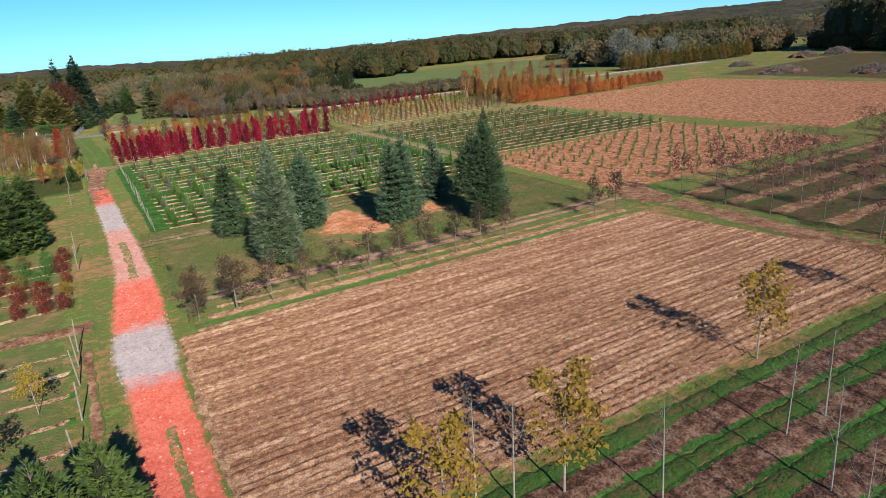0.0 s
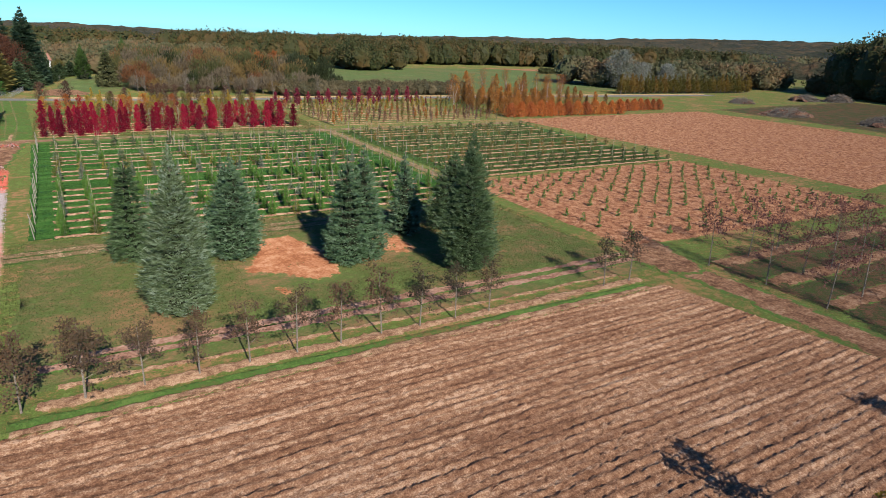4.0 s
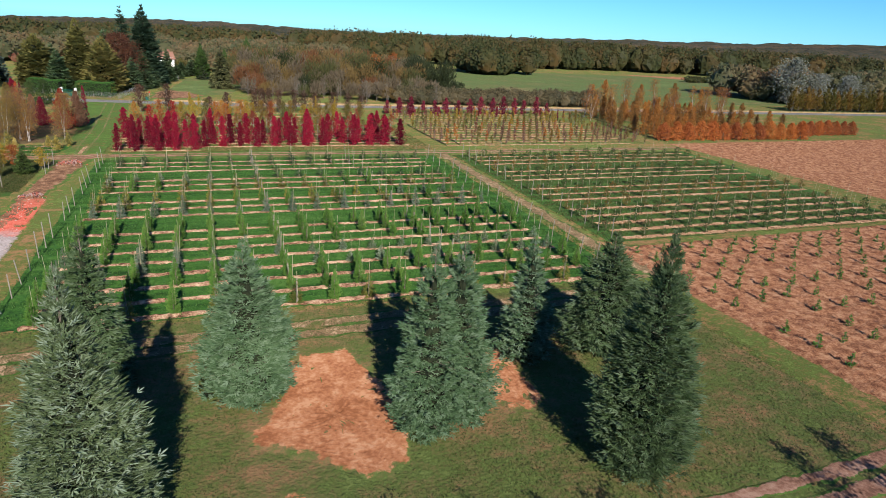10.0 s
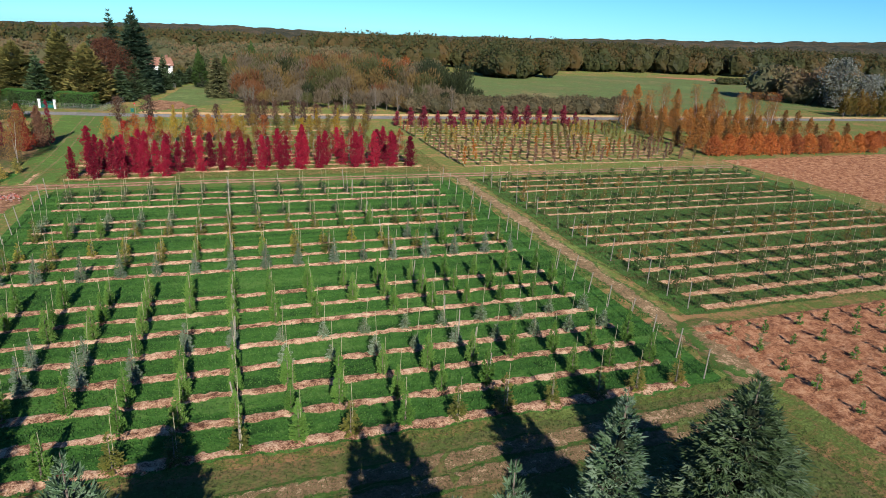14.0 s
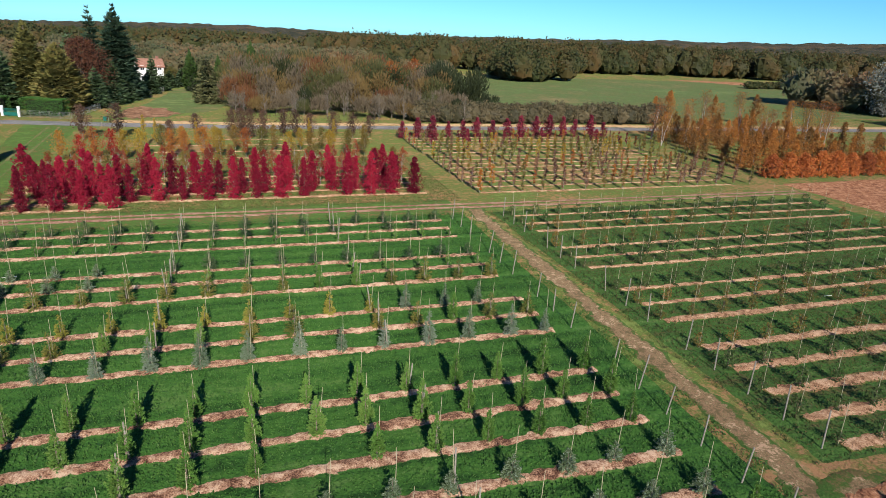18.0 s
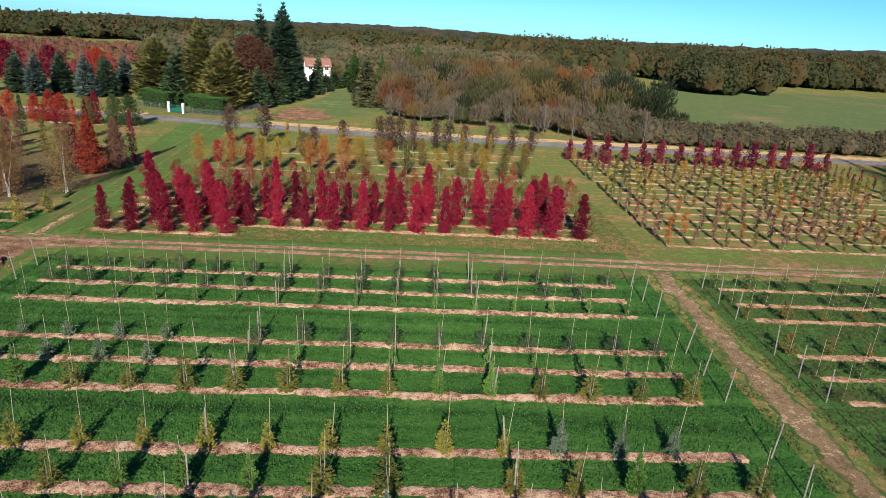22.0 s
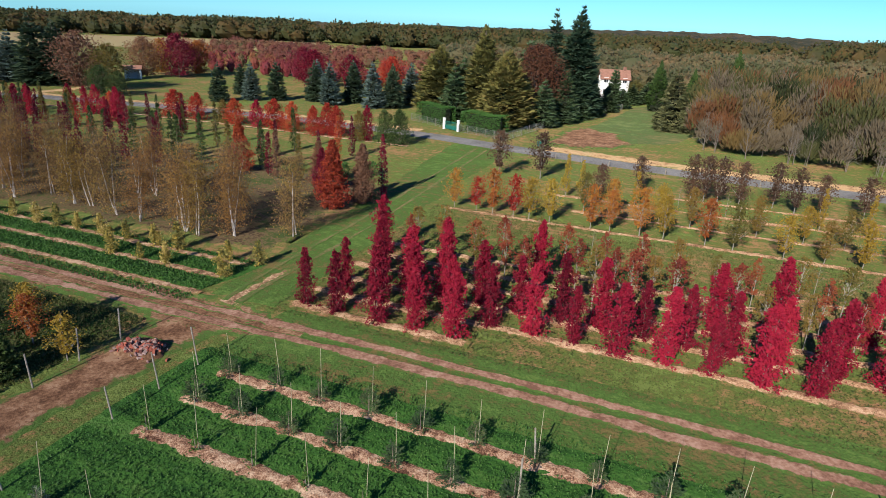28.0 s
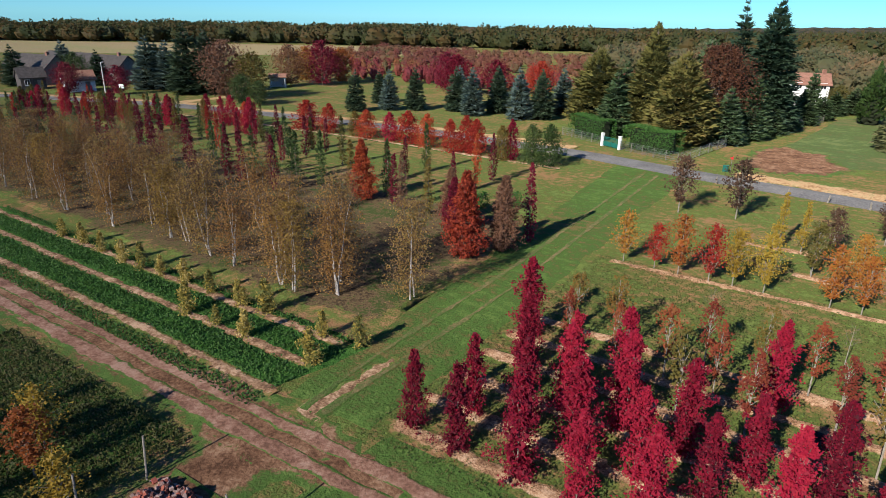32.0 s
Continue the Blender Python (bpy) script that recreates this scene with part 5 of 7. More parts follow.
for j, yy in enumerate(ROWS_A):
    ribbon("mulch_strip", [(5.2, yy - 0.1), (25, yy - 0.1), (48.3, yy - 0.1)], 0.85, M_CHIP, "wood-chip strip under a row of young conifers", "mulch", 0.03, 0.06, 0.14, 0.3, 300 + j)
    for k in range(16):
        x0 = 46.4 - 2.62 * k
        if x0 < 6 or rng.random() < 0.06:
            continue
        kd = KIND_A[j]
        if j in (3, 4) and x0 < 18:
            kd = "blue"
        if j in (6,) and x0 > 37:
            kd = "silver"
        if j in (5, 7, 16) and rng.random() < 0.3:
            kd = "thuja"
        if j in (12, 13) and x0 < 24:
            kd = "silver" if rng.random() < 0.7 else "thuja"
        xx, y1 = x0 + rng.normal(0, 0.08), yy + rng.normal(0, 0.07)
        plant(SHAPES[kd][k % 2], NAMES[kd], xx, y1, (0.76 if kd == "pine" else 0.86) + 0.32 * rng.random(), None, WORDS[kd] + " on a chip strip", "conifer", kd + " conifers in the plot")
        ob = new("cane", CANE)
        ob.matrix_basis = pose(xx + 0.12, y1 + 0.05, float(gz(xx, y1)), rng.normal(0, 2.0), rng.normal(0, 2.0), rng.random() * 360) @ Matrix.Diagonal((1, 1, 0.85 + 0.25 * rng.random(), 1))
        tagged(ob, "thin bamboo cane staking a young conifer", "stake", "canes in the conifer plot")
    for x0, lean in ((48.4, 5), (4.9, -5), (36.0, 0), (22.9, 0)):
        ob = new("post", ENDPOST)
        ob.matrix_basis = pose(x0, yy, float(gz(x0, yy)), rng.normal(0, 2), lean + rng.normal(0, 3), 0) @ Matrix.Diagonal((1, 1, 0.8 + 0.3 * rng.random(), 1))
        tagged(ob, "weathered wooden row-end post" if lean else "weathered wooden row post", "post", "posts in the conifer plot")

# ---- plot of staked shrubs, east of the path ----
ROWS_B = [124.2, 121.4, 118.8, 113.8, 111.2, 108.6, 103.8, 101.0, 98.3, 94.2, 91.6, 88.9, 86.4, 84.0]
BUSH = [leafy(0.95, 0.12, 0.4, ball, M_GREENCOL, 170, 0.13, 8, 330 + s, M_TWIG, 0.3) for s in range(2)]
BUSHB = [leafy(1.1, 0.25, 0.34, flame, M_OLIVE, 150, 0.12, 8, 334 + s, M_TWIG, 0.3) for s in range(2)]
canes = []
for j, yy in enumerate(ROWS_B):
    ribbon("mulch_strip", [(54.2, yy - 0.1), (75, yy - 0.1), (96.5, yy)], 1.0 if j > 7 else 0.72, M_CHIPDRY, "wood-chip strip under a row of staked shrubs", "mulch", 0.03, 0.05, 0.14, 0.4, 340 + j)
    for k in range(16):
        x0 = 55.0 + 2.62 * k + rng.normal(0, 0.08)
        if rng.random() < 0.05:
            continue
        kd = BUSHB if j in (2, 3, 7, 8, 9) else BUSH
        plant(kd[k % 2], "young_shrub", x0, yy, 0.75 + 0.6 * rng.random(), None, "small dark green staked shrub on a chip strip" if kd is BUSH else "small upright olive shrub tied to a cane", "shrub", "staked shrubs in rows")
        t = rng.normal(0, 0.05, 2)
        z0 = float(gz(x0, yy))
        canes.append((x0 + 0.1, yy, z0 - 0.2, x0 + 0.1 + t[0] * 2, yy + t[1] * 2, z0 + 2.2 + 0.5 * rng.random(), 0.018, 0.014))
    ob = new("post", ENDPOST)
    ob.matrix_basis = pose(54.1, yy, float(gz(54.1, yy)), rng.normal(0, 2), rng.normal(0, 3), 0)
    tagged(ob, "weathered wooden row post", "post", "posts in the shrub plot")
tagged(new("canes", mesh_of("canes", *tubes(canes, 4), M_CANE)), "hundreds of thin bamboo canes staking shrubs", "stake", kind="stuff")

# ---- bare-earth plot with small conifers ----
for j in range(12):
    yy = 79.6 - 2.35 * j
    for k in range(15):
        x0 = 54.0 + 2.75 * k + rng.normal(0, 0.15)
        if rng.random() < 0.07:
            continue
        plant(SHAPES["slim"][k % 2], "seedling_conifer", x0, yy + rng.normal(0, 0.12), 0.74 + 0.24 * rng.random(), None, "small green conifer planted in bare red earth", "conifer", "conifers in bare earth", 1.35)

# ---- block of crimson trees ----
M_RUSTY = leaf_mat("rusty_leaves", [(0.13, 0.03, 0.02), (0.22, 0.045, 0.026), (0.29, 0.07, 0.03), (0.30, 0.12, 0.04)], 0.6, 0.35)
REDS = [leafy(4.5, 0.12, 0.8, spear, M_RED, 2700, 0.125, 18, 400 + s, M_BARK, 0.5, clumps=100 + 12 * s, ragged=0.38, core=0.6, fluff=0.17) for s in range(5)]
REDLITE = [leafy(4.2, 1.3, 0.56, flame, M_RUSTY, 560, 0.16, 20, 410 + s, M_PALEBARK, 0.35, clumps=34) for s in range(2)]
OLIVELITE = [leafy(4.1, 1.5, 0.62, flame, M_OLIVE, 520, 0.16, 20, 415 + s, M_PALEBARK, 0.35, clumps=34) for s in range(2)]
for j in range(6):
    yy = (132.5, 135.1, 137.7, 140.4, 143.0, 145.6)[j]
    ribbon("mulch_strip", [(4.4, yy - 0.2), (16.9 if j == 0 else 49.0, yy - 0.2)], 0.95, M_CHIPDRY, "pale wood-chip strip under crimson trees", "mulch", 0.04, 0.06, 0.15, 0.35, 420 + j)
    for k in range(5 if j == 0 else 17):
        x0 = (5.7 if j % 2 == 0 else 7.1) + 2.5 * k + rng.normal(0, 0.12)
        chance = rng.random()
        if x0 > 48.6 or (j == 1 and k == 12) or (j == 2 and chance < 0.08) or (j > 2 and chance < 0.16):
            continue
        share = (1.0, 1.0, 0.9, 0.36, 0.28, 0.12)[j] + (0.25 if 15 < x0 < 21 and j in (3, 4) else 0.0) - (0.3 if 20 < x0 < 26 and j > 2 else 0.0)
        if rng.random() < share:
            kd, lab = REDS, "columnar tree in dense crimson autumn leaf"
        elif rng.random() < 0.5:
            kd, lab = REDLITE, "slender young tree with rusty red leaves"
        else:
            kd, lab = OLIVELITE, "slender young tree with olive and orange leaves"
        size = (0.8 + 0.28 * rng.random()) if j < 3 else (0.8 + 0.26 * rng.random())
        if j == 0 and k == 0:
            size = 0.84
        plant(kd[int(rng.integers(0, len(kd)))], "crimson_tree", x0, yy + rng.normal(0, 0.1), size, None, lab, "tree", "trees of the crimson block", 0.86 + 0.28 * rng.random())
pot_bm = bmesh.new()
bmesh.ops.create_cone(pot_bm, cap_ends=False, segments=20, radius1=0.25, radius2=0.3, depth=0.5, matrix=Matrix.Translation((0, 0, 0.25)))
bmesh.ops.create_cone(pot_bm, cap_ends=True, segments=20, radius1=0.25, radius2=0.25, depth=0.02, matrix=Matrix.Translation((0, 0, 0.02)))
bmesh.ops.create_cone(pot_bm, cap_ends=False, segments=20, radius1=0.325, radius2=0.325, depth=0.05, matrix=Matrix.Translation((0, 0, 0.49)))
POT = bm_mesh("plant_pot", pot_bm, M_PLASTIC, True)
for x0, y0 in ((20.1, 141.6), (10.9, 144.6)):
    ob = new("plant_pot", POT)
    ob.location = (x0, y0, float(gz(x0, y0)))
    tagged(ob, "black plastic nursery pot standing on grass", "plant pot", "nursery pots")

# ---- mixed rows between the crimson block and the lane ----
LOLLY = {m.name: [leafy(4.1, 0.9, 0.95, flame, m, 950, 0.15, 26, 500 + 7 * s, M_PALEBARK, 0.3, clumps=44, core=0.42) for s in range(2)] for m in (M_ORANGE, M_YELLOW, M_PURPLE, M_OLIVE, M_REDORANGE)}
SPIRE = [leafy(4.6, 0.6, 0.5, cone, M_YELLOW, 900, 0.15, 24, 520 + s, M_PALEBARK, 0.3, clumps=34) for s in range(2)]
TINT = {"orange_leaves": "orange", "yellow_leaves": "yellow", "brown_purple_leaves": "dark brown", "turning_leaves": "olive", "scarlet_leaves": "scarlet"}


def lolly(x0, y0, m, s=1.0, wide=1.0):
    plant(LOLLY[m.name][int(x0 * 3) % 2], "young_tree", x0, y0, s * 1.02, None, "young round-headed tree with " + TINT[m.name] + " leaves", "tree", "mixed autumn trees in rows", wide)


for j, (yy, xa, xb) in enumerate(((157.4, 4.8, 46), (162.6, 16, 47), (173.0, 24, 50), (167.8, 12, 46), (148.6, 30, 46))):
    ribbon("mulch_strip", [(xa, yy - 0.2), (xb, yy + 0.2)], 0.8, M_CHIPDRY, "pale wood-chip strip under autumn trees", "mulch", 0.03, 0.05, 0.16, 0.4, 530 + j)
for x0, m, s in ((5.8, M_ORANGE, 0.9), (8.1, M_REDORANGE, 0.8), (9.8, M_ORANGE, 1.0), (11.9, M_REDORANGE, 0.95), (13.4, M_YELLOW, 0.95), (15.3, M_YELLOW, 0.95), (19.1, M_ORANGE, 0.95), (20.8, M_ORANGE, 0.9), (23.4, M_ORANGE, 1.05), (25.4, M_YELLOW, 0.95), (28.8, M_ORANGE, 1.0), (31.0, M_OLIVE, 1.0), (34.8, M_YELLOW, 0.9), (37.8, M_OLIVE, 0.85), (40.5, M_YELLOW, 0.9), (43.2, M_OLIVE, 0.9), (45.6, M_OLIVE, 0.8)):
    lolly(x0, 157.6 + rng.normal(0, 0.15), m, s)
for x0, m in ((17.5, M_OLIVE), (20.2, M_ORANGE), (24.6, M_YELLOW), (27.4, M_OLIVE), (33.0, M_OLIVE), (36.8, M_YELLOW), (40.0, M_OLIVE), (44.0, M_OLIVE), (46.5, M_OLIVE)):
    lolly(x0, 162.6 + rng.normal(0, 0.2), m, 0.75 + 0.25 * rng.random())
for x0 in (14.6, 16.2, 21.8, 38.6, 42.5):
    plant(SPIRE[int(x0) % 2], "young_tree", x0, 167.8, 0.85 + 0.25 * rng.random(), None, "narrow spire-shaped tree in bright yellow leaf", "tree", "yellow spires in rows")
for x0, y0, s in ((5.4, 173.2, 1.25), (10.2, 174.2, 1.3), (18.2, 168.2, 0.9), (21.5, 174.0, 0.95), (27.0, 173.0, 1.15), (28.3, 173.0, 1.2), (29.7, 173.4, 1.15), (31.8, 173.2, 1.1), (35.1, 174.6, 1.1), (37.0, 173.2, 1.1), (39.4, 173.8, 1.0), (43.4, 174.6, 1.05), (46.6, 174.0, 1.0), (49.5, 174.4, 0.9)):
    lolly(x0, y0, M_PURPLE, s, 1.1)
for k, (x0, y0) in enumerate(((13.6, 150.6), (20.5, 150.2), (17.4, 163.4), (26.0, 168.6), (30.5, 168.2), (36.3, 150.4))):
    plant(NAKED[k % 2], "young_tree", x0, y0, 0.42 + 0.1 * rng.random(), None, "small leafless grey tree", "tree", "bare trees in rows")

# ---- block of small autumn trees in rows, by the lane ----
M_LIME = leaf_mat("yellow_green_leaves", [(0.10, 0.11, 0.025), (0.17, 0.16, 0.035), (0.24, 0.20, 0.045), (0.28, 0.19, 0.05)], 0.6, 0.35)
SMALL = {m.name: [leafy(2.8, 0.45, 0.30, column, m, 300, 0.12, 12, 600 + 5 * s, M_PALEBARK, 0.3, clumps=22, core=0.45) for s in range(2)] for m in (M_MAROON, M_ORANGE, M_YELLOW, M_OLIVE, M_REDORANGE, M_BROWNLEAF, M_LIME)}
M_WINE = leaf_mat("wine_red_leaves", [(0.10, 0.012, 0.022), (0.17, 0.02, 0.035), (0.25, 0.03, 0.05), (0.30, 0.05, 0.06)], 0.4, 0.3)
SMALL["wine_red_leaves"] = [leafy(3.1, 0.25, 0.62, column, M_WINE, 900, 0.15, 14, 606 + 5 * s, M_BARK, 0.4, clumps=34, core=0.6) for s in range(2)]
TINT.update({"yellow_green_leaves": "yellow-green", "wine_red_leaves": "wine-red", "maroon_leaves": "maroon", "brown_leaves": "brown"})
for j in range(15):
    yy = 134.2 + 2.8 * j
    ribbon("mulch_strip", [(54.0, yy), (75, yy), (95.0 - 0.5 * max(0, 4 - j), yy)], 0.7, M_CHIPDRY, "pale wood-chip strip under small trees", "mulch", 0.03, 0.05, 0.14, 0.5, 610 + j)
    for k in range(15):
        x0 = 55.0 + 2.85 * k + rng.normal(0, 0.12)
        if rng.random() < 0.08 and j < 14:
            continue
        if j == 14:
            m, s = M_WINE, 1.12
        elif j == 13:
            m, s = (M_WINE, M_ORANGE, M_BROWNLEAF)[int(rng.integers(0, 3))], 0.7
        elif j > 9:
            m, s = (M_ORANGE, M_OLIVE, M_BROWNLEAF, M_MAROON)[int(rng.integers(0, 4))], 0.75
        elif j > 5:
            m, s = (M_LIME, M_YELLOW, M_LIME, M_OLIVE)[int(rng.integers(0, 4))], 0.95
        else:
            m, s = (M_BROWNLEAF, M_OLIVE, M_BROWNLEAF, M_ORANGE)[int(rng.integers(0, 4))], 0.85
        plant(SMALL[m.name][k % 2], "young_tree", x0, yy, s * (0.8 + 0.4 * rng.random()), None, "small nursery tree with " + TINT[m.name] + " leaves", "tree", "small trees in rows", 1.25)

# ---- hornbeam block ----
M_CLIPPED = leaf_mat("clipped_hornbeam_leaves", [(0.224, 0.07, 0.0308), (0.42, 0.119, 0.0364), (0.588, 0.183, 0.042), (0.476, 0.224, 0.056)], 0.6, 0.3)
HORN = [leafy(5.8, 0.25, 1.2, bushy, M_HORNBEAM, 1100, 0.22, 22, 640 + s, M_BARK, 0.45, clumps=70, core=0.6) for s in range(3)]
PLEACH = [leafy(3.3, 0.2, 1.2, bushy, M_CLIPPED, 1300, 0.20, 22, 650 + s, M_BARK, 0.6, clumps=90, core=0.8, fluff=0.16) for s in range(2)]
for j in range(9):
    for k in range(20):
        x0, y0 = 101.5 + 3.0 * k, 139.5 + 4.0 * j
        if x0 > 140 - 1.2 * j or x0 < 99.5 + 0.25 * j * 2:
            continue
        if rng.random() < 0.3 and not (j == 0):
            continue
        if j == 0:
            plant(PLEACH[k % 2], "hornbeam", x0, y0 - 2, 1.0 + 0.15 * rng.random(), None, "clipped hornbeam in rusty orange leaf", "tree", "clipped hornbeams", 1.15)
        else:
            plant(HORN[(k + j) % 3], "hornbeam", x0 + rng.normal(0, 0.4), y0 + rng.normal(0, 0.4), 0.55 + 0.42 * rng.random(), None, "hornbeam in brown and orange autumn leaf", "tree", "hornbeams in the block")
for k in range(7):
    plant(PLEACH[k % 2], "hornbeam", 143 + 2.6 * k, 142.5, 0.85 + 0.15 * rng.random(), None, "clipped hornbeam in rusty orange leaf", "tree", "clipped hornbeams", 1.1)
SILVERBIRCH = [birch(8.2, 1.5, 660 + s, M_ORANGE, 1500, 900, 2) for s in range(2)]
for k in range(14):
    x0, y0 = 100 + 3.2 * k + rng.normal(0, 0.8), 165 + rng.normal(0, 4.0)
    plant(SILVERBIRCH[k % 2], "birch", x0, y0, 0.85 + 0.3 * rng.random(), None, "white-stemmed birch with a few orange leaves", "tree", "birches behind the hornbeams")

# ---- west block: shrubs, birches and columns ----
for j, yy in enumerate((130.9, 133.6, 136.1)):
    ribbon("mulch_strip", [(-46, yy - 0.2), (-1.6 if j else -1.2, yy)], 0.72, M_RUT, "wood-chip strip under low shrubs", "mulch", 0.03, 0.05, 0.14, 0.35, 700 + j)
MOTTLE = leaf_mat("pale_yellow_leaves", [(0.078, 0.111, 0.0325), (0.208, 0.195, 0.0585), (0.494, 0.351, 0.065), (0.624, 0.52, 0.26)], 0.4, 0.3)
LOWS = [leafy(2.0, 0.12, 0.52, column, MOTTLE, 800, 0.12, 18, 710 + s, M_TWIG, 0.3, clumps=34, core=0.5) for s in range(3)]
for k, (x0, y0, s) in enumerate(((-23.0, 135.8, 0.85), (-20.6, 135.8, 0.95), (-18.4, 135.9, 0.75), (-16.2, 136.2, 0.85), (-13.4, 136.1, 0.8), (-10.3, 136.0, 0.9), (-8.3, 136.3, 1.1), (-3.4, 136.1, 0.8), (-1.0, 136.5, 0.95),
                                  (-12.1, 133.6, 1.0), (-9.2, 133.5, 0.65), (-6.8, 133.6, 0.85), (-2.0, 133.8, 1.0), (-26, 135.9, 0.8), (-29, 136.0, 0.85), (-32, 136.0, 0.75))):
    plant(LOWS[k % 3], "shrub", x0, y0, s, None, "upright shrub with pale yellow and green leaves", "shrub", "shrubs on the chip strips")
M_RUSSET = leaf_mat("russet_birch_leaves", [(0.18, 0.085, 0.028), (0.28, 0.135, 0.038), (0.35, 0.18, 0.046), (0.32, 0.20, 0.05)], 0.5, 0.3)
M_TAN = leaf_mat("tan_birch_leaves", [(0.16, 0.09, 0.032), (0.25, 0.14, 0.045), (0.32, 0.185, 0.052), (0.26, 0.185, 0.046)], 0.5, 0.3)
M_GOLDBIRCH = leaf_mat("golden_birch_leaves", [(0.17, 0.10, 0.025), (0.26, 0.16, 0.035), (0.34, 0.20, 0.04), (0.30, 0.14, 0.035)], 0.5, 0.3)
BIRCHES = [birch(7.2, 1.75, 720 + s, M_RUSSET if s % 2 else M_TAN, 3100, 1900, 2 + s % 2) for s in range(5)]
YBIRCH = [birch(7.0, 1.5, 735 + s, M_GOLDBIRCH, 3300, 1300, 2) for s in range(2)]
for k, (x0, y0) in enumerate(((-2.7, 143.0), (-6.8, 140.8), (-8.2, 142.4), (-10.9, 139.8), (-9.4, 139.4), (-13.2, 141.6), (-16.1, 140.0), (-19.0, 140.2), (-23.2, 141.2), (-24.8, 141.0), (-29.4, 141.9), (-31.2, 139.6), (-35.0, 141.2), (-39.0, 139.6), (-42.2, 141.0), (-45.2, 139.9), (-48.5, 141.0), (-52.0, 140.0), (-56.0, 141.0),
                              (-27.2, 145.4), (-33.6, 146.2), (-37.5, 145.0), (-41.0, 147.0), (-46.0, 145.5), (-50.5, 147.5), (-55.0, 146.0), (-59.0, 149.0), (-63.0, 143.0), (-21.0, 146.5))):
    kd = YBIRCH[k % 2] if k in (8, 9, 4, 14) else BIRCHES[k % 5]
    plant(kd, "birch", x0, y0, 0.82 + 0.2 * rng.random(), None, "white-stemmed birch with yellow-brown leaves" if kd in YBIRCH else "white-stemmed birch with thin brown twigs and russet leaves", "tree", "birches in the block", 0.95)
COLS = {m.name: [leafy(5.7, 0.3, 0.52, column, m, 950, 0.13, 12, 750 + 3 * s, M_BARK, 0.5, clumps=110, core=0.75, fluff=0.18) for s in range(2)] for m in (M_GREENCOL, M_MAROON, M_REDORANGE, M_OLIVE, M_BROWNLEAF)}
HUE = {"oak_green_leaves": "dark green", "maroon_leaves": "maroon", "scarlet_leaves": "scarlet", "turning_leaves": "olive", "brown_leaves": "russet"}
for k, (x0, y0, m, s) in enumerate(((-60.5, 153.2, M_MAROON, 0.95), (-55.1, 151.6, M_MAROON, 0.85), (-64.7, 162, M_MAROON, 1.0), (-59.9, 160.8, M_MAROON, 1.05), (-53.6, 157.2, M_MAROON, 1.0), (-50.2, 156.4, M_MAROON, 1.0), (-47.0, 157.4, M_MAROON, 1.0), (-44.4, 156.1, M_MAROON, 1.05), (-41.6, 157.2, M_GREENCOL, 1.0), (-38.9, 156.8, M_GREENCOL, 1.0), (-36.8, 155.4, M_MAROON, 1.05),
                                    (-34.7, 155.5, M_MAROON, 1.0), (-35.9, 158.0, M_GREENCOL, 0.98), (-33.2, 158.6, M_GREENCOL, 1.0), (-31.3, 159.4, M_GREENCOL, 1.0), (-31.0, 156.2, M_BROWNLEAF, 1.0), (-29.6, 155.4, M_MAROON, 0.98), (-28.4, 157.4, M_GREENCOL, 1.05), (-26.4, 158.9, M_GREENCOL, 1.05), (-23.0, 159.6, M_OLIVE, 0.95), (-19.2, 160.7, M_GREENCOL, 1.0), (-17.0, 159.0, M_MAROON, 0.85), (-15.4, 158.2, M_BROWNLEAF, 0.95), (-12.6, 158.4, M_OLIVE, 0.9))):
    plant(COLS[m.name][k % 2], "columnar_tree", x0, y0, s, None, "narrow columnar tree in " + HUE[m.name] + " leaf", "tree", "columnar trees in the block", 1.15)
for j in range(7):
    for k in range(22):
        x0, y0 = -36 - 3.1 * k + rng.normal(0, 0.3), 150.6 + 3.6 * j + rng.normal(0, 0.25)
        if j in (4, 5, 6) and k % 3 == 0:
            x0 += 22
        if rng.random() < 0.42 or 153 < y0 < 162 and x0 > -66:
            continue
        q = rng.random()
        m = M_MAROON if q < 0.5 else M_REDORANGE if q < 0.65 else M_OLIVE if q < 0.8 else M_GREENCOL
        plant(COLS[m.name][k % 2], "columnar_tree", x0, y0, 0.75 + 0.3 * rng.random(), None, "narrow columnar tree in " + HUE[m.name] + " leaf", "tree", "columnar trees in the block", 1.1)
FATCONE = [leafy(6.4, 0.3, 1.75, cone, m, 6500, 0.16, 50, 770, M_BARK, 0.35, clumps=150, core=0.7, fluff=0.13) for m in (leaf_mat("blazing_red_leaves", [(0.16, 0.022, 0.014), (0.29, 0.04, 0.02), (0.39, 0.065, 0.026), (0.43, 0.11, 0.03)], 0.3, 0.3), M_BROWNLEAF, M_MAROON)]
for (x0, y0, s, i, lab) in ((-4.0, 151.4, 1.0, 0, "conical tree in blazing orange-red leaf"), (-2.4, 154.2, 0.9, 1, "conical tree in dark russet leaf"), (-7.8, 155.5, 0.72, 2, "conical tree in maroon leaf"), (-20.5, 158.5, 0.9, 0, "conical tree in dark red leaf"), (-9.5, 157.5, 0.75, 1, "conical tree in russet leaf")):
    plant(FATCONE[i], "conical_tree", x0, y0, s, None, lab, "tree", "conical trees in the block", 1.05)
plant(COLS["maroon_leaves"][0], "columnar_tree", -1.7, 157.0, 1.12, None, "narrow columnar tree in maroon leaf", "tree", "columnar trees in the block")
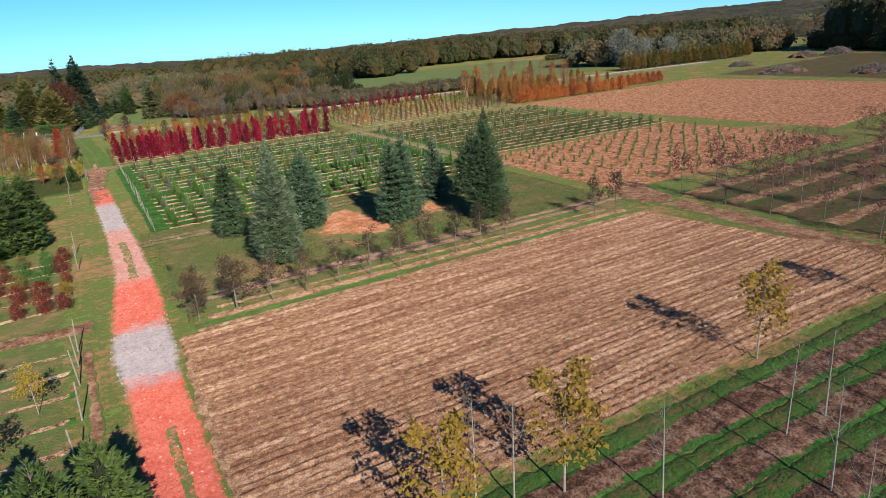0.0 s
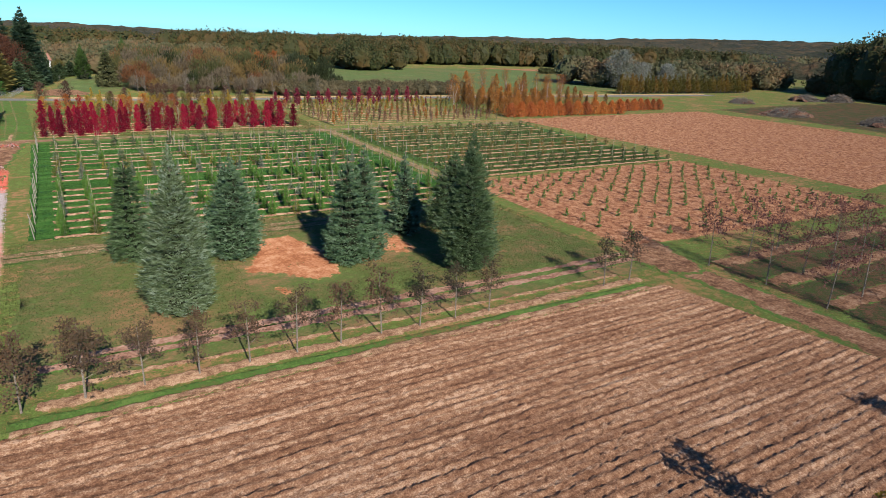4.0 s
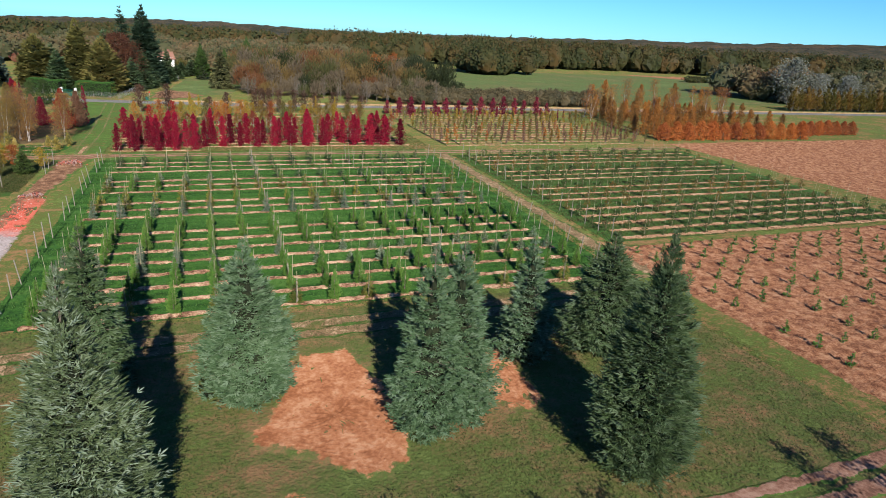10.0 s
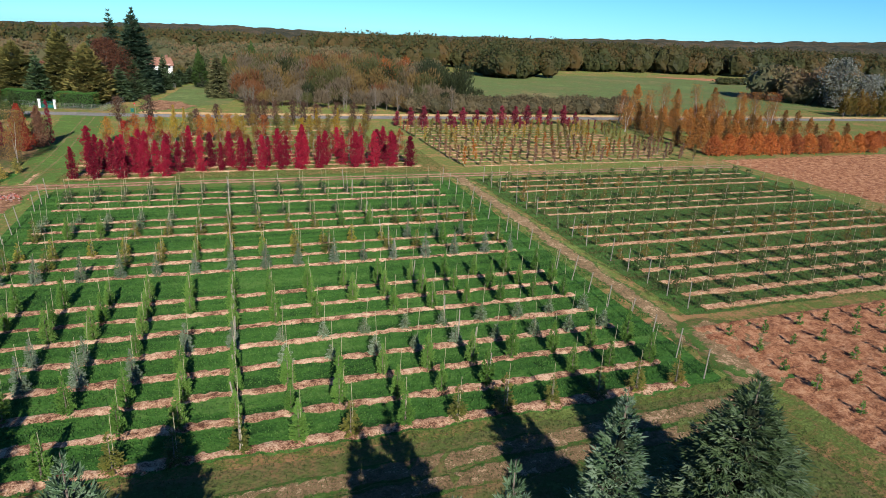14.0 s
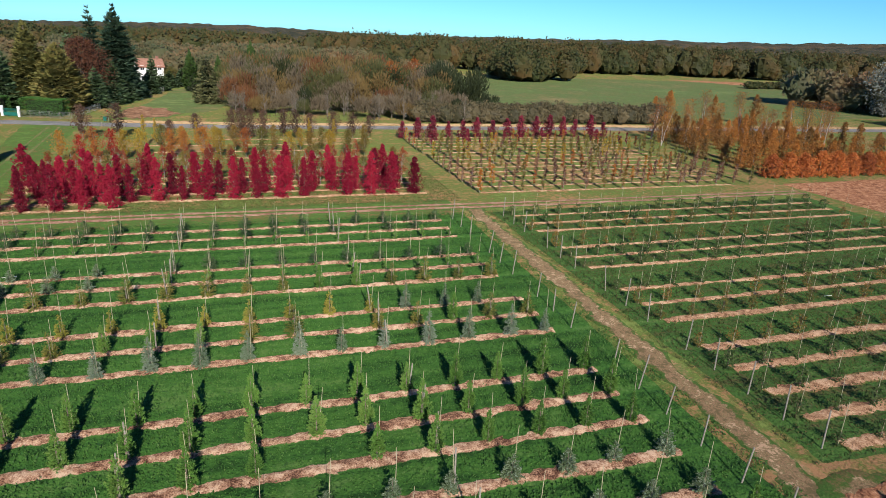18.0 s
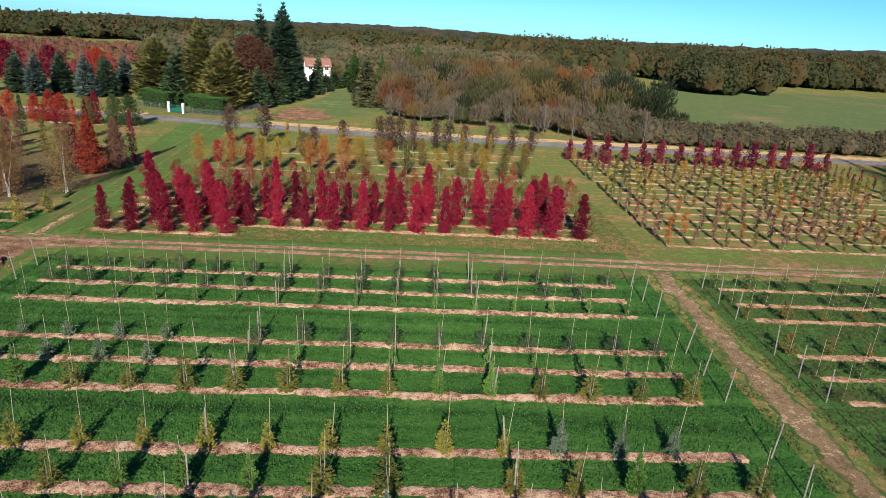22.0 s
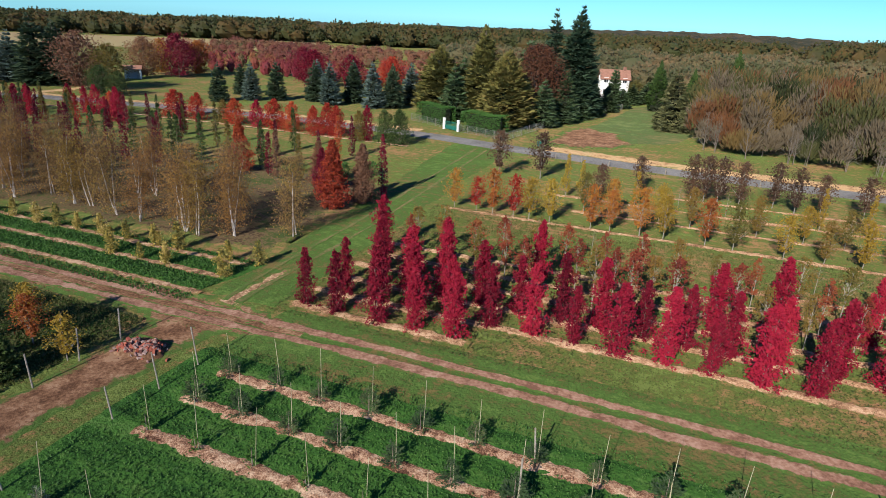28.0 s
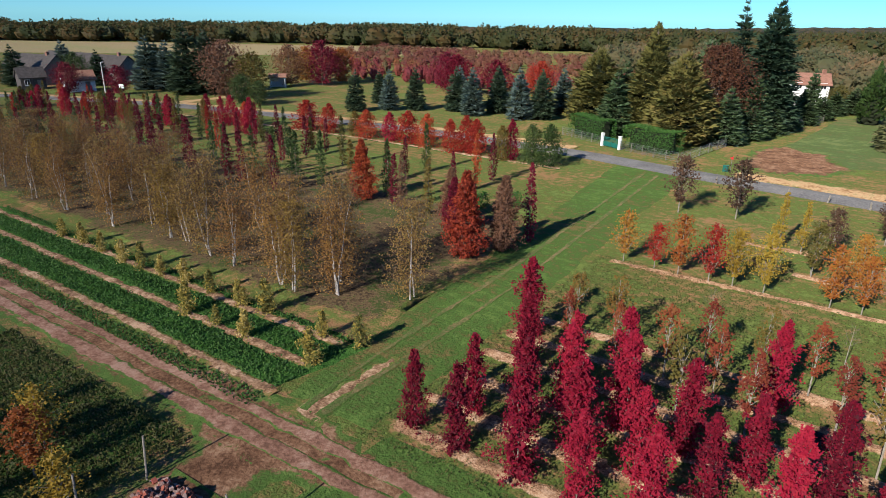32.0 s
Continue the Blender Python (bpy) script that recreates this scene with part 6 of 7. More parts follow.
for x0, y0, s in ((-9.8, 163.2, 1.15), (-7.2, 165.0, 1.2), (-12.5, 165.5, 0.9)):
    plant(LOWSHRUB["clipped_hedge_leaves"], "shrub", x0, y0, s, None, "clipped round dark green shrub", "shrub", "clipped shrubs")
# reds along the lane
ribbon("mulch_strip", [(-110, 176.2), (-70, 181.6), (-40, 183.0), (-10, 182.8)], 1.0, M_CHIP, "pale chip strip under red trees by the lane", "mulch", 0.03, 0.05, 0.2, 0.5, 780)
MAPLE = {m.name: [leafy(4.6, 0.1, 1.5, bushy, m, 1900, 0.18, 22, 785 + s, M_BARK, 0.45, clumps=70, core=0.75, fluff=0.2) for s in range(2)] for m in (M_REDORANGE, M_RED, M_OLIVE, M_GREENCOL)}
HUE.update({"crimson_leaves": "crimson"})
for k, (x0, y0, m, s, w) in enumerate(((-54, 183.2, M_REDORANGE, 0.95, 1.2), (-49.6, 183.5, M_REDORANGE, 0.9, 0.9), (-44.8, 184, M_OLIVE, 0.75, 0.9), (-42.1, 183.5, M_REDORANGE, 0.85, 1.0), (-38.1, 183.9, M_RED, 0.85, 0.8), (-34.8, 183.9, M_REDORANGE, 0.95, 1.0), (-31, 183.3, M_REDORANGE, 0.95, 0.8),
                                        (-26.9, 182.8, M_REDORANGE, 0.9, 0.7), (-25.2, 184, M_REDORANGE, 1.0, 0.8), (-23.4, 183.6, M_REDORANGE, 0.95, 0.8), (-19.0, 182.6, M_OLIVE, 0.9, 0.7), (-18.2, 183.6, M_RED, 1.05, 0.5), (-15.2, 183.2, M_GREENCOL, 1.0, 0.8), (-12.8, 183.2, M_GREENCOL, 1.05, 0.8))):
    plant(MAPLE[m.name][k % 2], "roadside_tree", x0, y0, s, None, "bushy roadside tree in " + HUE[m.name] + " leaf", "tree", "trees along the lane", w * 1.3)
for k in range(34):
    x0 = -58 - 2.2 * k * 0.9 + rng.normal(0, 0.8)
    y0 = 181.5 - 0.16 * (-58 - x0) - rng.random() * (6 + 0.2 * (-58 - x0)) + rng.normal(0, 0.5)
    m = (M_RED, M_REDORANGE, M_RED, M_OLIVE)[int(rng.integers(0, 4))]
    plant(MAPLE[m.name][k % 2], "roadside_tree", x0, y0, 0.7 + 0.35 * rng.random(), None, "slender tree in " + HUE[m.name] + " leaf near the lane", "tree", "trees along the lane", 0.55 + 0.4 * rng.random())

# ---- garden with hedge, gate and tall trees ----
M_HEDGEDARK = leaf_mat("hedgerow_leaves", [(0.0425, 0.0408, 0.0221), (0.0765, 0.068, 0.034), (0.119, 0.0935, 0.0476), (0.153, 0.119, 0.0612)], 0.2, 0.2)


def hedge_mesh(pts, w, h, leaf, n, mat, seed):
    q = np.random.default_rng(seed)
    pts = np.asarray(pts, float)
    seg = np.linalg.norm(np.diff(pts, axis=0), axis=1)
    s = np.concatenate([[0], np.cumsum(seg)])
    u = q.random(n) * s[-1]
    c = np.stack([np.interp(u, s, pts[:, 0]), np.interp(u, s, pts[:, 1])], 1)
    i = np.clip(np.searchsorted(s, u) - 1, 0, len(seg) - 1)
    t = (pts[1:] - pts[:-1])[i] / seg[i][:, None]
    nr = np.stack([-t[:, 1], t[:, 0]], 1)
    face = q.random(n)
    off = np.where(face < 0.35, -w / 2, np.where(face < 0.7, w / 2, (q.random(n) - 0.5) * w)) + q.normal(0, 0.07, n)
    z = np.where(face < 0.7, q.random(n) * h, h) + q.normal(0, 0.06, n) + 0.12 * np.sin(u * 0.9)
    z = np.maximum(z, 0.05)
    xy = c + nr * off[:, None]
    p = np.concatenate([xy, (gz(xy[:, 0], xy[:, 1]) + z)[:, None]], 1)
    out = np.concatenate([nr * np.sign(off)[:, None] * (face < 0.7)[:, None], (face >= 0.7)[:, None].astype(float)], 1)
    v, f = wedges(p, out * 0.7 + q.normal(0, 0.6, (n, 3)), leaf * (0.7 + 0.6 * q.random(n)), leaf * 0.6)
    return mesh_of("hedge", v, f, mat)


def hedge(name, pts, w, h, leaf, n, mat, label, seed):
    """Leaves over a plain box core, its near-black colour painting in the hedge's inner shade."""
    ob = thing(name, pts[0][0], pts[0][1], 0.0, label=label, category="hedge")
    ob.matrix_basis = Matrix()
    part("leaves", hedge_mesh(pts, w, h, leaf, n, mat, seed), ob)
    bm = bmesh.new()
    for (xa, ya), (xb, yb) in zip(pts[:-1], pts[1:]):
        ln, az = math.hypot(xb - xa, yb - ya), math.atan2(yb - ya, xb - xa)
        z0 = float(gz((xa + xb) / 2, (ya + yb) / 2))
        made = bmesh.ops.create_cube(bm, size=1.0, matrix=Matrix.Translation(((xa + xb) / 2, (ya + yb) / 2, z0 + h * 0.46)) @ Matrix.Rotation(az, 4, "Z") @ Matrix.Diagonal((max(0.4, ln - 2.0), w * 0.7, h * 0.86, 1)))
    part("core", bm_mesh("core", bm, M_INNERSHADE), ob)
    return ob


hedge("clipped_hedge", [(-20.4, 207.8), (-13.2, 203.8)], 2.2, 2.9, 0.2, 5200, M_HEDGE, "tall clipped green hedge behind a fence", 800)
hedge("clipped_hedge", [(-9.8, 201.6), (-2.2, 199.4)], 2.4, 3.0, 0.2, 5800, M_HEDGE, "tall clipped green hedge beside a gate", 801)
FENCE_POST = box("fence_post", -0.035, -0.035, -0.2, 0.035, 0.035, 1.3, M_POST, 0.01)


def fence(pts, step, label, rails=5):
    ob = thing("fence", pts[0][0], pts[0][1], 0.0, label=label, category="fence")
    ob.matrix_basis = Matrix()
    pts = np.asarray(pts, float)
    seg = np.linalg.norm(np.diff(pts, axis=0), axis=1)
    s = np.concatenate([[0], np.cumsum(seg)])
    n = max(2, int(s[-1] / step) + 1)
    u = np.linspace(0, s[-1], n)
    xs, ys = np.interp(u, s, pts[:, 0]), np.interp(u, s, pts[:, 1])
    zs = gz(xs, ys)
    for i in range(n):
        part("fence_post", FENCE_POST, ob).location = (xs[i], ys[i], zs[i])
    for i in range(n - 1):
        w = []
        for k in range(rails):
            h = 0.12 + 1.15 * k / (rails - 1)
            w.append((xs[i], ys[i], zs[i] + h, xs[i + 1], ys[i + 1], zs[i + 1] + h, 0.012, 0.012))
        for k in range(12):
            a = (k + 0.5) / 12
            x0, y0, z0 = xs[i] + (xs[i + 1] - xs[i]) * a, ys[i] + (ys[i + 1] - ys[i]) * a, zs[i]
            w.append((x0, y0, z0 + 0.1, x0, y0, z0 + 1.27, 0.009, 0.009))
        tagged(part("wire_panel", mesh_of("wire_panel", *tubes(w, 3), M_WIRE), ob), kind="stuff")
    return ob


fence([(-21.0, 204.6), (-13.0, 200.6)], 2.0, "wire mesh garden fence on pale posts")
fence([(-9.6, 198.6), (-0.9, 195.2)], 1.8, "wire mesh garden fence on pale posts")
fence([(-0.7, 195.4), (1.6, 212), (4.6, 232), (10, 246)], 3.0, "wire mesh fence at the garden's edge", 4)
gate = thing("garden_gate", -11.3, 199.4, label="green metal double gate between white pillars", category="gate", turn=-0.42)
for sx in (-1.65, 1.65):
    bm = bmesh.new()
    box_bm(bm, sx - 0.18, -0.18, -0.1, sx + 0.18, 0.18, 1.75, 0.02)
    box_bm(bm, sx - 0.22, -0.22, 1.75, sx + 0.22, 0.22, 1.83, 0.02)
    part("pillar", bm_mesh("pillar", bm, M_WHITE), gate, "white rendered pillar with a flat cap")
for sx in (-1, 1):
    bm = bmesh.new()
    a, b = sorted((sx * 0.03, sx * 1.42))
    box_bm(bm, a, -0.02, 0.12, b, 0.02, 0.75)
    for k in range(9):
        xx = a + (b - a) * (k + 0.5) / 9
        box_bm(bm, xx - 0.02, -0.015, 0.75, xx + 0.02, 0.015, 1.35)
    box_bm(bm, a, -0.03, 1.3, b, 0.03, 1.38)
    part("gate_leaf", bm_mesh("gate_leaf", bm, M_GREENMETAL), gate, "green metal gate leaf with bars")
# a triangular sign and a marker box on the lane's verge
sign = thing("road_sign", 5.6, 193.6, label="small triangular warning sign on a post by the lane", category="road sign")
part("sign_post", mesh_of("sign_post", *tubes([(0, 0, -0.1, 0, 0, 1.9, 0.03, 0.03)], 8), M_GALV), sign)
bm = bmesh.new()
bmesh.ops.create_cone(bm, cap_ends=True, segments=3, radius1=0.27, radius2=0.27, depth=0.03, matrix=Matrix.Translation((0, -0.05, 1.75)) @ Matrix.Rotation(radians(90), 4, "X") @ Matrix.Rotation(radians(90), 4, "Z"))
part("sign_plate", bm_mesh("sign_plate", bm, plain_mat("sign_red", (0.5, 0.03, 0.03), (0.6, 0.05, 0.05), 3.0, 0.4)), sign, "red-rimmed triangular plate")
cab = thing("utility_box", 5.0, 193.9, label="small green utility cabinet on the verge", category="cabinet")
part("body", box("body", -0.3, -0.15, 0, 0.3, 0.15, 0.7, M_GREENMETAL, 0.02), cab)
part("lid", box("lid", -0.33, -0.18, 0.7, 0.33, 0.18, 0.76, M_GREENMETAL, 0.02), cab)

M_BRONZE = leaf_mat("bronze_conifer_needles", [(0.0638, 0.0638, 0.0192), (0.122, 0.114, 0.0319), (0.186, 0.165, 0.0447), (0.213, 0.149, 0.0479)], 0.4, 0.15)
GARDEN = {
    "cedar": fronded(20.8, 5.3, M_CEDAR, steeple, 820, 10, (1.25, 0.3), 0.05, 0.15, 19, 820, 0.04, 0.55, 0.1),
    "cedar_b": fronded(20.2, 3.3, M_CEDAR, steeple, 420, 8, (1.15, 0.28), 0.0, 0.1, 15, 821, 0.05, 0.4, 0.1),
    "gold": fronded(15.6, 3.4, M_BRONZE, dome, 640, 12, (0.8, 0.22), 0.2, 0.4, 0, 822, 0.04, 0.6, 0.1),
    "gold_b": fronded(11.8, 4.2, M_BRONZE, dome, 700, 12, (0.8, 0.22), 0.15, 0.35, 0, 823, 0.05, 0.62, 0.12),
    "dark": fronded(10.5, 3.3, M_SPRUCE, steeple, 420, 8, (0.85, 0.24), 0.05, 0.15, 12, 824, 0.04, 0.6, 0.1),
    "beech": leafy(13.6, 1.5, 4.5, ball, leaf_mat("copper_beech_leaves", [(0.045, 0.018, 0.012), (0.08, 0.032, 0.018), (0.13, 0.05, 0.024), (0.15, 0.065, 0.03)], 0.2, 0.2), 8000, 0.3, 50, 825, M_BARK, 0.5, 0.03, clumps=190, core=0.75, fluff=0.2),
}
for nm, key, x0, y0, s, w, lab in (("cedar", "cedar", 2.6, 229, 1.0, 1.0, "very tall dark green cedar in a garden"), ("cedar", "cedar_b", -2.6, 231, 1.0, 1.0, "tall dark conifer with a bare-tipped top"),
                                   ("golden_conifer", "gold", -10.5, 212, 1.08, 1.1, "tall golden-green conifer behind a hedge"), ("golden_conifer", "gold_b", -20.0, 215, 1.1, 1.15, "broad golden-green conifer behind a hedge"),
                                   ("golden_conifer", "gold_b", -5.0, 208.5, 1.12, 1.1, "broad bronze-green conifer behind a hedge"), ("dark_conifer", "dark", -12.5, 215, 1.05, 1.0, "dark green conifer in a garden"),
                                   ("dark_conifer", "dark", 0.8, 212, 0.8, 1.0, "low dark conifer at the garden's edge"), ("dark_conifer", "dark", 2.6, 221, 0.9, 1.0, "dark conifer at the garden's edge"),
                                   ("copper_beech", "beech", -2.6, 219, 0.96, 1.0, "large copper beech with dark red-brown leaves"), ("dark_conifer", "dark", -5.0, 224, 1.15, 1.0, "dark green conifer in a garden"),
                                   ("dark_conifer", "dark", -18, 222, 1.0, 0.9, "dark green conifer in a garden"), ("dark_conifer", "dark", 6.6, 255, 0.85, 0.7, "dark conifer beside a white house"), ("dark_conifer", "dark", -14.5, 208.5, 0.95, 1.0, "dark green conifer in a garden"), ("dark_conifer", "dark", -6.5, 228, 1.4, 1.1, "dark green conifer in a garden")):
    plant(GARDEN[key], nm, x0, y0, s, None, lab, "tree", "garden trees", w)
M_OLIVEFIR = leaf_mat("olive_fir_needles", [(0.045, 0.05, 0.02), (0.08, 0.085, 0.032), (0.12, 0.12, 0.048), (0.17, 0.16, 0.07)], 0.2, 0.1)
CONE = fronded(11.0, 3.3, M_OLIVEFIR, steeple, 520, 8, (0.8, 0.22), -0.05, 0.0, 16, 830, 0.02, 0.55, 0.18)
M_CYPRESS = leaf_mat("cypress_sprays", [(0.025, 0.05, 0.012), (0.045, 0.08, 0.018), (0.07, 0.11, 0.03)], 0.3, 0.1)
YEW = fronded(9.6, 2.3, M_CYPRESS, dome, 420, 7, (0.6, 0.2), 0.5, 0.9, 0, 831, 0.02, 0.75)
plant(CONE, "fir", 21.6, 222.5, 1.0, None, "cone-shaped olive-green fir on a lawn", "tree", "lawn conifers")
for x0, y0, s in ((16.6, 249, 1.15), (33.0, 300, 1.3), (23.5, 252, 1.0)):
    plant(YEW, "cypress", x0, y0, s, None, "dense green cone-shaped cypress on a lawn", "tree", "lawn conifers")

for x0, y0, s in ((1.6, 213.5, 0.42), (3.0, 219, 0.5), (4.6, 226, 0.45), (6.2, 233, 0.42), (8.0, 241, 0.4), (9.4, 249, 0.42), (1.5, 258, 0.45), (5.0, 259, 0.4), (10.5, 258, 0.45), (13.5, 262, 0.5)):
    plant(GARDEN["dark"], "shrub", x0, y0, s, None, "dark evergreen shrub along the garden's edge", "shrub", "shrubs at the garden's edge", 1.5)


# ---- houses ----
M_STONE = plain_mat("grey_stone_wall", (0.20, 0.17, 0.14), (0.34, 0.30, 0.25), 1.5, 0.9)
def house(x0, y0, turn, w, d, h, rise, wall, roof, label, windows=3, storeys=1, chimney=True, name="house"):
    ob = thing(name, x0, y0, turn=turn, label=label, category="house")
    bm = bmesh.new()
    box_bm(bm, -w / 2, -d / 2, -1.0, w / 2, d / 2, h)
    g = [bm.verts.new(c) for c in ((-w / 2, -d / 2, h), (-w / 2, d / 2, h), (-w / 2, 0, h + rise), (w / 2, -d / 2, h), (w / 2, d / 2, h), (w / 2, 0, h + rise))]
    bm.faces.new((g[0], g[2], g[1]))
    bm.faces.new((g[3], g[4], g[5]))
    part("wall", bm_mesh("wall", bm, wall), ob)
    bm = bmesh.new()
    for sy in (-1, 1):
        L = math.hypot(d / 2 + 0.4, rise * (1 + 0.8 / d))
        m = Matrix.Translation((0, sy * (d / 4 + 0.2), h + rise / 2 - 0.1 + 0.08)) @ Matrix.Rotation(-sy * math.atan2(rise, d / 2), 4, "X") @ Matrix.Diagonal((w + 0.7, L, 0.16, 1))
        bmesh.ops.create_cube(bm, size=1.0, matrix=m)
    rf = part("roof", bm_mesh("roof", bm, roof), ob)
    if chimney:
        bm = bmesh.new()
        box_bm(bm, w * 0.3, -0.35, h + rise * 0.5, w * 0.3 + 0.7, 0.35, h + rise + 0.9, 0.03)
        part("chimney", bm_mesh("chimney", bm, M_TILE), rf)
    for s in range(storeys):
        for k in range(windows):
            for sy in (-1, 1):
                xx, zz = -w / 2 + w * (k + 0.5) / windows, 1.0 + 2.8 * s
                if s == 0 and k == windows // 2 and sy < 0:
                    dr = part("door", box("door", xx - 0.5, sy * d / 2 - 0.05, 0.0, xx + 0.5, sy * d / 2 + 0.05, 2.1, M_POST, 0.01), ob)
                    continue
                bm = bmesh.new()
                for a in ((-0.55, 0, -0.47, 1.3), (0.47, 0, 0.55, 1.3), (-0.47, 0, 0.47, 0.08), (-0.47, 1.22, 0.47, 1.3), (-0.03, 0.08, 0.03, 1.22)):
                    box_bm(bm, xx + a[0], sy * d / 2 - 0.06, zz + a[1], xx + a[2], sy * d / 2 + 0.06, zz + a[3])
                wd = part("window", bm_mesh("window", bm, M_WHITE), ob)
                part("pane", box("pane", xx - 0.47, sy * d / 2 - 0.02, zz + 0.08, xx + 0.47, sy * d / 2 + 0.03, zz + 1.22, M_GLASSY), wd)
    return ob


house(4.2, 270, 0.3, 6.8, 5.4, 4.8, 1.9, M_WHITE, M_TILE, "white two-storey house with a reddish tiled roof behind trees", 3, 2)
house(-157, 190, 0.15, 17, 8, 3.2, 3.4, M_STONE, M_SLATE, "long farmhouse with a dark slate roof", 5, 1)
house(-150, 204, 0.2, 16, 8, 3.0, 3.2, M_STONE, M_SLATE, "farmhouse with a dark slate roof and red dormer", 4, 1)
house(-176, 208, 0.1, 20, 9, 3.2, 2.6, M_STONE, M_SLATE, "long grey-roofed barn beside farmhouses", 4, 1, False, "barn")
house(-131, 187, 1.3, 6, 4.6, 2.6, 1.7, M_WHITE, M_TILE, "small pale building with a pinkish roof", 2, 1, False, "shed")
house(-142, 182, 1.4, 5, 4, 2.8, 1.8, M_SLATE, M_SLATE, "dark garden shed with a steep roof", 2, 1, False, "shed")
house(575, 378, 0.4, 14, 9, 7.0, 4.5, M_WHITE, M_TILE, "distant white house among woods", 3, 2)
shelter = thing("bus_shelter", -104.5, 221.5, turn=0.7, size=1.2, label="small white roadside shelter with an open front", category="shelter")
for a, mt in (((-1.5, 0.9, -0.1, 1.5, 1.05, 2.1), M_WHITE), ((-1.5, -0.8, -0.1, -1.35, 0.9, 2.1), M_WHITE), ((1.35, -0.8, -0.1, 1.5, 0.9, 2.1), M_WHITE)):
    part("wall", box("wall", *a, mt, 0.01), shelter)
bm = bmesh.new()
for sy in (-1, 1):
    bmesh.ops.create_cube(bm, size=1.0, matrix=Matrix.Translation((0, 0.1 + sy * 0.62, 2.38)) @ Matrix.Rotation(-sy * 0.45, 4, "X") @ Matrix.Diagonal((3.7, 1.5, 0.12, 1)))
part("roof", bm_mesh("roof", bm, M_TILE), shelter)
pole = thing("utility_pole", -119, 186.5, label="concrete utility pole with a street lamp by the lane", category="pole")
part("pole", mesh_of("pole", *tubes([(0, 0, -0.3, 0, 0, 6.8, 0.14, 0.09)], 8), M_RENDERED), pole)
part("lamp_arm", mesh_of("lamp_arm", *tubes([(0, 0, 6.5, 1.2, -0.3, 6.9, 0.04, 0.03)], 6), M_GALV), pole)
part("lamp_head", box("lamp_head", 1.0, -0.42, 6.82, 1.7, -0.18, 6.96, M_GALV, 0.03), pole)
signs = thing("direction_sign", -114, 187.5, label="pale direction boards on a post by the lane", category="road sign")
part("sign_post", mesh_of("sign_post", *tubes([(0, 0, -0.2, 0, 0, 2.6, 0.05, 0.05)], 8), M_GALV), signs)
for zz in (1.75, 2.2):
    part("sign_board", box("sign_board", -0.9, -0.08, zz, 0.9, -0.03, zz + 0.36, M_WHITE, 0.01), signs)


# ---- woods ----
def woods(name, spots, mat, per, leaf, label, seed, kind="stuff", category="woodland", twiggy=False):
    """Many crowns in one mesh: clumps of leaves on rough egg-shaped heads. spots: x, y, height, radius."""
    q = np.random.default_rng(seed)
    s = np.asarray(spots, float) * [1, 1, 1, 1.22]
    n = len(s)
    per, leaf = int(per * 2.0), leaf * 1.0
    i = np.repeat(np.arange(n), per)
    N = len(i)
    d = unit(q.normal(size=(N, 3)))
    deep = 1 - 0.26 * q.random(N) ** 1.5
    d[:, 2] = np.where(d[:, 2] < -0.55, -d[:, 2], d[:, 2])
    az = np.arctan2(d[:, 1], d[:, 0])
    lump = 0.98 + 0.12 * np.sin(az * 3 + i * 1.7) * np.cos(d[:, 2] * 4 + i) + q.normal(0, 0.035, N)
    lump = lump * deep
    h, r = s[i, 2], s[i, 3]
    z0 = gz(s[i, 0], s[i, 1])
    p = np.stack([s[i, 0] + d[:, 0] * r * lump, s[i, 1] + d[:, 1] * r * lump, z0 + h * 0.56 + d[:, 2] * h * 0.46 * lump], 1)
    ob = tagged(new(name), label, category, kind=kind)
    if twiggy:
        fill = q.random(N) ** 0.4
        p[:, :2] = s[i, :2] + d[:, :2] * (r * fill)[:, None]
        p[:, 2] = z0 + np.maximum(0.05, h * (0.42 + 0.44 * d[:, 2] * fill))
        dd = d * [0.5, 0.5, 0.0] + [0, 0, 1.0] + q.normal(0, 0.28, (N, 3))
        v, f = kites(p, dd, leaf * (0.6 + 0.8 * q.random(N)), leaf * 0.17, None, 0.03)
        part("crowns", mesh_of("crowns", v, f, mat), ob)
        return ob
    dd = d * 0.5 + q.normal(0, 0.6, (N, 3))
    v, f = wedges(p, dd, leaf * (0.6 + 0.8 * q.random(N)), leaf * 0.75, None, 0.2)
    part("crowns", mesh_of("crowns", v, f, mat), ob)
    rings, sides = 7, 10
    th, fi = np.meshgrid(np.linspace(0.12, 2.9, rings), np.arange(sides) * 2 * math.pi / sides, indexing="ij")
    ball_v = np.stack([np.sin(th) * np.cos(fi), np.sin(th) * np.sin(fi), np.cos(th)], -1).reshape(-1, 3)
    m = rings * sides
    bv = s[:, None, :2] + ball_v[None, :, :2] * (s[:, 3, None, None] * (0.62 + 0.34 * q.random((n, m, 1))))
    bz = gz(s[:, 0], s[:, 1])[:, None] + s[:, 2, None] * (0.48 + 0.44 * ball_v[None, :, 2] * (0.78 + 0.34 * q.random((n, m))))
    i0, k0 = np.meshgrid(np.arange(rings - 1), np.arange(sides), indexing="ij")
    bf = np.stack([i0 * sides + k0, (i0 + 1) * sides + k0, (i0 + 1) * sides + (k0 + 1) % sides, i0 * sides + (k0 + 1) % sides], -1).reshape(-1, 4)
    part("inner_crowns", mesh_of("inner_crowns", np.concatenate([bv, bz[..., None]], -1), (bf[None] + (np.arange(n) * m)[:, None, None]).reshape(-1, 4), mat), ob)
    return ob


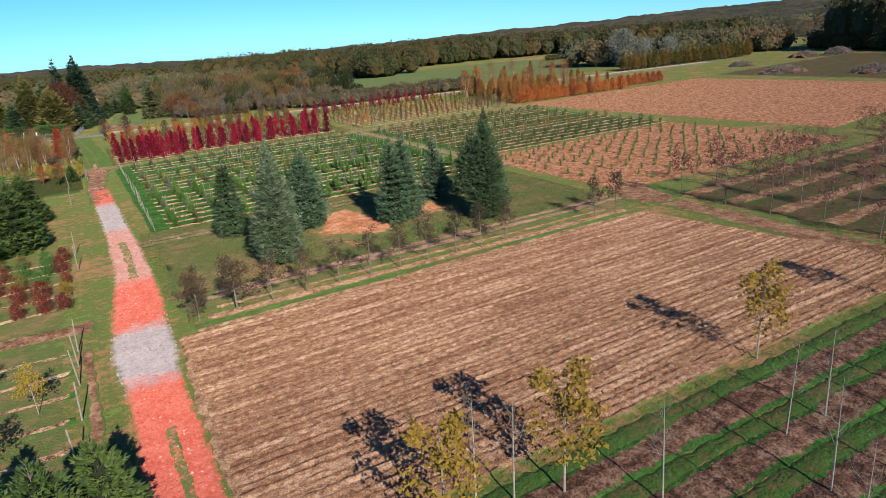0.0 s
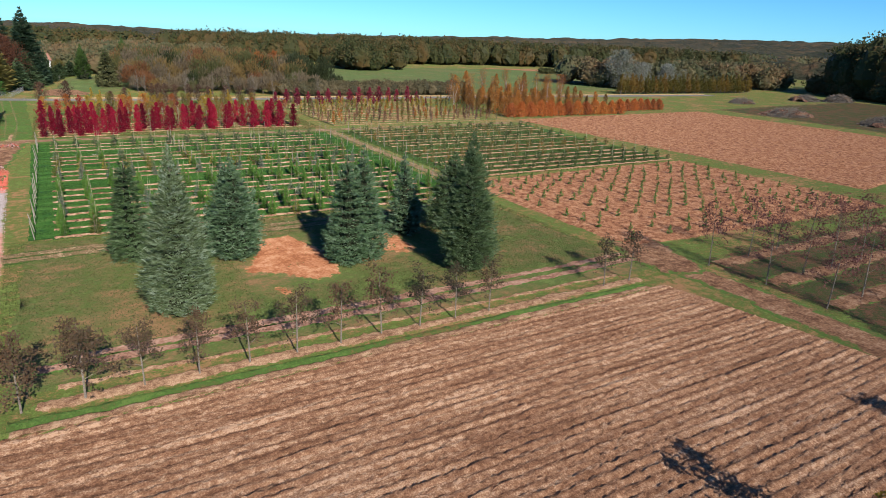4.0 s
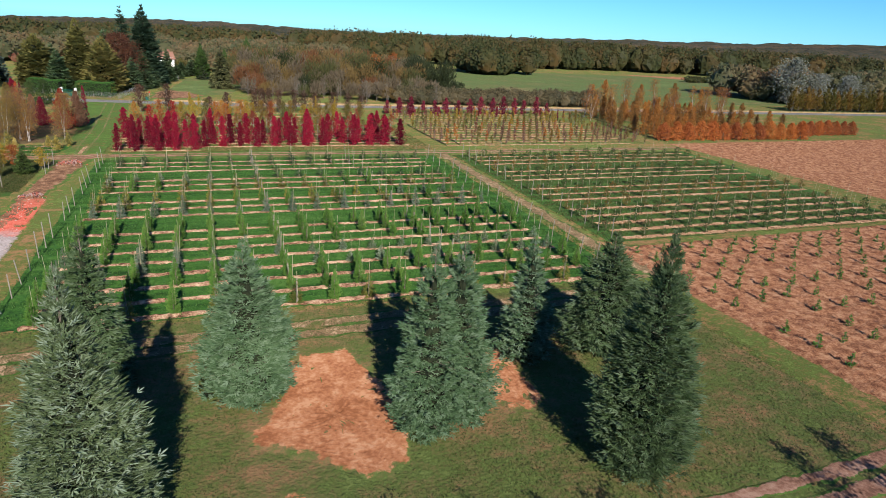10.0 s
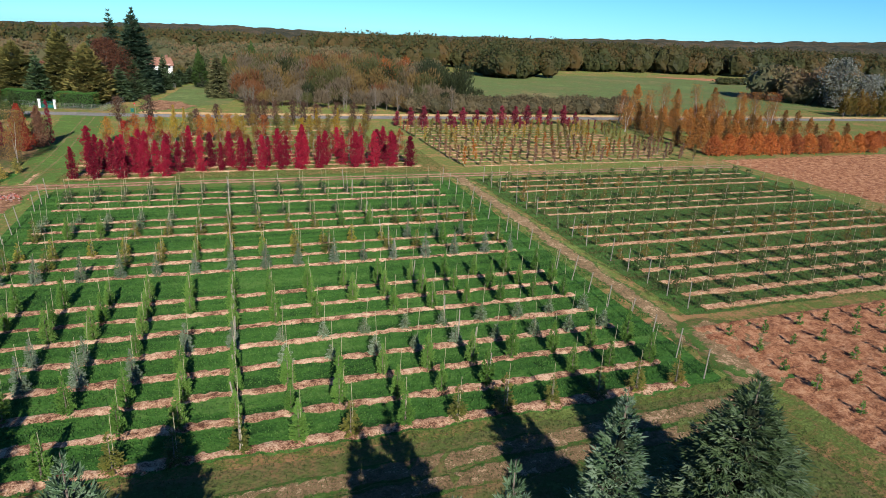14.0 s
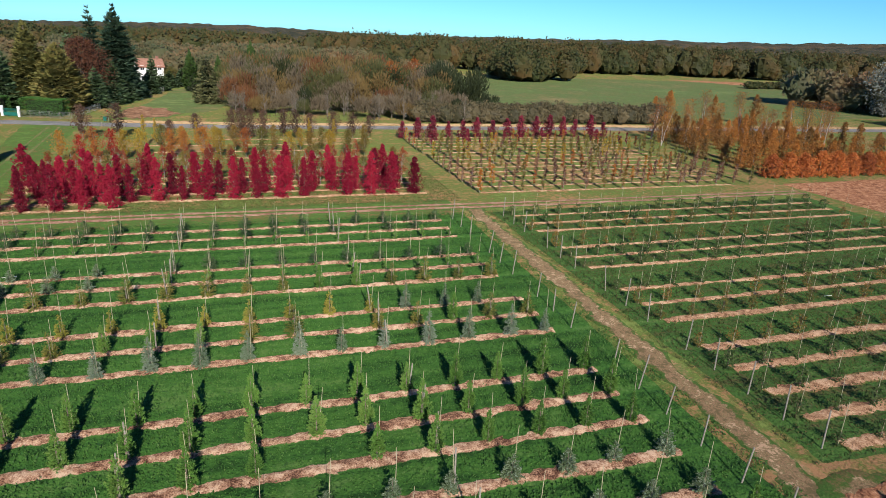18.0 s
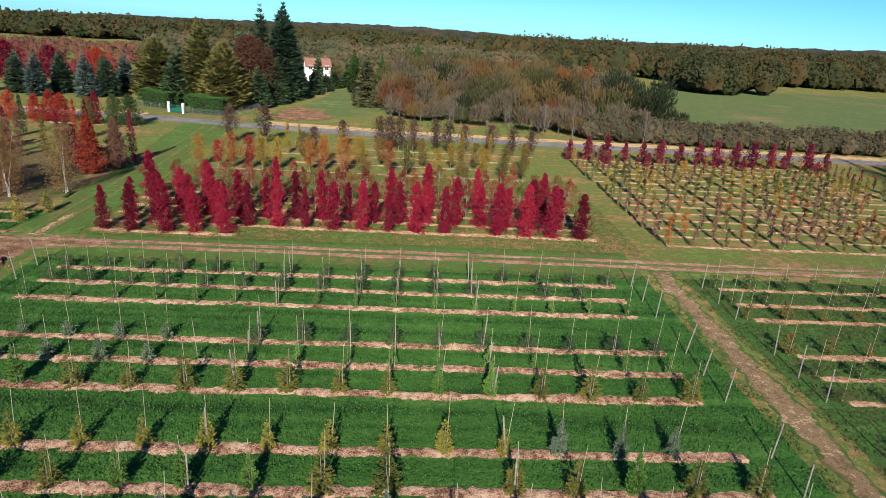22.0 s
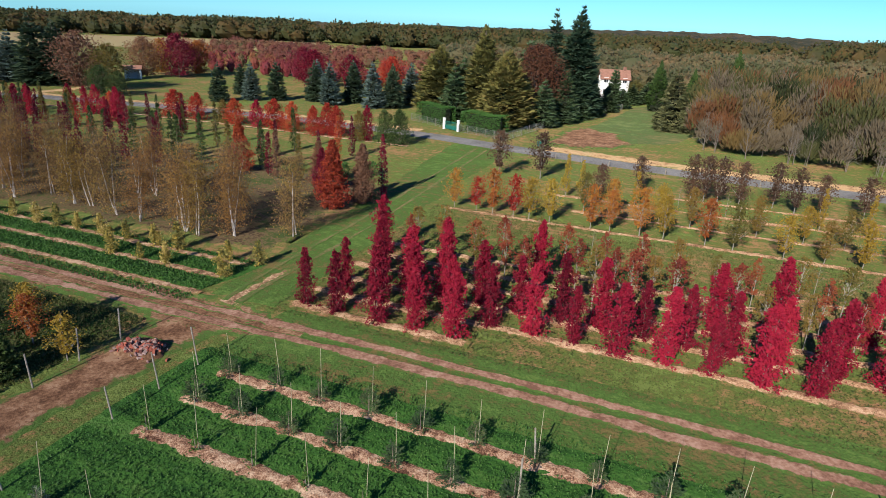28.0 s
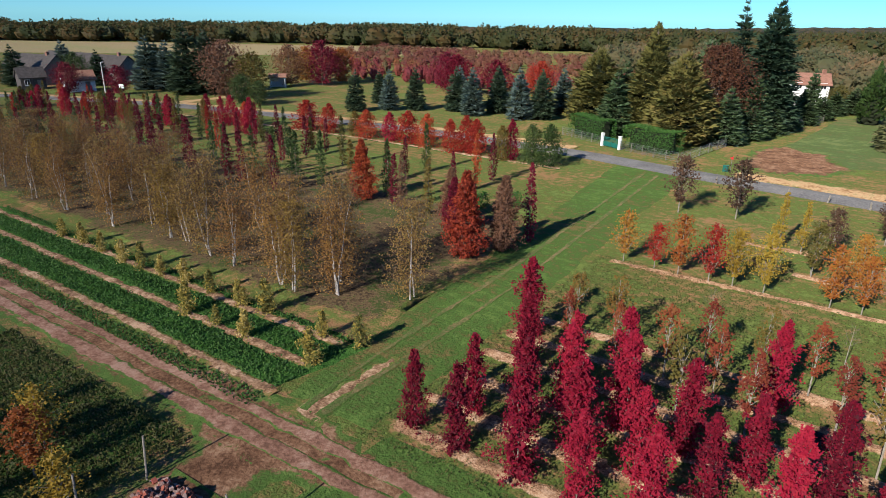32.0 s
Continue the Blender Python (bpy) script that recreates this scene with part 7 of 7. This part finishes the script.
def belt(pts, depth, gap, h, r, seed):
    """Spots in a belt that runs behind a line of points."""
    q = np.random.default_rng(seed)
    out = []
    for (xa, ya), (xb, yb) in zip(pts[:-1], pts[1:]):
        ln = math.hypot(xb - xa, yb - ya)
        n = max(1, int(ln * depth / gap ** 2))
        t, b = q.random(n), q.random(n) ** 1.3 * depth
        nx, ny = -(yb - ya) / ln, (xb - xa) / ln
        for a, o in zip(t, b):
            k = 0.75 + 0.5 * q.random()
            out.append((xa + (xb - xa) * a + nx * o, ya + (yb - ya) * a + ny * o, h * k, r * k))
    return out


# thicket of willow and birch beyond the lane
q = np.random.default_rng(900)
spots = []
while len(spots) < 300:
    x0, y0 = 26 + 54 * q.random(), 192 + 62 * q.random()
    if y0 < 206 - 0.36 * (x0 - 26) + 1.5 * q.random() or x0 > 84 - 0.25 * (y0 - 190):
        continue
    deep = min(1, (y0 - (206 - 0.36 * (x0 - 26))) / 16)
    spots.append((x0, y0, (3.0 + 7.6 * deep) * (0.75 + 0.5 * q.random()), (1.0 + 1.5 * deep) * (0.7 + 0.6 * q.random())))
DRIFTS = (("grey_thicket", "grey leafless willow thicket beyond the lane", [(0.12, 0.09, 0.056), (0.18, 0.138, 0.086), (0.24, 0.185, 0.115)]),
          ("olive_thicket", "thicket of olive-green willow beyond the lane", [(0.062, 0.07, 0.026), (0.10, 0.104, 0.036), (0.15, 0.138, 0.05)]),
          ("ochre_thicket", "thicket of birch in ochre leaf beyond the lane", [(0.14, 0.096, 0.038), (0.21, 0.138, 0.05), (0.26, 0.175, 0.064)]),
          ("rusty_thicket", "thicket of birch in rusty leaf beyond the lane", [(0.13, 0.062, 0.03), (0.19, 0.082, 0.034), (0.25, 0.105, 0.04)]),
          ("dark_thicket", "dark green bushes in a thicket beyond the lane", [(0.025, 0.034, 0.014), (0.04, 0.052, 0.02), (0.06, 0.07, 0.028)]))
drift_of = []
for x0, y0, _, _ in spots:
    edge = y0 - (206 - 0.36 * (x0 - 26))
    wave = math.sin(x0 * 0.31 + y0 * 0.17) + 0.8 * math.sin(x0 * 0.13 - y0 * 0.29 + 2.0) + q.normal(0, 0.55)
    drift_of.append(0 if edge < 9 and q.random() < 0.7 else 4 if x0 > 72 or wave < -1.5 else 1 if wave < -0.4 else 0 if wave < 0.1 else 2 if wave < 1.0 else 3)
for k, (nm, lab, cols) in enumerate(DRIFTS):
    woods(nm, [p for p, o in zip(spots, drift_of) if o == k], leaf_mat(nm + "_leaves", cols, 0.4, 0.42, patch=0.2), 190, 1.15, lab, 901 + k, twiggy=True)
GREYTREE = [bare(7.0, 0.8, 2.0, 910 + s, None, 0, 0.1, 3, 4, 0.06, M_BARK, 10, 0.9, 2) for s in range(3)]
for k in range(18):
    x0 = 27 + 2.6 * k + rng.normal(0, 0.8)
    plant(GREYTREE[k % 3], "willow", x0, 206.5 - 0.36 * (x0 - 26) + rng.normal(0, 1.4), 0.7 + 0.35 * rng.random(), None, "leafless grey-stemmed willow at the thicket's edge", "tree", "willows at the thicket")
ORANGEBIRCH = leafy(11.0, 1.0, 2.4, flame, M_ORANGE, 1500, 0.35, 40, 915, M_BIRCH, 0.35, 0.02, clumps=70)
for x0, y0, s in ((62, 212, 1.0), (58.5, 216, 0.85), (74, 238, 0.95)):
    plant(ORANGEBIRCH, "birch", x0, y0, s, None, "tall birch in rusty orange leaf above a thicket", "tree", "birches in the thicket")
spots = [(64 + 0.62 * k + q.normal(0, 0.3), 192.8 - 0.02 * k + q.normal(0, 0.7), 3.4 + 1.3 * q.random(), 1.5 + 0.5 * q.random()) for k in range(92)]
woods("hedgerow", spots, M_HEDGEDARK, 110, 0.42, "rough dark brown hedgerow along the lane", 920, "", "hedge")
for k, (x0, y0, s) in enumerate(((120, 193, 1.0), (126, 196, 1.2), (134, 190, 1.1), (144, 188, 1.2), (152, 186, 1.0))):
    plant(HORN[k % 3], "hornbeam", x0, y0, s, None, "hornbeam in brown and orange autumn leaf", "tree", "hornbeams in the block")
# meadow trees
spots = [(130 + 34 * q.random(), 306 + 22 * q.random(), 9 + 6 * q.random(), 4.5 + 2 * q.random()) for _ in range(26)]
woods("copse", spots, M_DARKWOODS, 190, 1.1, "round copse of dark green trees in a meadow", 930, "", "copse")
woods("bushes", [(236 + 3 * k + 6 * q.random(), 296 + 5 * q.random(), 2.6, 2.2) for k in range(9)], M_DARKWOODS, 60, 0.8, "low dark bushes at a field edge", 931)
# woodland edges round the horizon
woods("woodland", belt([(85, 350), (150, 365), (250, 372), (330, 345), (420, 300)], 90, 8.0, 13, 4.6, 940), M_DARKWOODS, 85, 1.25, "broadleaf woodland edge, dark green and brown", 941)
woods("woodland", belt([(420, 300), (520, 230), (600, 130)], 110, 10, 11, 5.0, 942), M_WOODS, 40, 1.8, "distant woodland turning brown", 943)
woods("woodland", belt([(296, 172), (286, 128), (266, 70), (250, 20)], 60, 5.8, 22, 6.6, 944), M_DARKWOODS, 170, 1.2, "tall dark woodland edge in shade", 945)
woods("woodland", belt([(-60, 300), (0, 312), (40, 322), (85, 345)], 70, 7.5, 7.6, 3.8, 946), M_WOODS, 85, 1.1, "mixed woodland in green and brown", 947)
woods("woodland", belt([(12, 262), (40, 285), (60, 275), (88, 262), (92, 300)], 40, 6.5, 6.2, 3.0, 948), M_WOODS, 90, 0.9, "mixed scrub woodland behind a thicket", 949)
woods("woodland", belt([(-520, 120), (-470, 205), (-420, 286), (-348, 349), (-297, 393), (-249, 400), (-196, 431), (-60, 450), (60, 455)], 110, 8.5, 9.3, 5.2, 950), M_DARKWOODS, 40, 1.9, "far dark woodland edge across farm fields", 951)
woods("woodland", belt([(208, 203), (225, 208), (250, 205), (300, 190)], 34, 6.5, 9.5, 4.0, 954), M_WOODS, 110, 1.4, "mixed autumn trees behind a hedge row", 955)
woods("undergrowth", belt([(300, 180), (284, 146), (272, 110), (258, 60), (244, 18)], 8, 2.6, 6.5, 3.0, 956), M_DARKWOODS, 60, 1.0, "dark bushes along the foot of a wood", 957)
SILVERLEAF = leaf_mat("silver_leaves", [(0.08, 0.09, 0.06), (0.14, 0.15, 0.11), (0.23, 0.235, 0.19), (0.32, 0.325, 0.28)], 0.3, 0.2)
POPLAR = leafy(16, 1.5, 5.0, ball, SILVERLEAF, 2600, 0.7, 40, 960, M_PALEBARK, 0.5, 0.04, clumps=90)
for x0, y0, s in ((206, 205, 0.92), (213, 200, 0.65), (236, 207, 0.62), (242, 205, 0.5)):
    plant(POPLAR, "white_poplar", x0, y0, s, None, "pale silver-leaved poplar above a hedge row", "tree", "silver poplars")
HEDGETREE = [conifer(6.6, 1.7, M_OLIVE, 110, 10, (0.8, 0.3), 0.4, 0.6, 0.0, 0, 965 + s, 0.02) for s in range(2)]
for k in range(30):
    plant(HEDGETREE[k % 2], "hedge_tree", 188 + 2.5 * k, 186.5 - 0.08 * k + rng.normal(0, 0.3), 0.9 + 0.2 * rng.random(), None, "upright olive-brown tree in a hedge row", "tree", "trees of the hedge row")


# far canopy that carries the woods to the horizon
def canopy():
    q = np.random.default_rng(970)
    az = np.radians(np.arange(-88, 100, 0.45))
    rr = 420 * 1.055 ** np.arange(0, 42)
    A, Rr = np.meshgrid(az, rr)
    X, Y = 30 + np.sin(A) * Rr, 100 + np.cos(A) * Rr
    deg = np.degrees(A)
    rise = np.interp(deg, [-88, -68, -57, -48, -36, -25, -14, -5, 0, 4, 8, 13, 17, 22, 27, 32, 36, 45, 50, 57, 100], [-0.7, -0.9, -1.0, -1.1, -1.05, -0.9, -0.7, -0.45, -0.4, -0.47, -0.6, -0.64, -0.55, -0.45, -0.34, -0.2, -0.05, 0.17, 0.38, 0.6, 0.8])
    crest = 18.5 + 2200 * np.tan(np.radians(rise))
    t = np.clip((Rr - 420) / (2200 - 420), 0, 1)
    Z = 8.0 * (1 - t) + crest * t + (q.random(X.shape) - 0.5) * (3 + Rr * 0.0012) + 3 * np.sin(X / 37) * np.sin(Y / 51)
    low = ((deg < -8) & (Rr < 520)) | ((deg > -8) & (deg < 12) & (Rr < 470))
    Z = np.where(low, gz(X, Y) - 3.0, Z)
    Z = np.where(Rr > 2300, crest - (Rr - 2300) * 0.05, Z)
    Z[0] = gz(X[0], Y[0]) - 3.0
    v = np.stack([X, Y, Z], -1)
    m = len(az)
    i = (np.arange(len(rr) - 1)[:, None] * m + np.arange(m - 1)[None]).reshape(-1)
    return mesh_of("distant_woods", v, np.stack([i, i + 1, i + m + 1, i + m], 1), ground_mat("distant_canopy", [(0.02, 0.024, 0.015), (0.034, 0.034, 0.02), (0.056, 0.045, 0.026), (0.09, 0.058, 0.032)], 0.12, 0.006, 3.0, 0.15))


tagged(new("distant_woods", canopy()), "wooded plain and low hills reaching the horizon", "woodland", kind="stuff")

# ---- beyond the lane, west: blue spruces and far nursery rows ----
M_FARBLUE = leaf_mat("powder_blue_needles", [(0.05, 0.08, 0.055), (0.09, 0.13, 0.10), (0.14, 0.19, 0.16), (0.21, 0.27, 0.25)], 0.3, 0.2)
M_FARGREEN = leaf_mat("deep_green_needles", [(0.03, 0.05, 0.026), (0.05, 0.08, 0.04), (0.08, 0.115, 0.06)], 0.3, 0.2)
BIGBLUE = [fronded(7.6, 2.0, M_FARBLUE if s % 2 else M_FARGREEN, steeple, 330, 8, (0.62, 0.17), 0.05, 0.2, 12, 980 + s, 0.02, 0.5, 0.06) for s in range(4)]
for k, (x0, y0, s) in enumerate(((-62.3, 203.2, 1.15), (-58.5, 208.5, 1.15), (-54.8, 211.7, 1.2), (-51.5, 222, 1.2), (-48.2, 215.4, 1.25), (-42.6, 212.5, 1.3), (-40.9, 218.7, 1.3), (-33.7, 213.9, 1.35), (-30.6, 216.5, 1.3), (-30.2, 224.0, 1.3), (-66.5, 215, 1.0), (-46, 228, 1.15), (-37, 229, 1.15))):
    plant(BIGBLUE[k % 4], "spruce", x0, y0, s * 0.87, None, "blue-grey spruce on a lawn beyond the lane" if k % 2 else "dark green spruce on a lawn beyond the lane", "tree", "spruces beyond the lane")
woods("nursery_rows", [(-122 + 2.7 * k - 6 * j + q.normal(0, 0.4), 252 + 6.5 * j + q.normal(0, 0.5), 3.0 + 2.0 * q.random(), 0.9 + 0.4 * q.random()) for j in range(5) for k in range(34) if q.random() < 0.5], leaf_mat("far_red_leaves", [(0.10, 0.025, 0.025), (0.21, 0.035, 0.045), (0.26, 0.055, 0.052), (0.28, 0.12, 0.05), (0.13, 0.11, 0.045)], 0.6, 0.3, patch=0.08), 36, 0.5, "rows of red nursery trees beyond the lane", 985)
woods("nursery_rows", [(-172 + 3.4 * k - 4 * j + q.normal(0, 0.6), 298 + 10 * j + q.normal(0, 1.0), 2.3 + 1.5 * q.random(), 1.3 + 0.4 * q.random()) for j in range(9) for k in range(46) if q.random() < 0.65], leaf_mat("far_mixed_leaves", [(0.10, 0.05, 0.035), (0.19, 0.06, 0.045), (0.22, 0.10, 0.055), (0.17, 0.11, 0.055), (0.10, 0.10, 0.04)], 0.75, 0.3, patch=0.03), 20, 0.7, "far rows of brown and orange nursery trees", 986)
FAR = {m.name: leafy(9.0, 0.8, 3.6, ball, m, 3200, 0.32, 30, 990, M_BARK, 0.5, 0.03, clumps=100, core=0.75, fluff=0.22) for m in (M_BROWNLEAF, M_OLIVE, M_GREENCOL, M_MAROON, M_ORANGE, M_RED, M_REDORANGE)}
HUE.update({"orange_leaves": "orange"})
for x0, y0, m, s in ((-2, 266, M_GREENCOL, 0.7), (10.5, 264, M_OLIVE, 0.55), (-146, 194, M_GREENCOL, 0.8), (-160, 182, M_OLIVE, 0.6), (-128, 183, M_MAROON, 0.7), (-85, 195.4, M_GREENCOL, 0.62), (-82, 197, M_GREENCOL, 0.5), (-96, 200, M_BROWNLEAF, 1.25), (-91, 203, M_OLIVE, 1.0), (-110, 236, M_ORANGE, 0.95), (-101, 240, M_ORANGE, 0.95), (-105, 226, M_BROWNLEAF, 1.05), (-100, 232, M_MAROON, 1.15), (-118, 189, M_MAROON, 0.65), (-62, 236, M_RED, 0.95), (-70, 244, M_MAROON, 0.95), (-54, 240, M_RED, 0.85), (-45, 244, M_REDORANGE, 0.85)):
    plant(FAR[m.name], "tree", x0, y0, s, None, "spreading tree in " + HUE[m.name] + " leaf near houses", "tree", "trees near the houses")
for x0, y0, s, k in ((-108.5, 199.8, 1.95, 0), (-105.5, 202.5, 1.8, 2), (-122.5, 199, 1.6, 1), (-119, 201.5, 1.45, 3), (-152, 183, 1.25, 0), (-125, 216, 1.3, 1), (-168, 181, 1.3, 2), (-139, 196, 1.1, 0), (-164, 200, 1.3, 1), (-135, 209, 1.3, 2)):
    plant(BIGBLUE[k], "spruce", x0, y0, s, None, "large dark conifer beside farm roofs", "tree", "conifers near the houses", 1.25)

# ---- rubble piles and brushwood ----
RUBBLE_MATS = [plain_mat("brick_" + nm, a, b, 4.0, 0.9) for nm, a, b in (("red", (0.22, 0.045, 0.032), (0.32, 0.095, 0.07)), ("pale", (0.27, 0.17, 0.145), (0.38, 0.27, 0.235)), ("dark", (0.08, 0.03, 0.026), (0.15, 0.06, 0.05)), ("orange", (0.30, 0.075, 0.045), (0.40, 0.13, 0.085)), ("mortared", (0.22, 0.10, 0.085), (0.32, 0.2, 0.175)))]
BRICKS = []
for s in range(5):
    bm = bmesh.new()
    vs = box_bm(bm, -0.11, -0.055, -0.035, 0.11 if s % 2 else 0.03, 0.055, 0.035)
    BRICKS.append(bm_mesh("brick", bm, RUBBLE_MATS[s]))


def rubble(x0, y0, rx, ry, h, n, label):
    ob = thing("rubble_pile", x0, y0, label=label, category="rubble")
    m = 26
    gxy = np.linspace(-1.3, 1.3, m)
    humps = [(rng.normal(0, 0.4), rng.normal(0, 0.35), 0.35 + 0.3 * rng.random(), 0.55 + 0.45 * rng.random()) for _ in range(7)]

    def rise(a, b):
        return h * np.max([k * (1 - ((a - u) ** 2 + (b - v) ** 2) / w ** 2) for u, v, w, k in humps], 0)

    hp = part("heap", grid_mesh("heap", gxy, gxy, lambda a, b: np.maximum(rise(a, b) + 0.05 * rng.random(a.shape) - 0.02, -0.12), M_TRACK, False), ob)
    hp.scale = (rx, ry, 1)
    for _ in range(n):
        u, v, w, k = humps[int(rng.integers(0, 7))]
        a, r = rng.random() * 6.28, w * abs(rng.normal(0, 0.62))
        x, y = u + r * math.cos(a), v + r * math.sin(a)
        p = part("brick", BRICKS[int(rng.integers(0, 5))], ob)
        p.matrix_basis = Matrix.LocRotScale((rx * x, ry * y, max(0.02, float(rise(x, y))) + 0.03), Euler(rng.normal(0, 0.7, 3) + [0, 0, rng.random() * 6.28]), Vector((1, 1, 1)) * (0.7 + 0.9 * rng.random()))


rubble(1.5, 123.5, 1.35, 0.95, 0.5, 295, "low heap of broken red bricks on the track")
rubble(0.7, 107.6, 1.2, 0.8, 0.42, 150, "low heap of broken red bricks on the track")


def brush(x0, y0, rx, ry, h, n, seed, label):
    q = np.random.default_rng(seed)
    ob = thing("brush_heap", x0, y0, label=label, category="brushwood")
    gxy = np.linspace(-1.1, 1.1, 18)
    humps = [(q.normal(0, 0.45), q.normal(0, 0.4), 0.3 + 0.35 * q.random(), 0.3 + 0.4 * q.random()) for _ in range(8)]
    me = grid_mesh("mound", gxy, gxy, lambda a, b: np.maximum(h * np.max([k * (1 - ((a - u) ** 2 + (b - v) ** 2) / w ** 2) for u, v, w, k in humps], 0) + 0.5 * q.random(a.shape) - 0.2, -0.3), M_DARKSOIL, False)
    part("mound", me, ob).scale = (rx, ry, 1)
    a, r = q.random(n) * 6.28, np.sqrt(q.random(n))
    p = np.stack([rx * r * np.cos(a), ry * r * np.sin(a), h * 0.62 * (1 - r * r) * (0.4 + 0.8 * q.random(n))], 1)
    d = unit(q.normal(size=(n, 3)) * [1, 1, 0.45]) * (0.6 + 2.4 * q.random(n))[:, None]
    v, f = tubes(np.concatenate([p - d / 2, p + d / 2, np.full((n, 1), 0.09), np.full((n, 1), 0.04)], 1), 4)
    part("brushwood", mesh_of("brushwood", v, f, M_BARK), ob)


for k, (x0, y0, rx, ry, h) in enumerate(((189, 122, 8, 5, 3.0), (196, 99, 7, 5, 3.2), (211, 152, 4, 3, 2.0), (252, 154, 6, 4, 3.0), (264, 148, 7, 4, 4.0), (259, 121, 9, 5, 4.0))):
    brush(x0, y0, rx, ry, h, 1000, 1000 + k, "heap of soil and dead branches on rough ground")

# ---- small trees west of the crossing ----
for x0, y0, m, s in ((-4.2, 121.6, M_ORANGE, 0.72), (-5.6, 122.6, M_YELLOW, 0.7), (-1.3, 121.3, M_YELLOW, 0.62), (-6.8, 120.4, M_ORANGE, 0.75), (-4.6, 117.0, M_OLIVE, 0.7), (-9.2, 120.6, M_OLIVE, 0.75)):
    plant(LOLLY[m.name][int(-x0) % 2], "small_tree", x0, y0, s, None, "small bushy tree with " + TINT[m.name] + " leaves beside the track", "tree", "small trees west of the crossing", 1.25)
plant(BUSHFIR[1], "fir", -2.6, 118.6, 0.5, None, "small dense dark fir beside the track", "tree", "firs by the track", 0.8)
for x0, y0 in ((-0.5, 118.8), (-0.7, 121.5), (-0.6, 124.0)):
    ob = new("post", POST)
    ob.matrix_basis = pose(x0, y0, float(gz(x0, y0)), 2, 3, 30 * y0) @ Matrix.Diagonal((1, 1, 0.8, 1))
    tagged(ob, "weathered wooden post beside the track", "post", "posts by the track")

# ---- tufts of grass between the rows ----
M_TUFT = leaf_mat("grass_blades", [(0.0297, 0.081, 0.0162), (0.0432, 0.115, 0.0216), (0.0607, 0.146, 0.027), (0.0945, 0.182, 0.0405)], 0.0, 0.3)
M_TUFTDRY = leaf_mat("dry_grass_blades", [(0.055, 0.072, 0.022), (0.08, 0.098, 0.027), (0.11, 0.12, 0.036), (0.17, 0.135, 0.058)], 0.0, 0.45)


def tufts(name, n, x0, x1, y0, y1, tall, mat, seed, label, rows=(), gap=0.5):
    q = np.random.default_rng(seed)
    x, y = x0 + (x1 - x0) * q.random(n), y0 + (y1 - y0) * q.random(n)
    if len(rows):
        near = np.min(np.abs(y[:, None] - np.asarray(rows)[None] + 0.1), 1)
        keep = near > gap + 0.12 * q.normal(size=n)
        x, y = x[keep], y[keep]
    bare_spot = ((np.abs(x - 22.8) < 4.2) & (np.abs(y - 62.0) < 6.4)) | ((np.abs(x - 32.4) < 2.2) & (np.abs(y - 63.0) < 4.2))
    x, y = x[~bare_spot], y[~bare_spot]
    n = len(x)
    p = np.stack([x, y, gz(x, y) + 0.02], 1)
    d = np.stack([q.normal(0, 0.55, n), q.normal(0, 0.55, n), np.ones(n)], 1)
    v, f = wedges(p, d, tall * (0.6 + 0.8 * q.random(n)), tall * 0.55, None, 0.12)
    tagged(new(name, mesh_of(name, v, f, mat)), label, "grass", kind="stuff")


tufts("grass", 130000, 4.4, 50.6, 74.8, 126.2, 0.125, M_TUFT, 1100, "lush green grass tufts between conifer rows", ROWS_A, 0.46)
tufts("grass", 26000, -44, -1.4, 129.4, 137.0, 0.17, M_TUFT, 1101, "lush green grass tufts between shrub rows", (130.9, 133.6, 136.1), 0.42)
tufts("grass", 60000, 52.8, 94, 83, 126, 0.13, M_TUFTDRY, 1102, "green grass tufts between staked shrubs", ROWS_B, 0.4)
tufts("grass", 30000, -18, -1.4, 110, 126.5, 0.17, M_TUFTDRY, 1103, "rough grass tufts beside the track")
tufts("grass", 60000, 4, 52, 130.8, 158, 0.10, M_TUFTDRY, 1104, "short rough grass tufts round the crimson block")
tufts("grass", 60000, 3, 50, 51.6, 75, 0.09, M_TUFTDRY, 1105, "short rough grass tufts under tall conifers")

# ---- small things ----
VERGEPOST = box("verge_post", -0.06, -0.06, -0.2, 0.06, 0.06, 0.75, M_POST, 0.01)
for k in range(16):
    x0 = 2.0 + 3.6 * k
    y0 = float(np.interp(x0, [p[0] for p in ROAD[::-1]], [p[1] for p in ROAD[::-1]])) - 2.3
    ob = new("verge_post", VERGEPOST)
    ob.matrix_basis = pose(x0, y0, float(gz(x0, y0)), rng.normal(0, 3), rng.normal(0, 3), rng.random() * 90)
    tagged(ob, "short wooden marker post on the verge of the lane", "post", "verge posts along the lane")
PIPE = mesh_of("pipe", *tubes([(-0.45, 0, 0.03, 0.45, 0.03, 0.03, 0.022, 0.022)], 8), M_RENDERED)
for x0, y0, t in ((11.8, 114.6, 8), (71.2, 99.3, -4)):
    ob = new("pipe", PIPE)
    ob.matrix_basis = pose(x0, y0, float(gz(x0, y0)) + 0.04, 0, 0, t)
    tagged(ob, "short white plastic pipe lying in the grass", "pipe", "loose pipes")
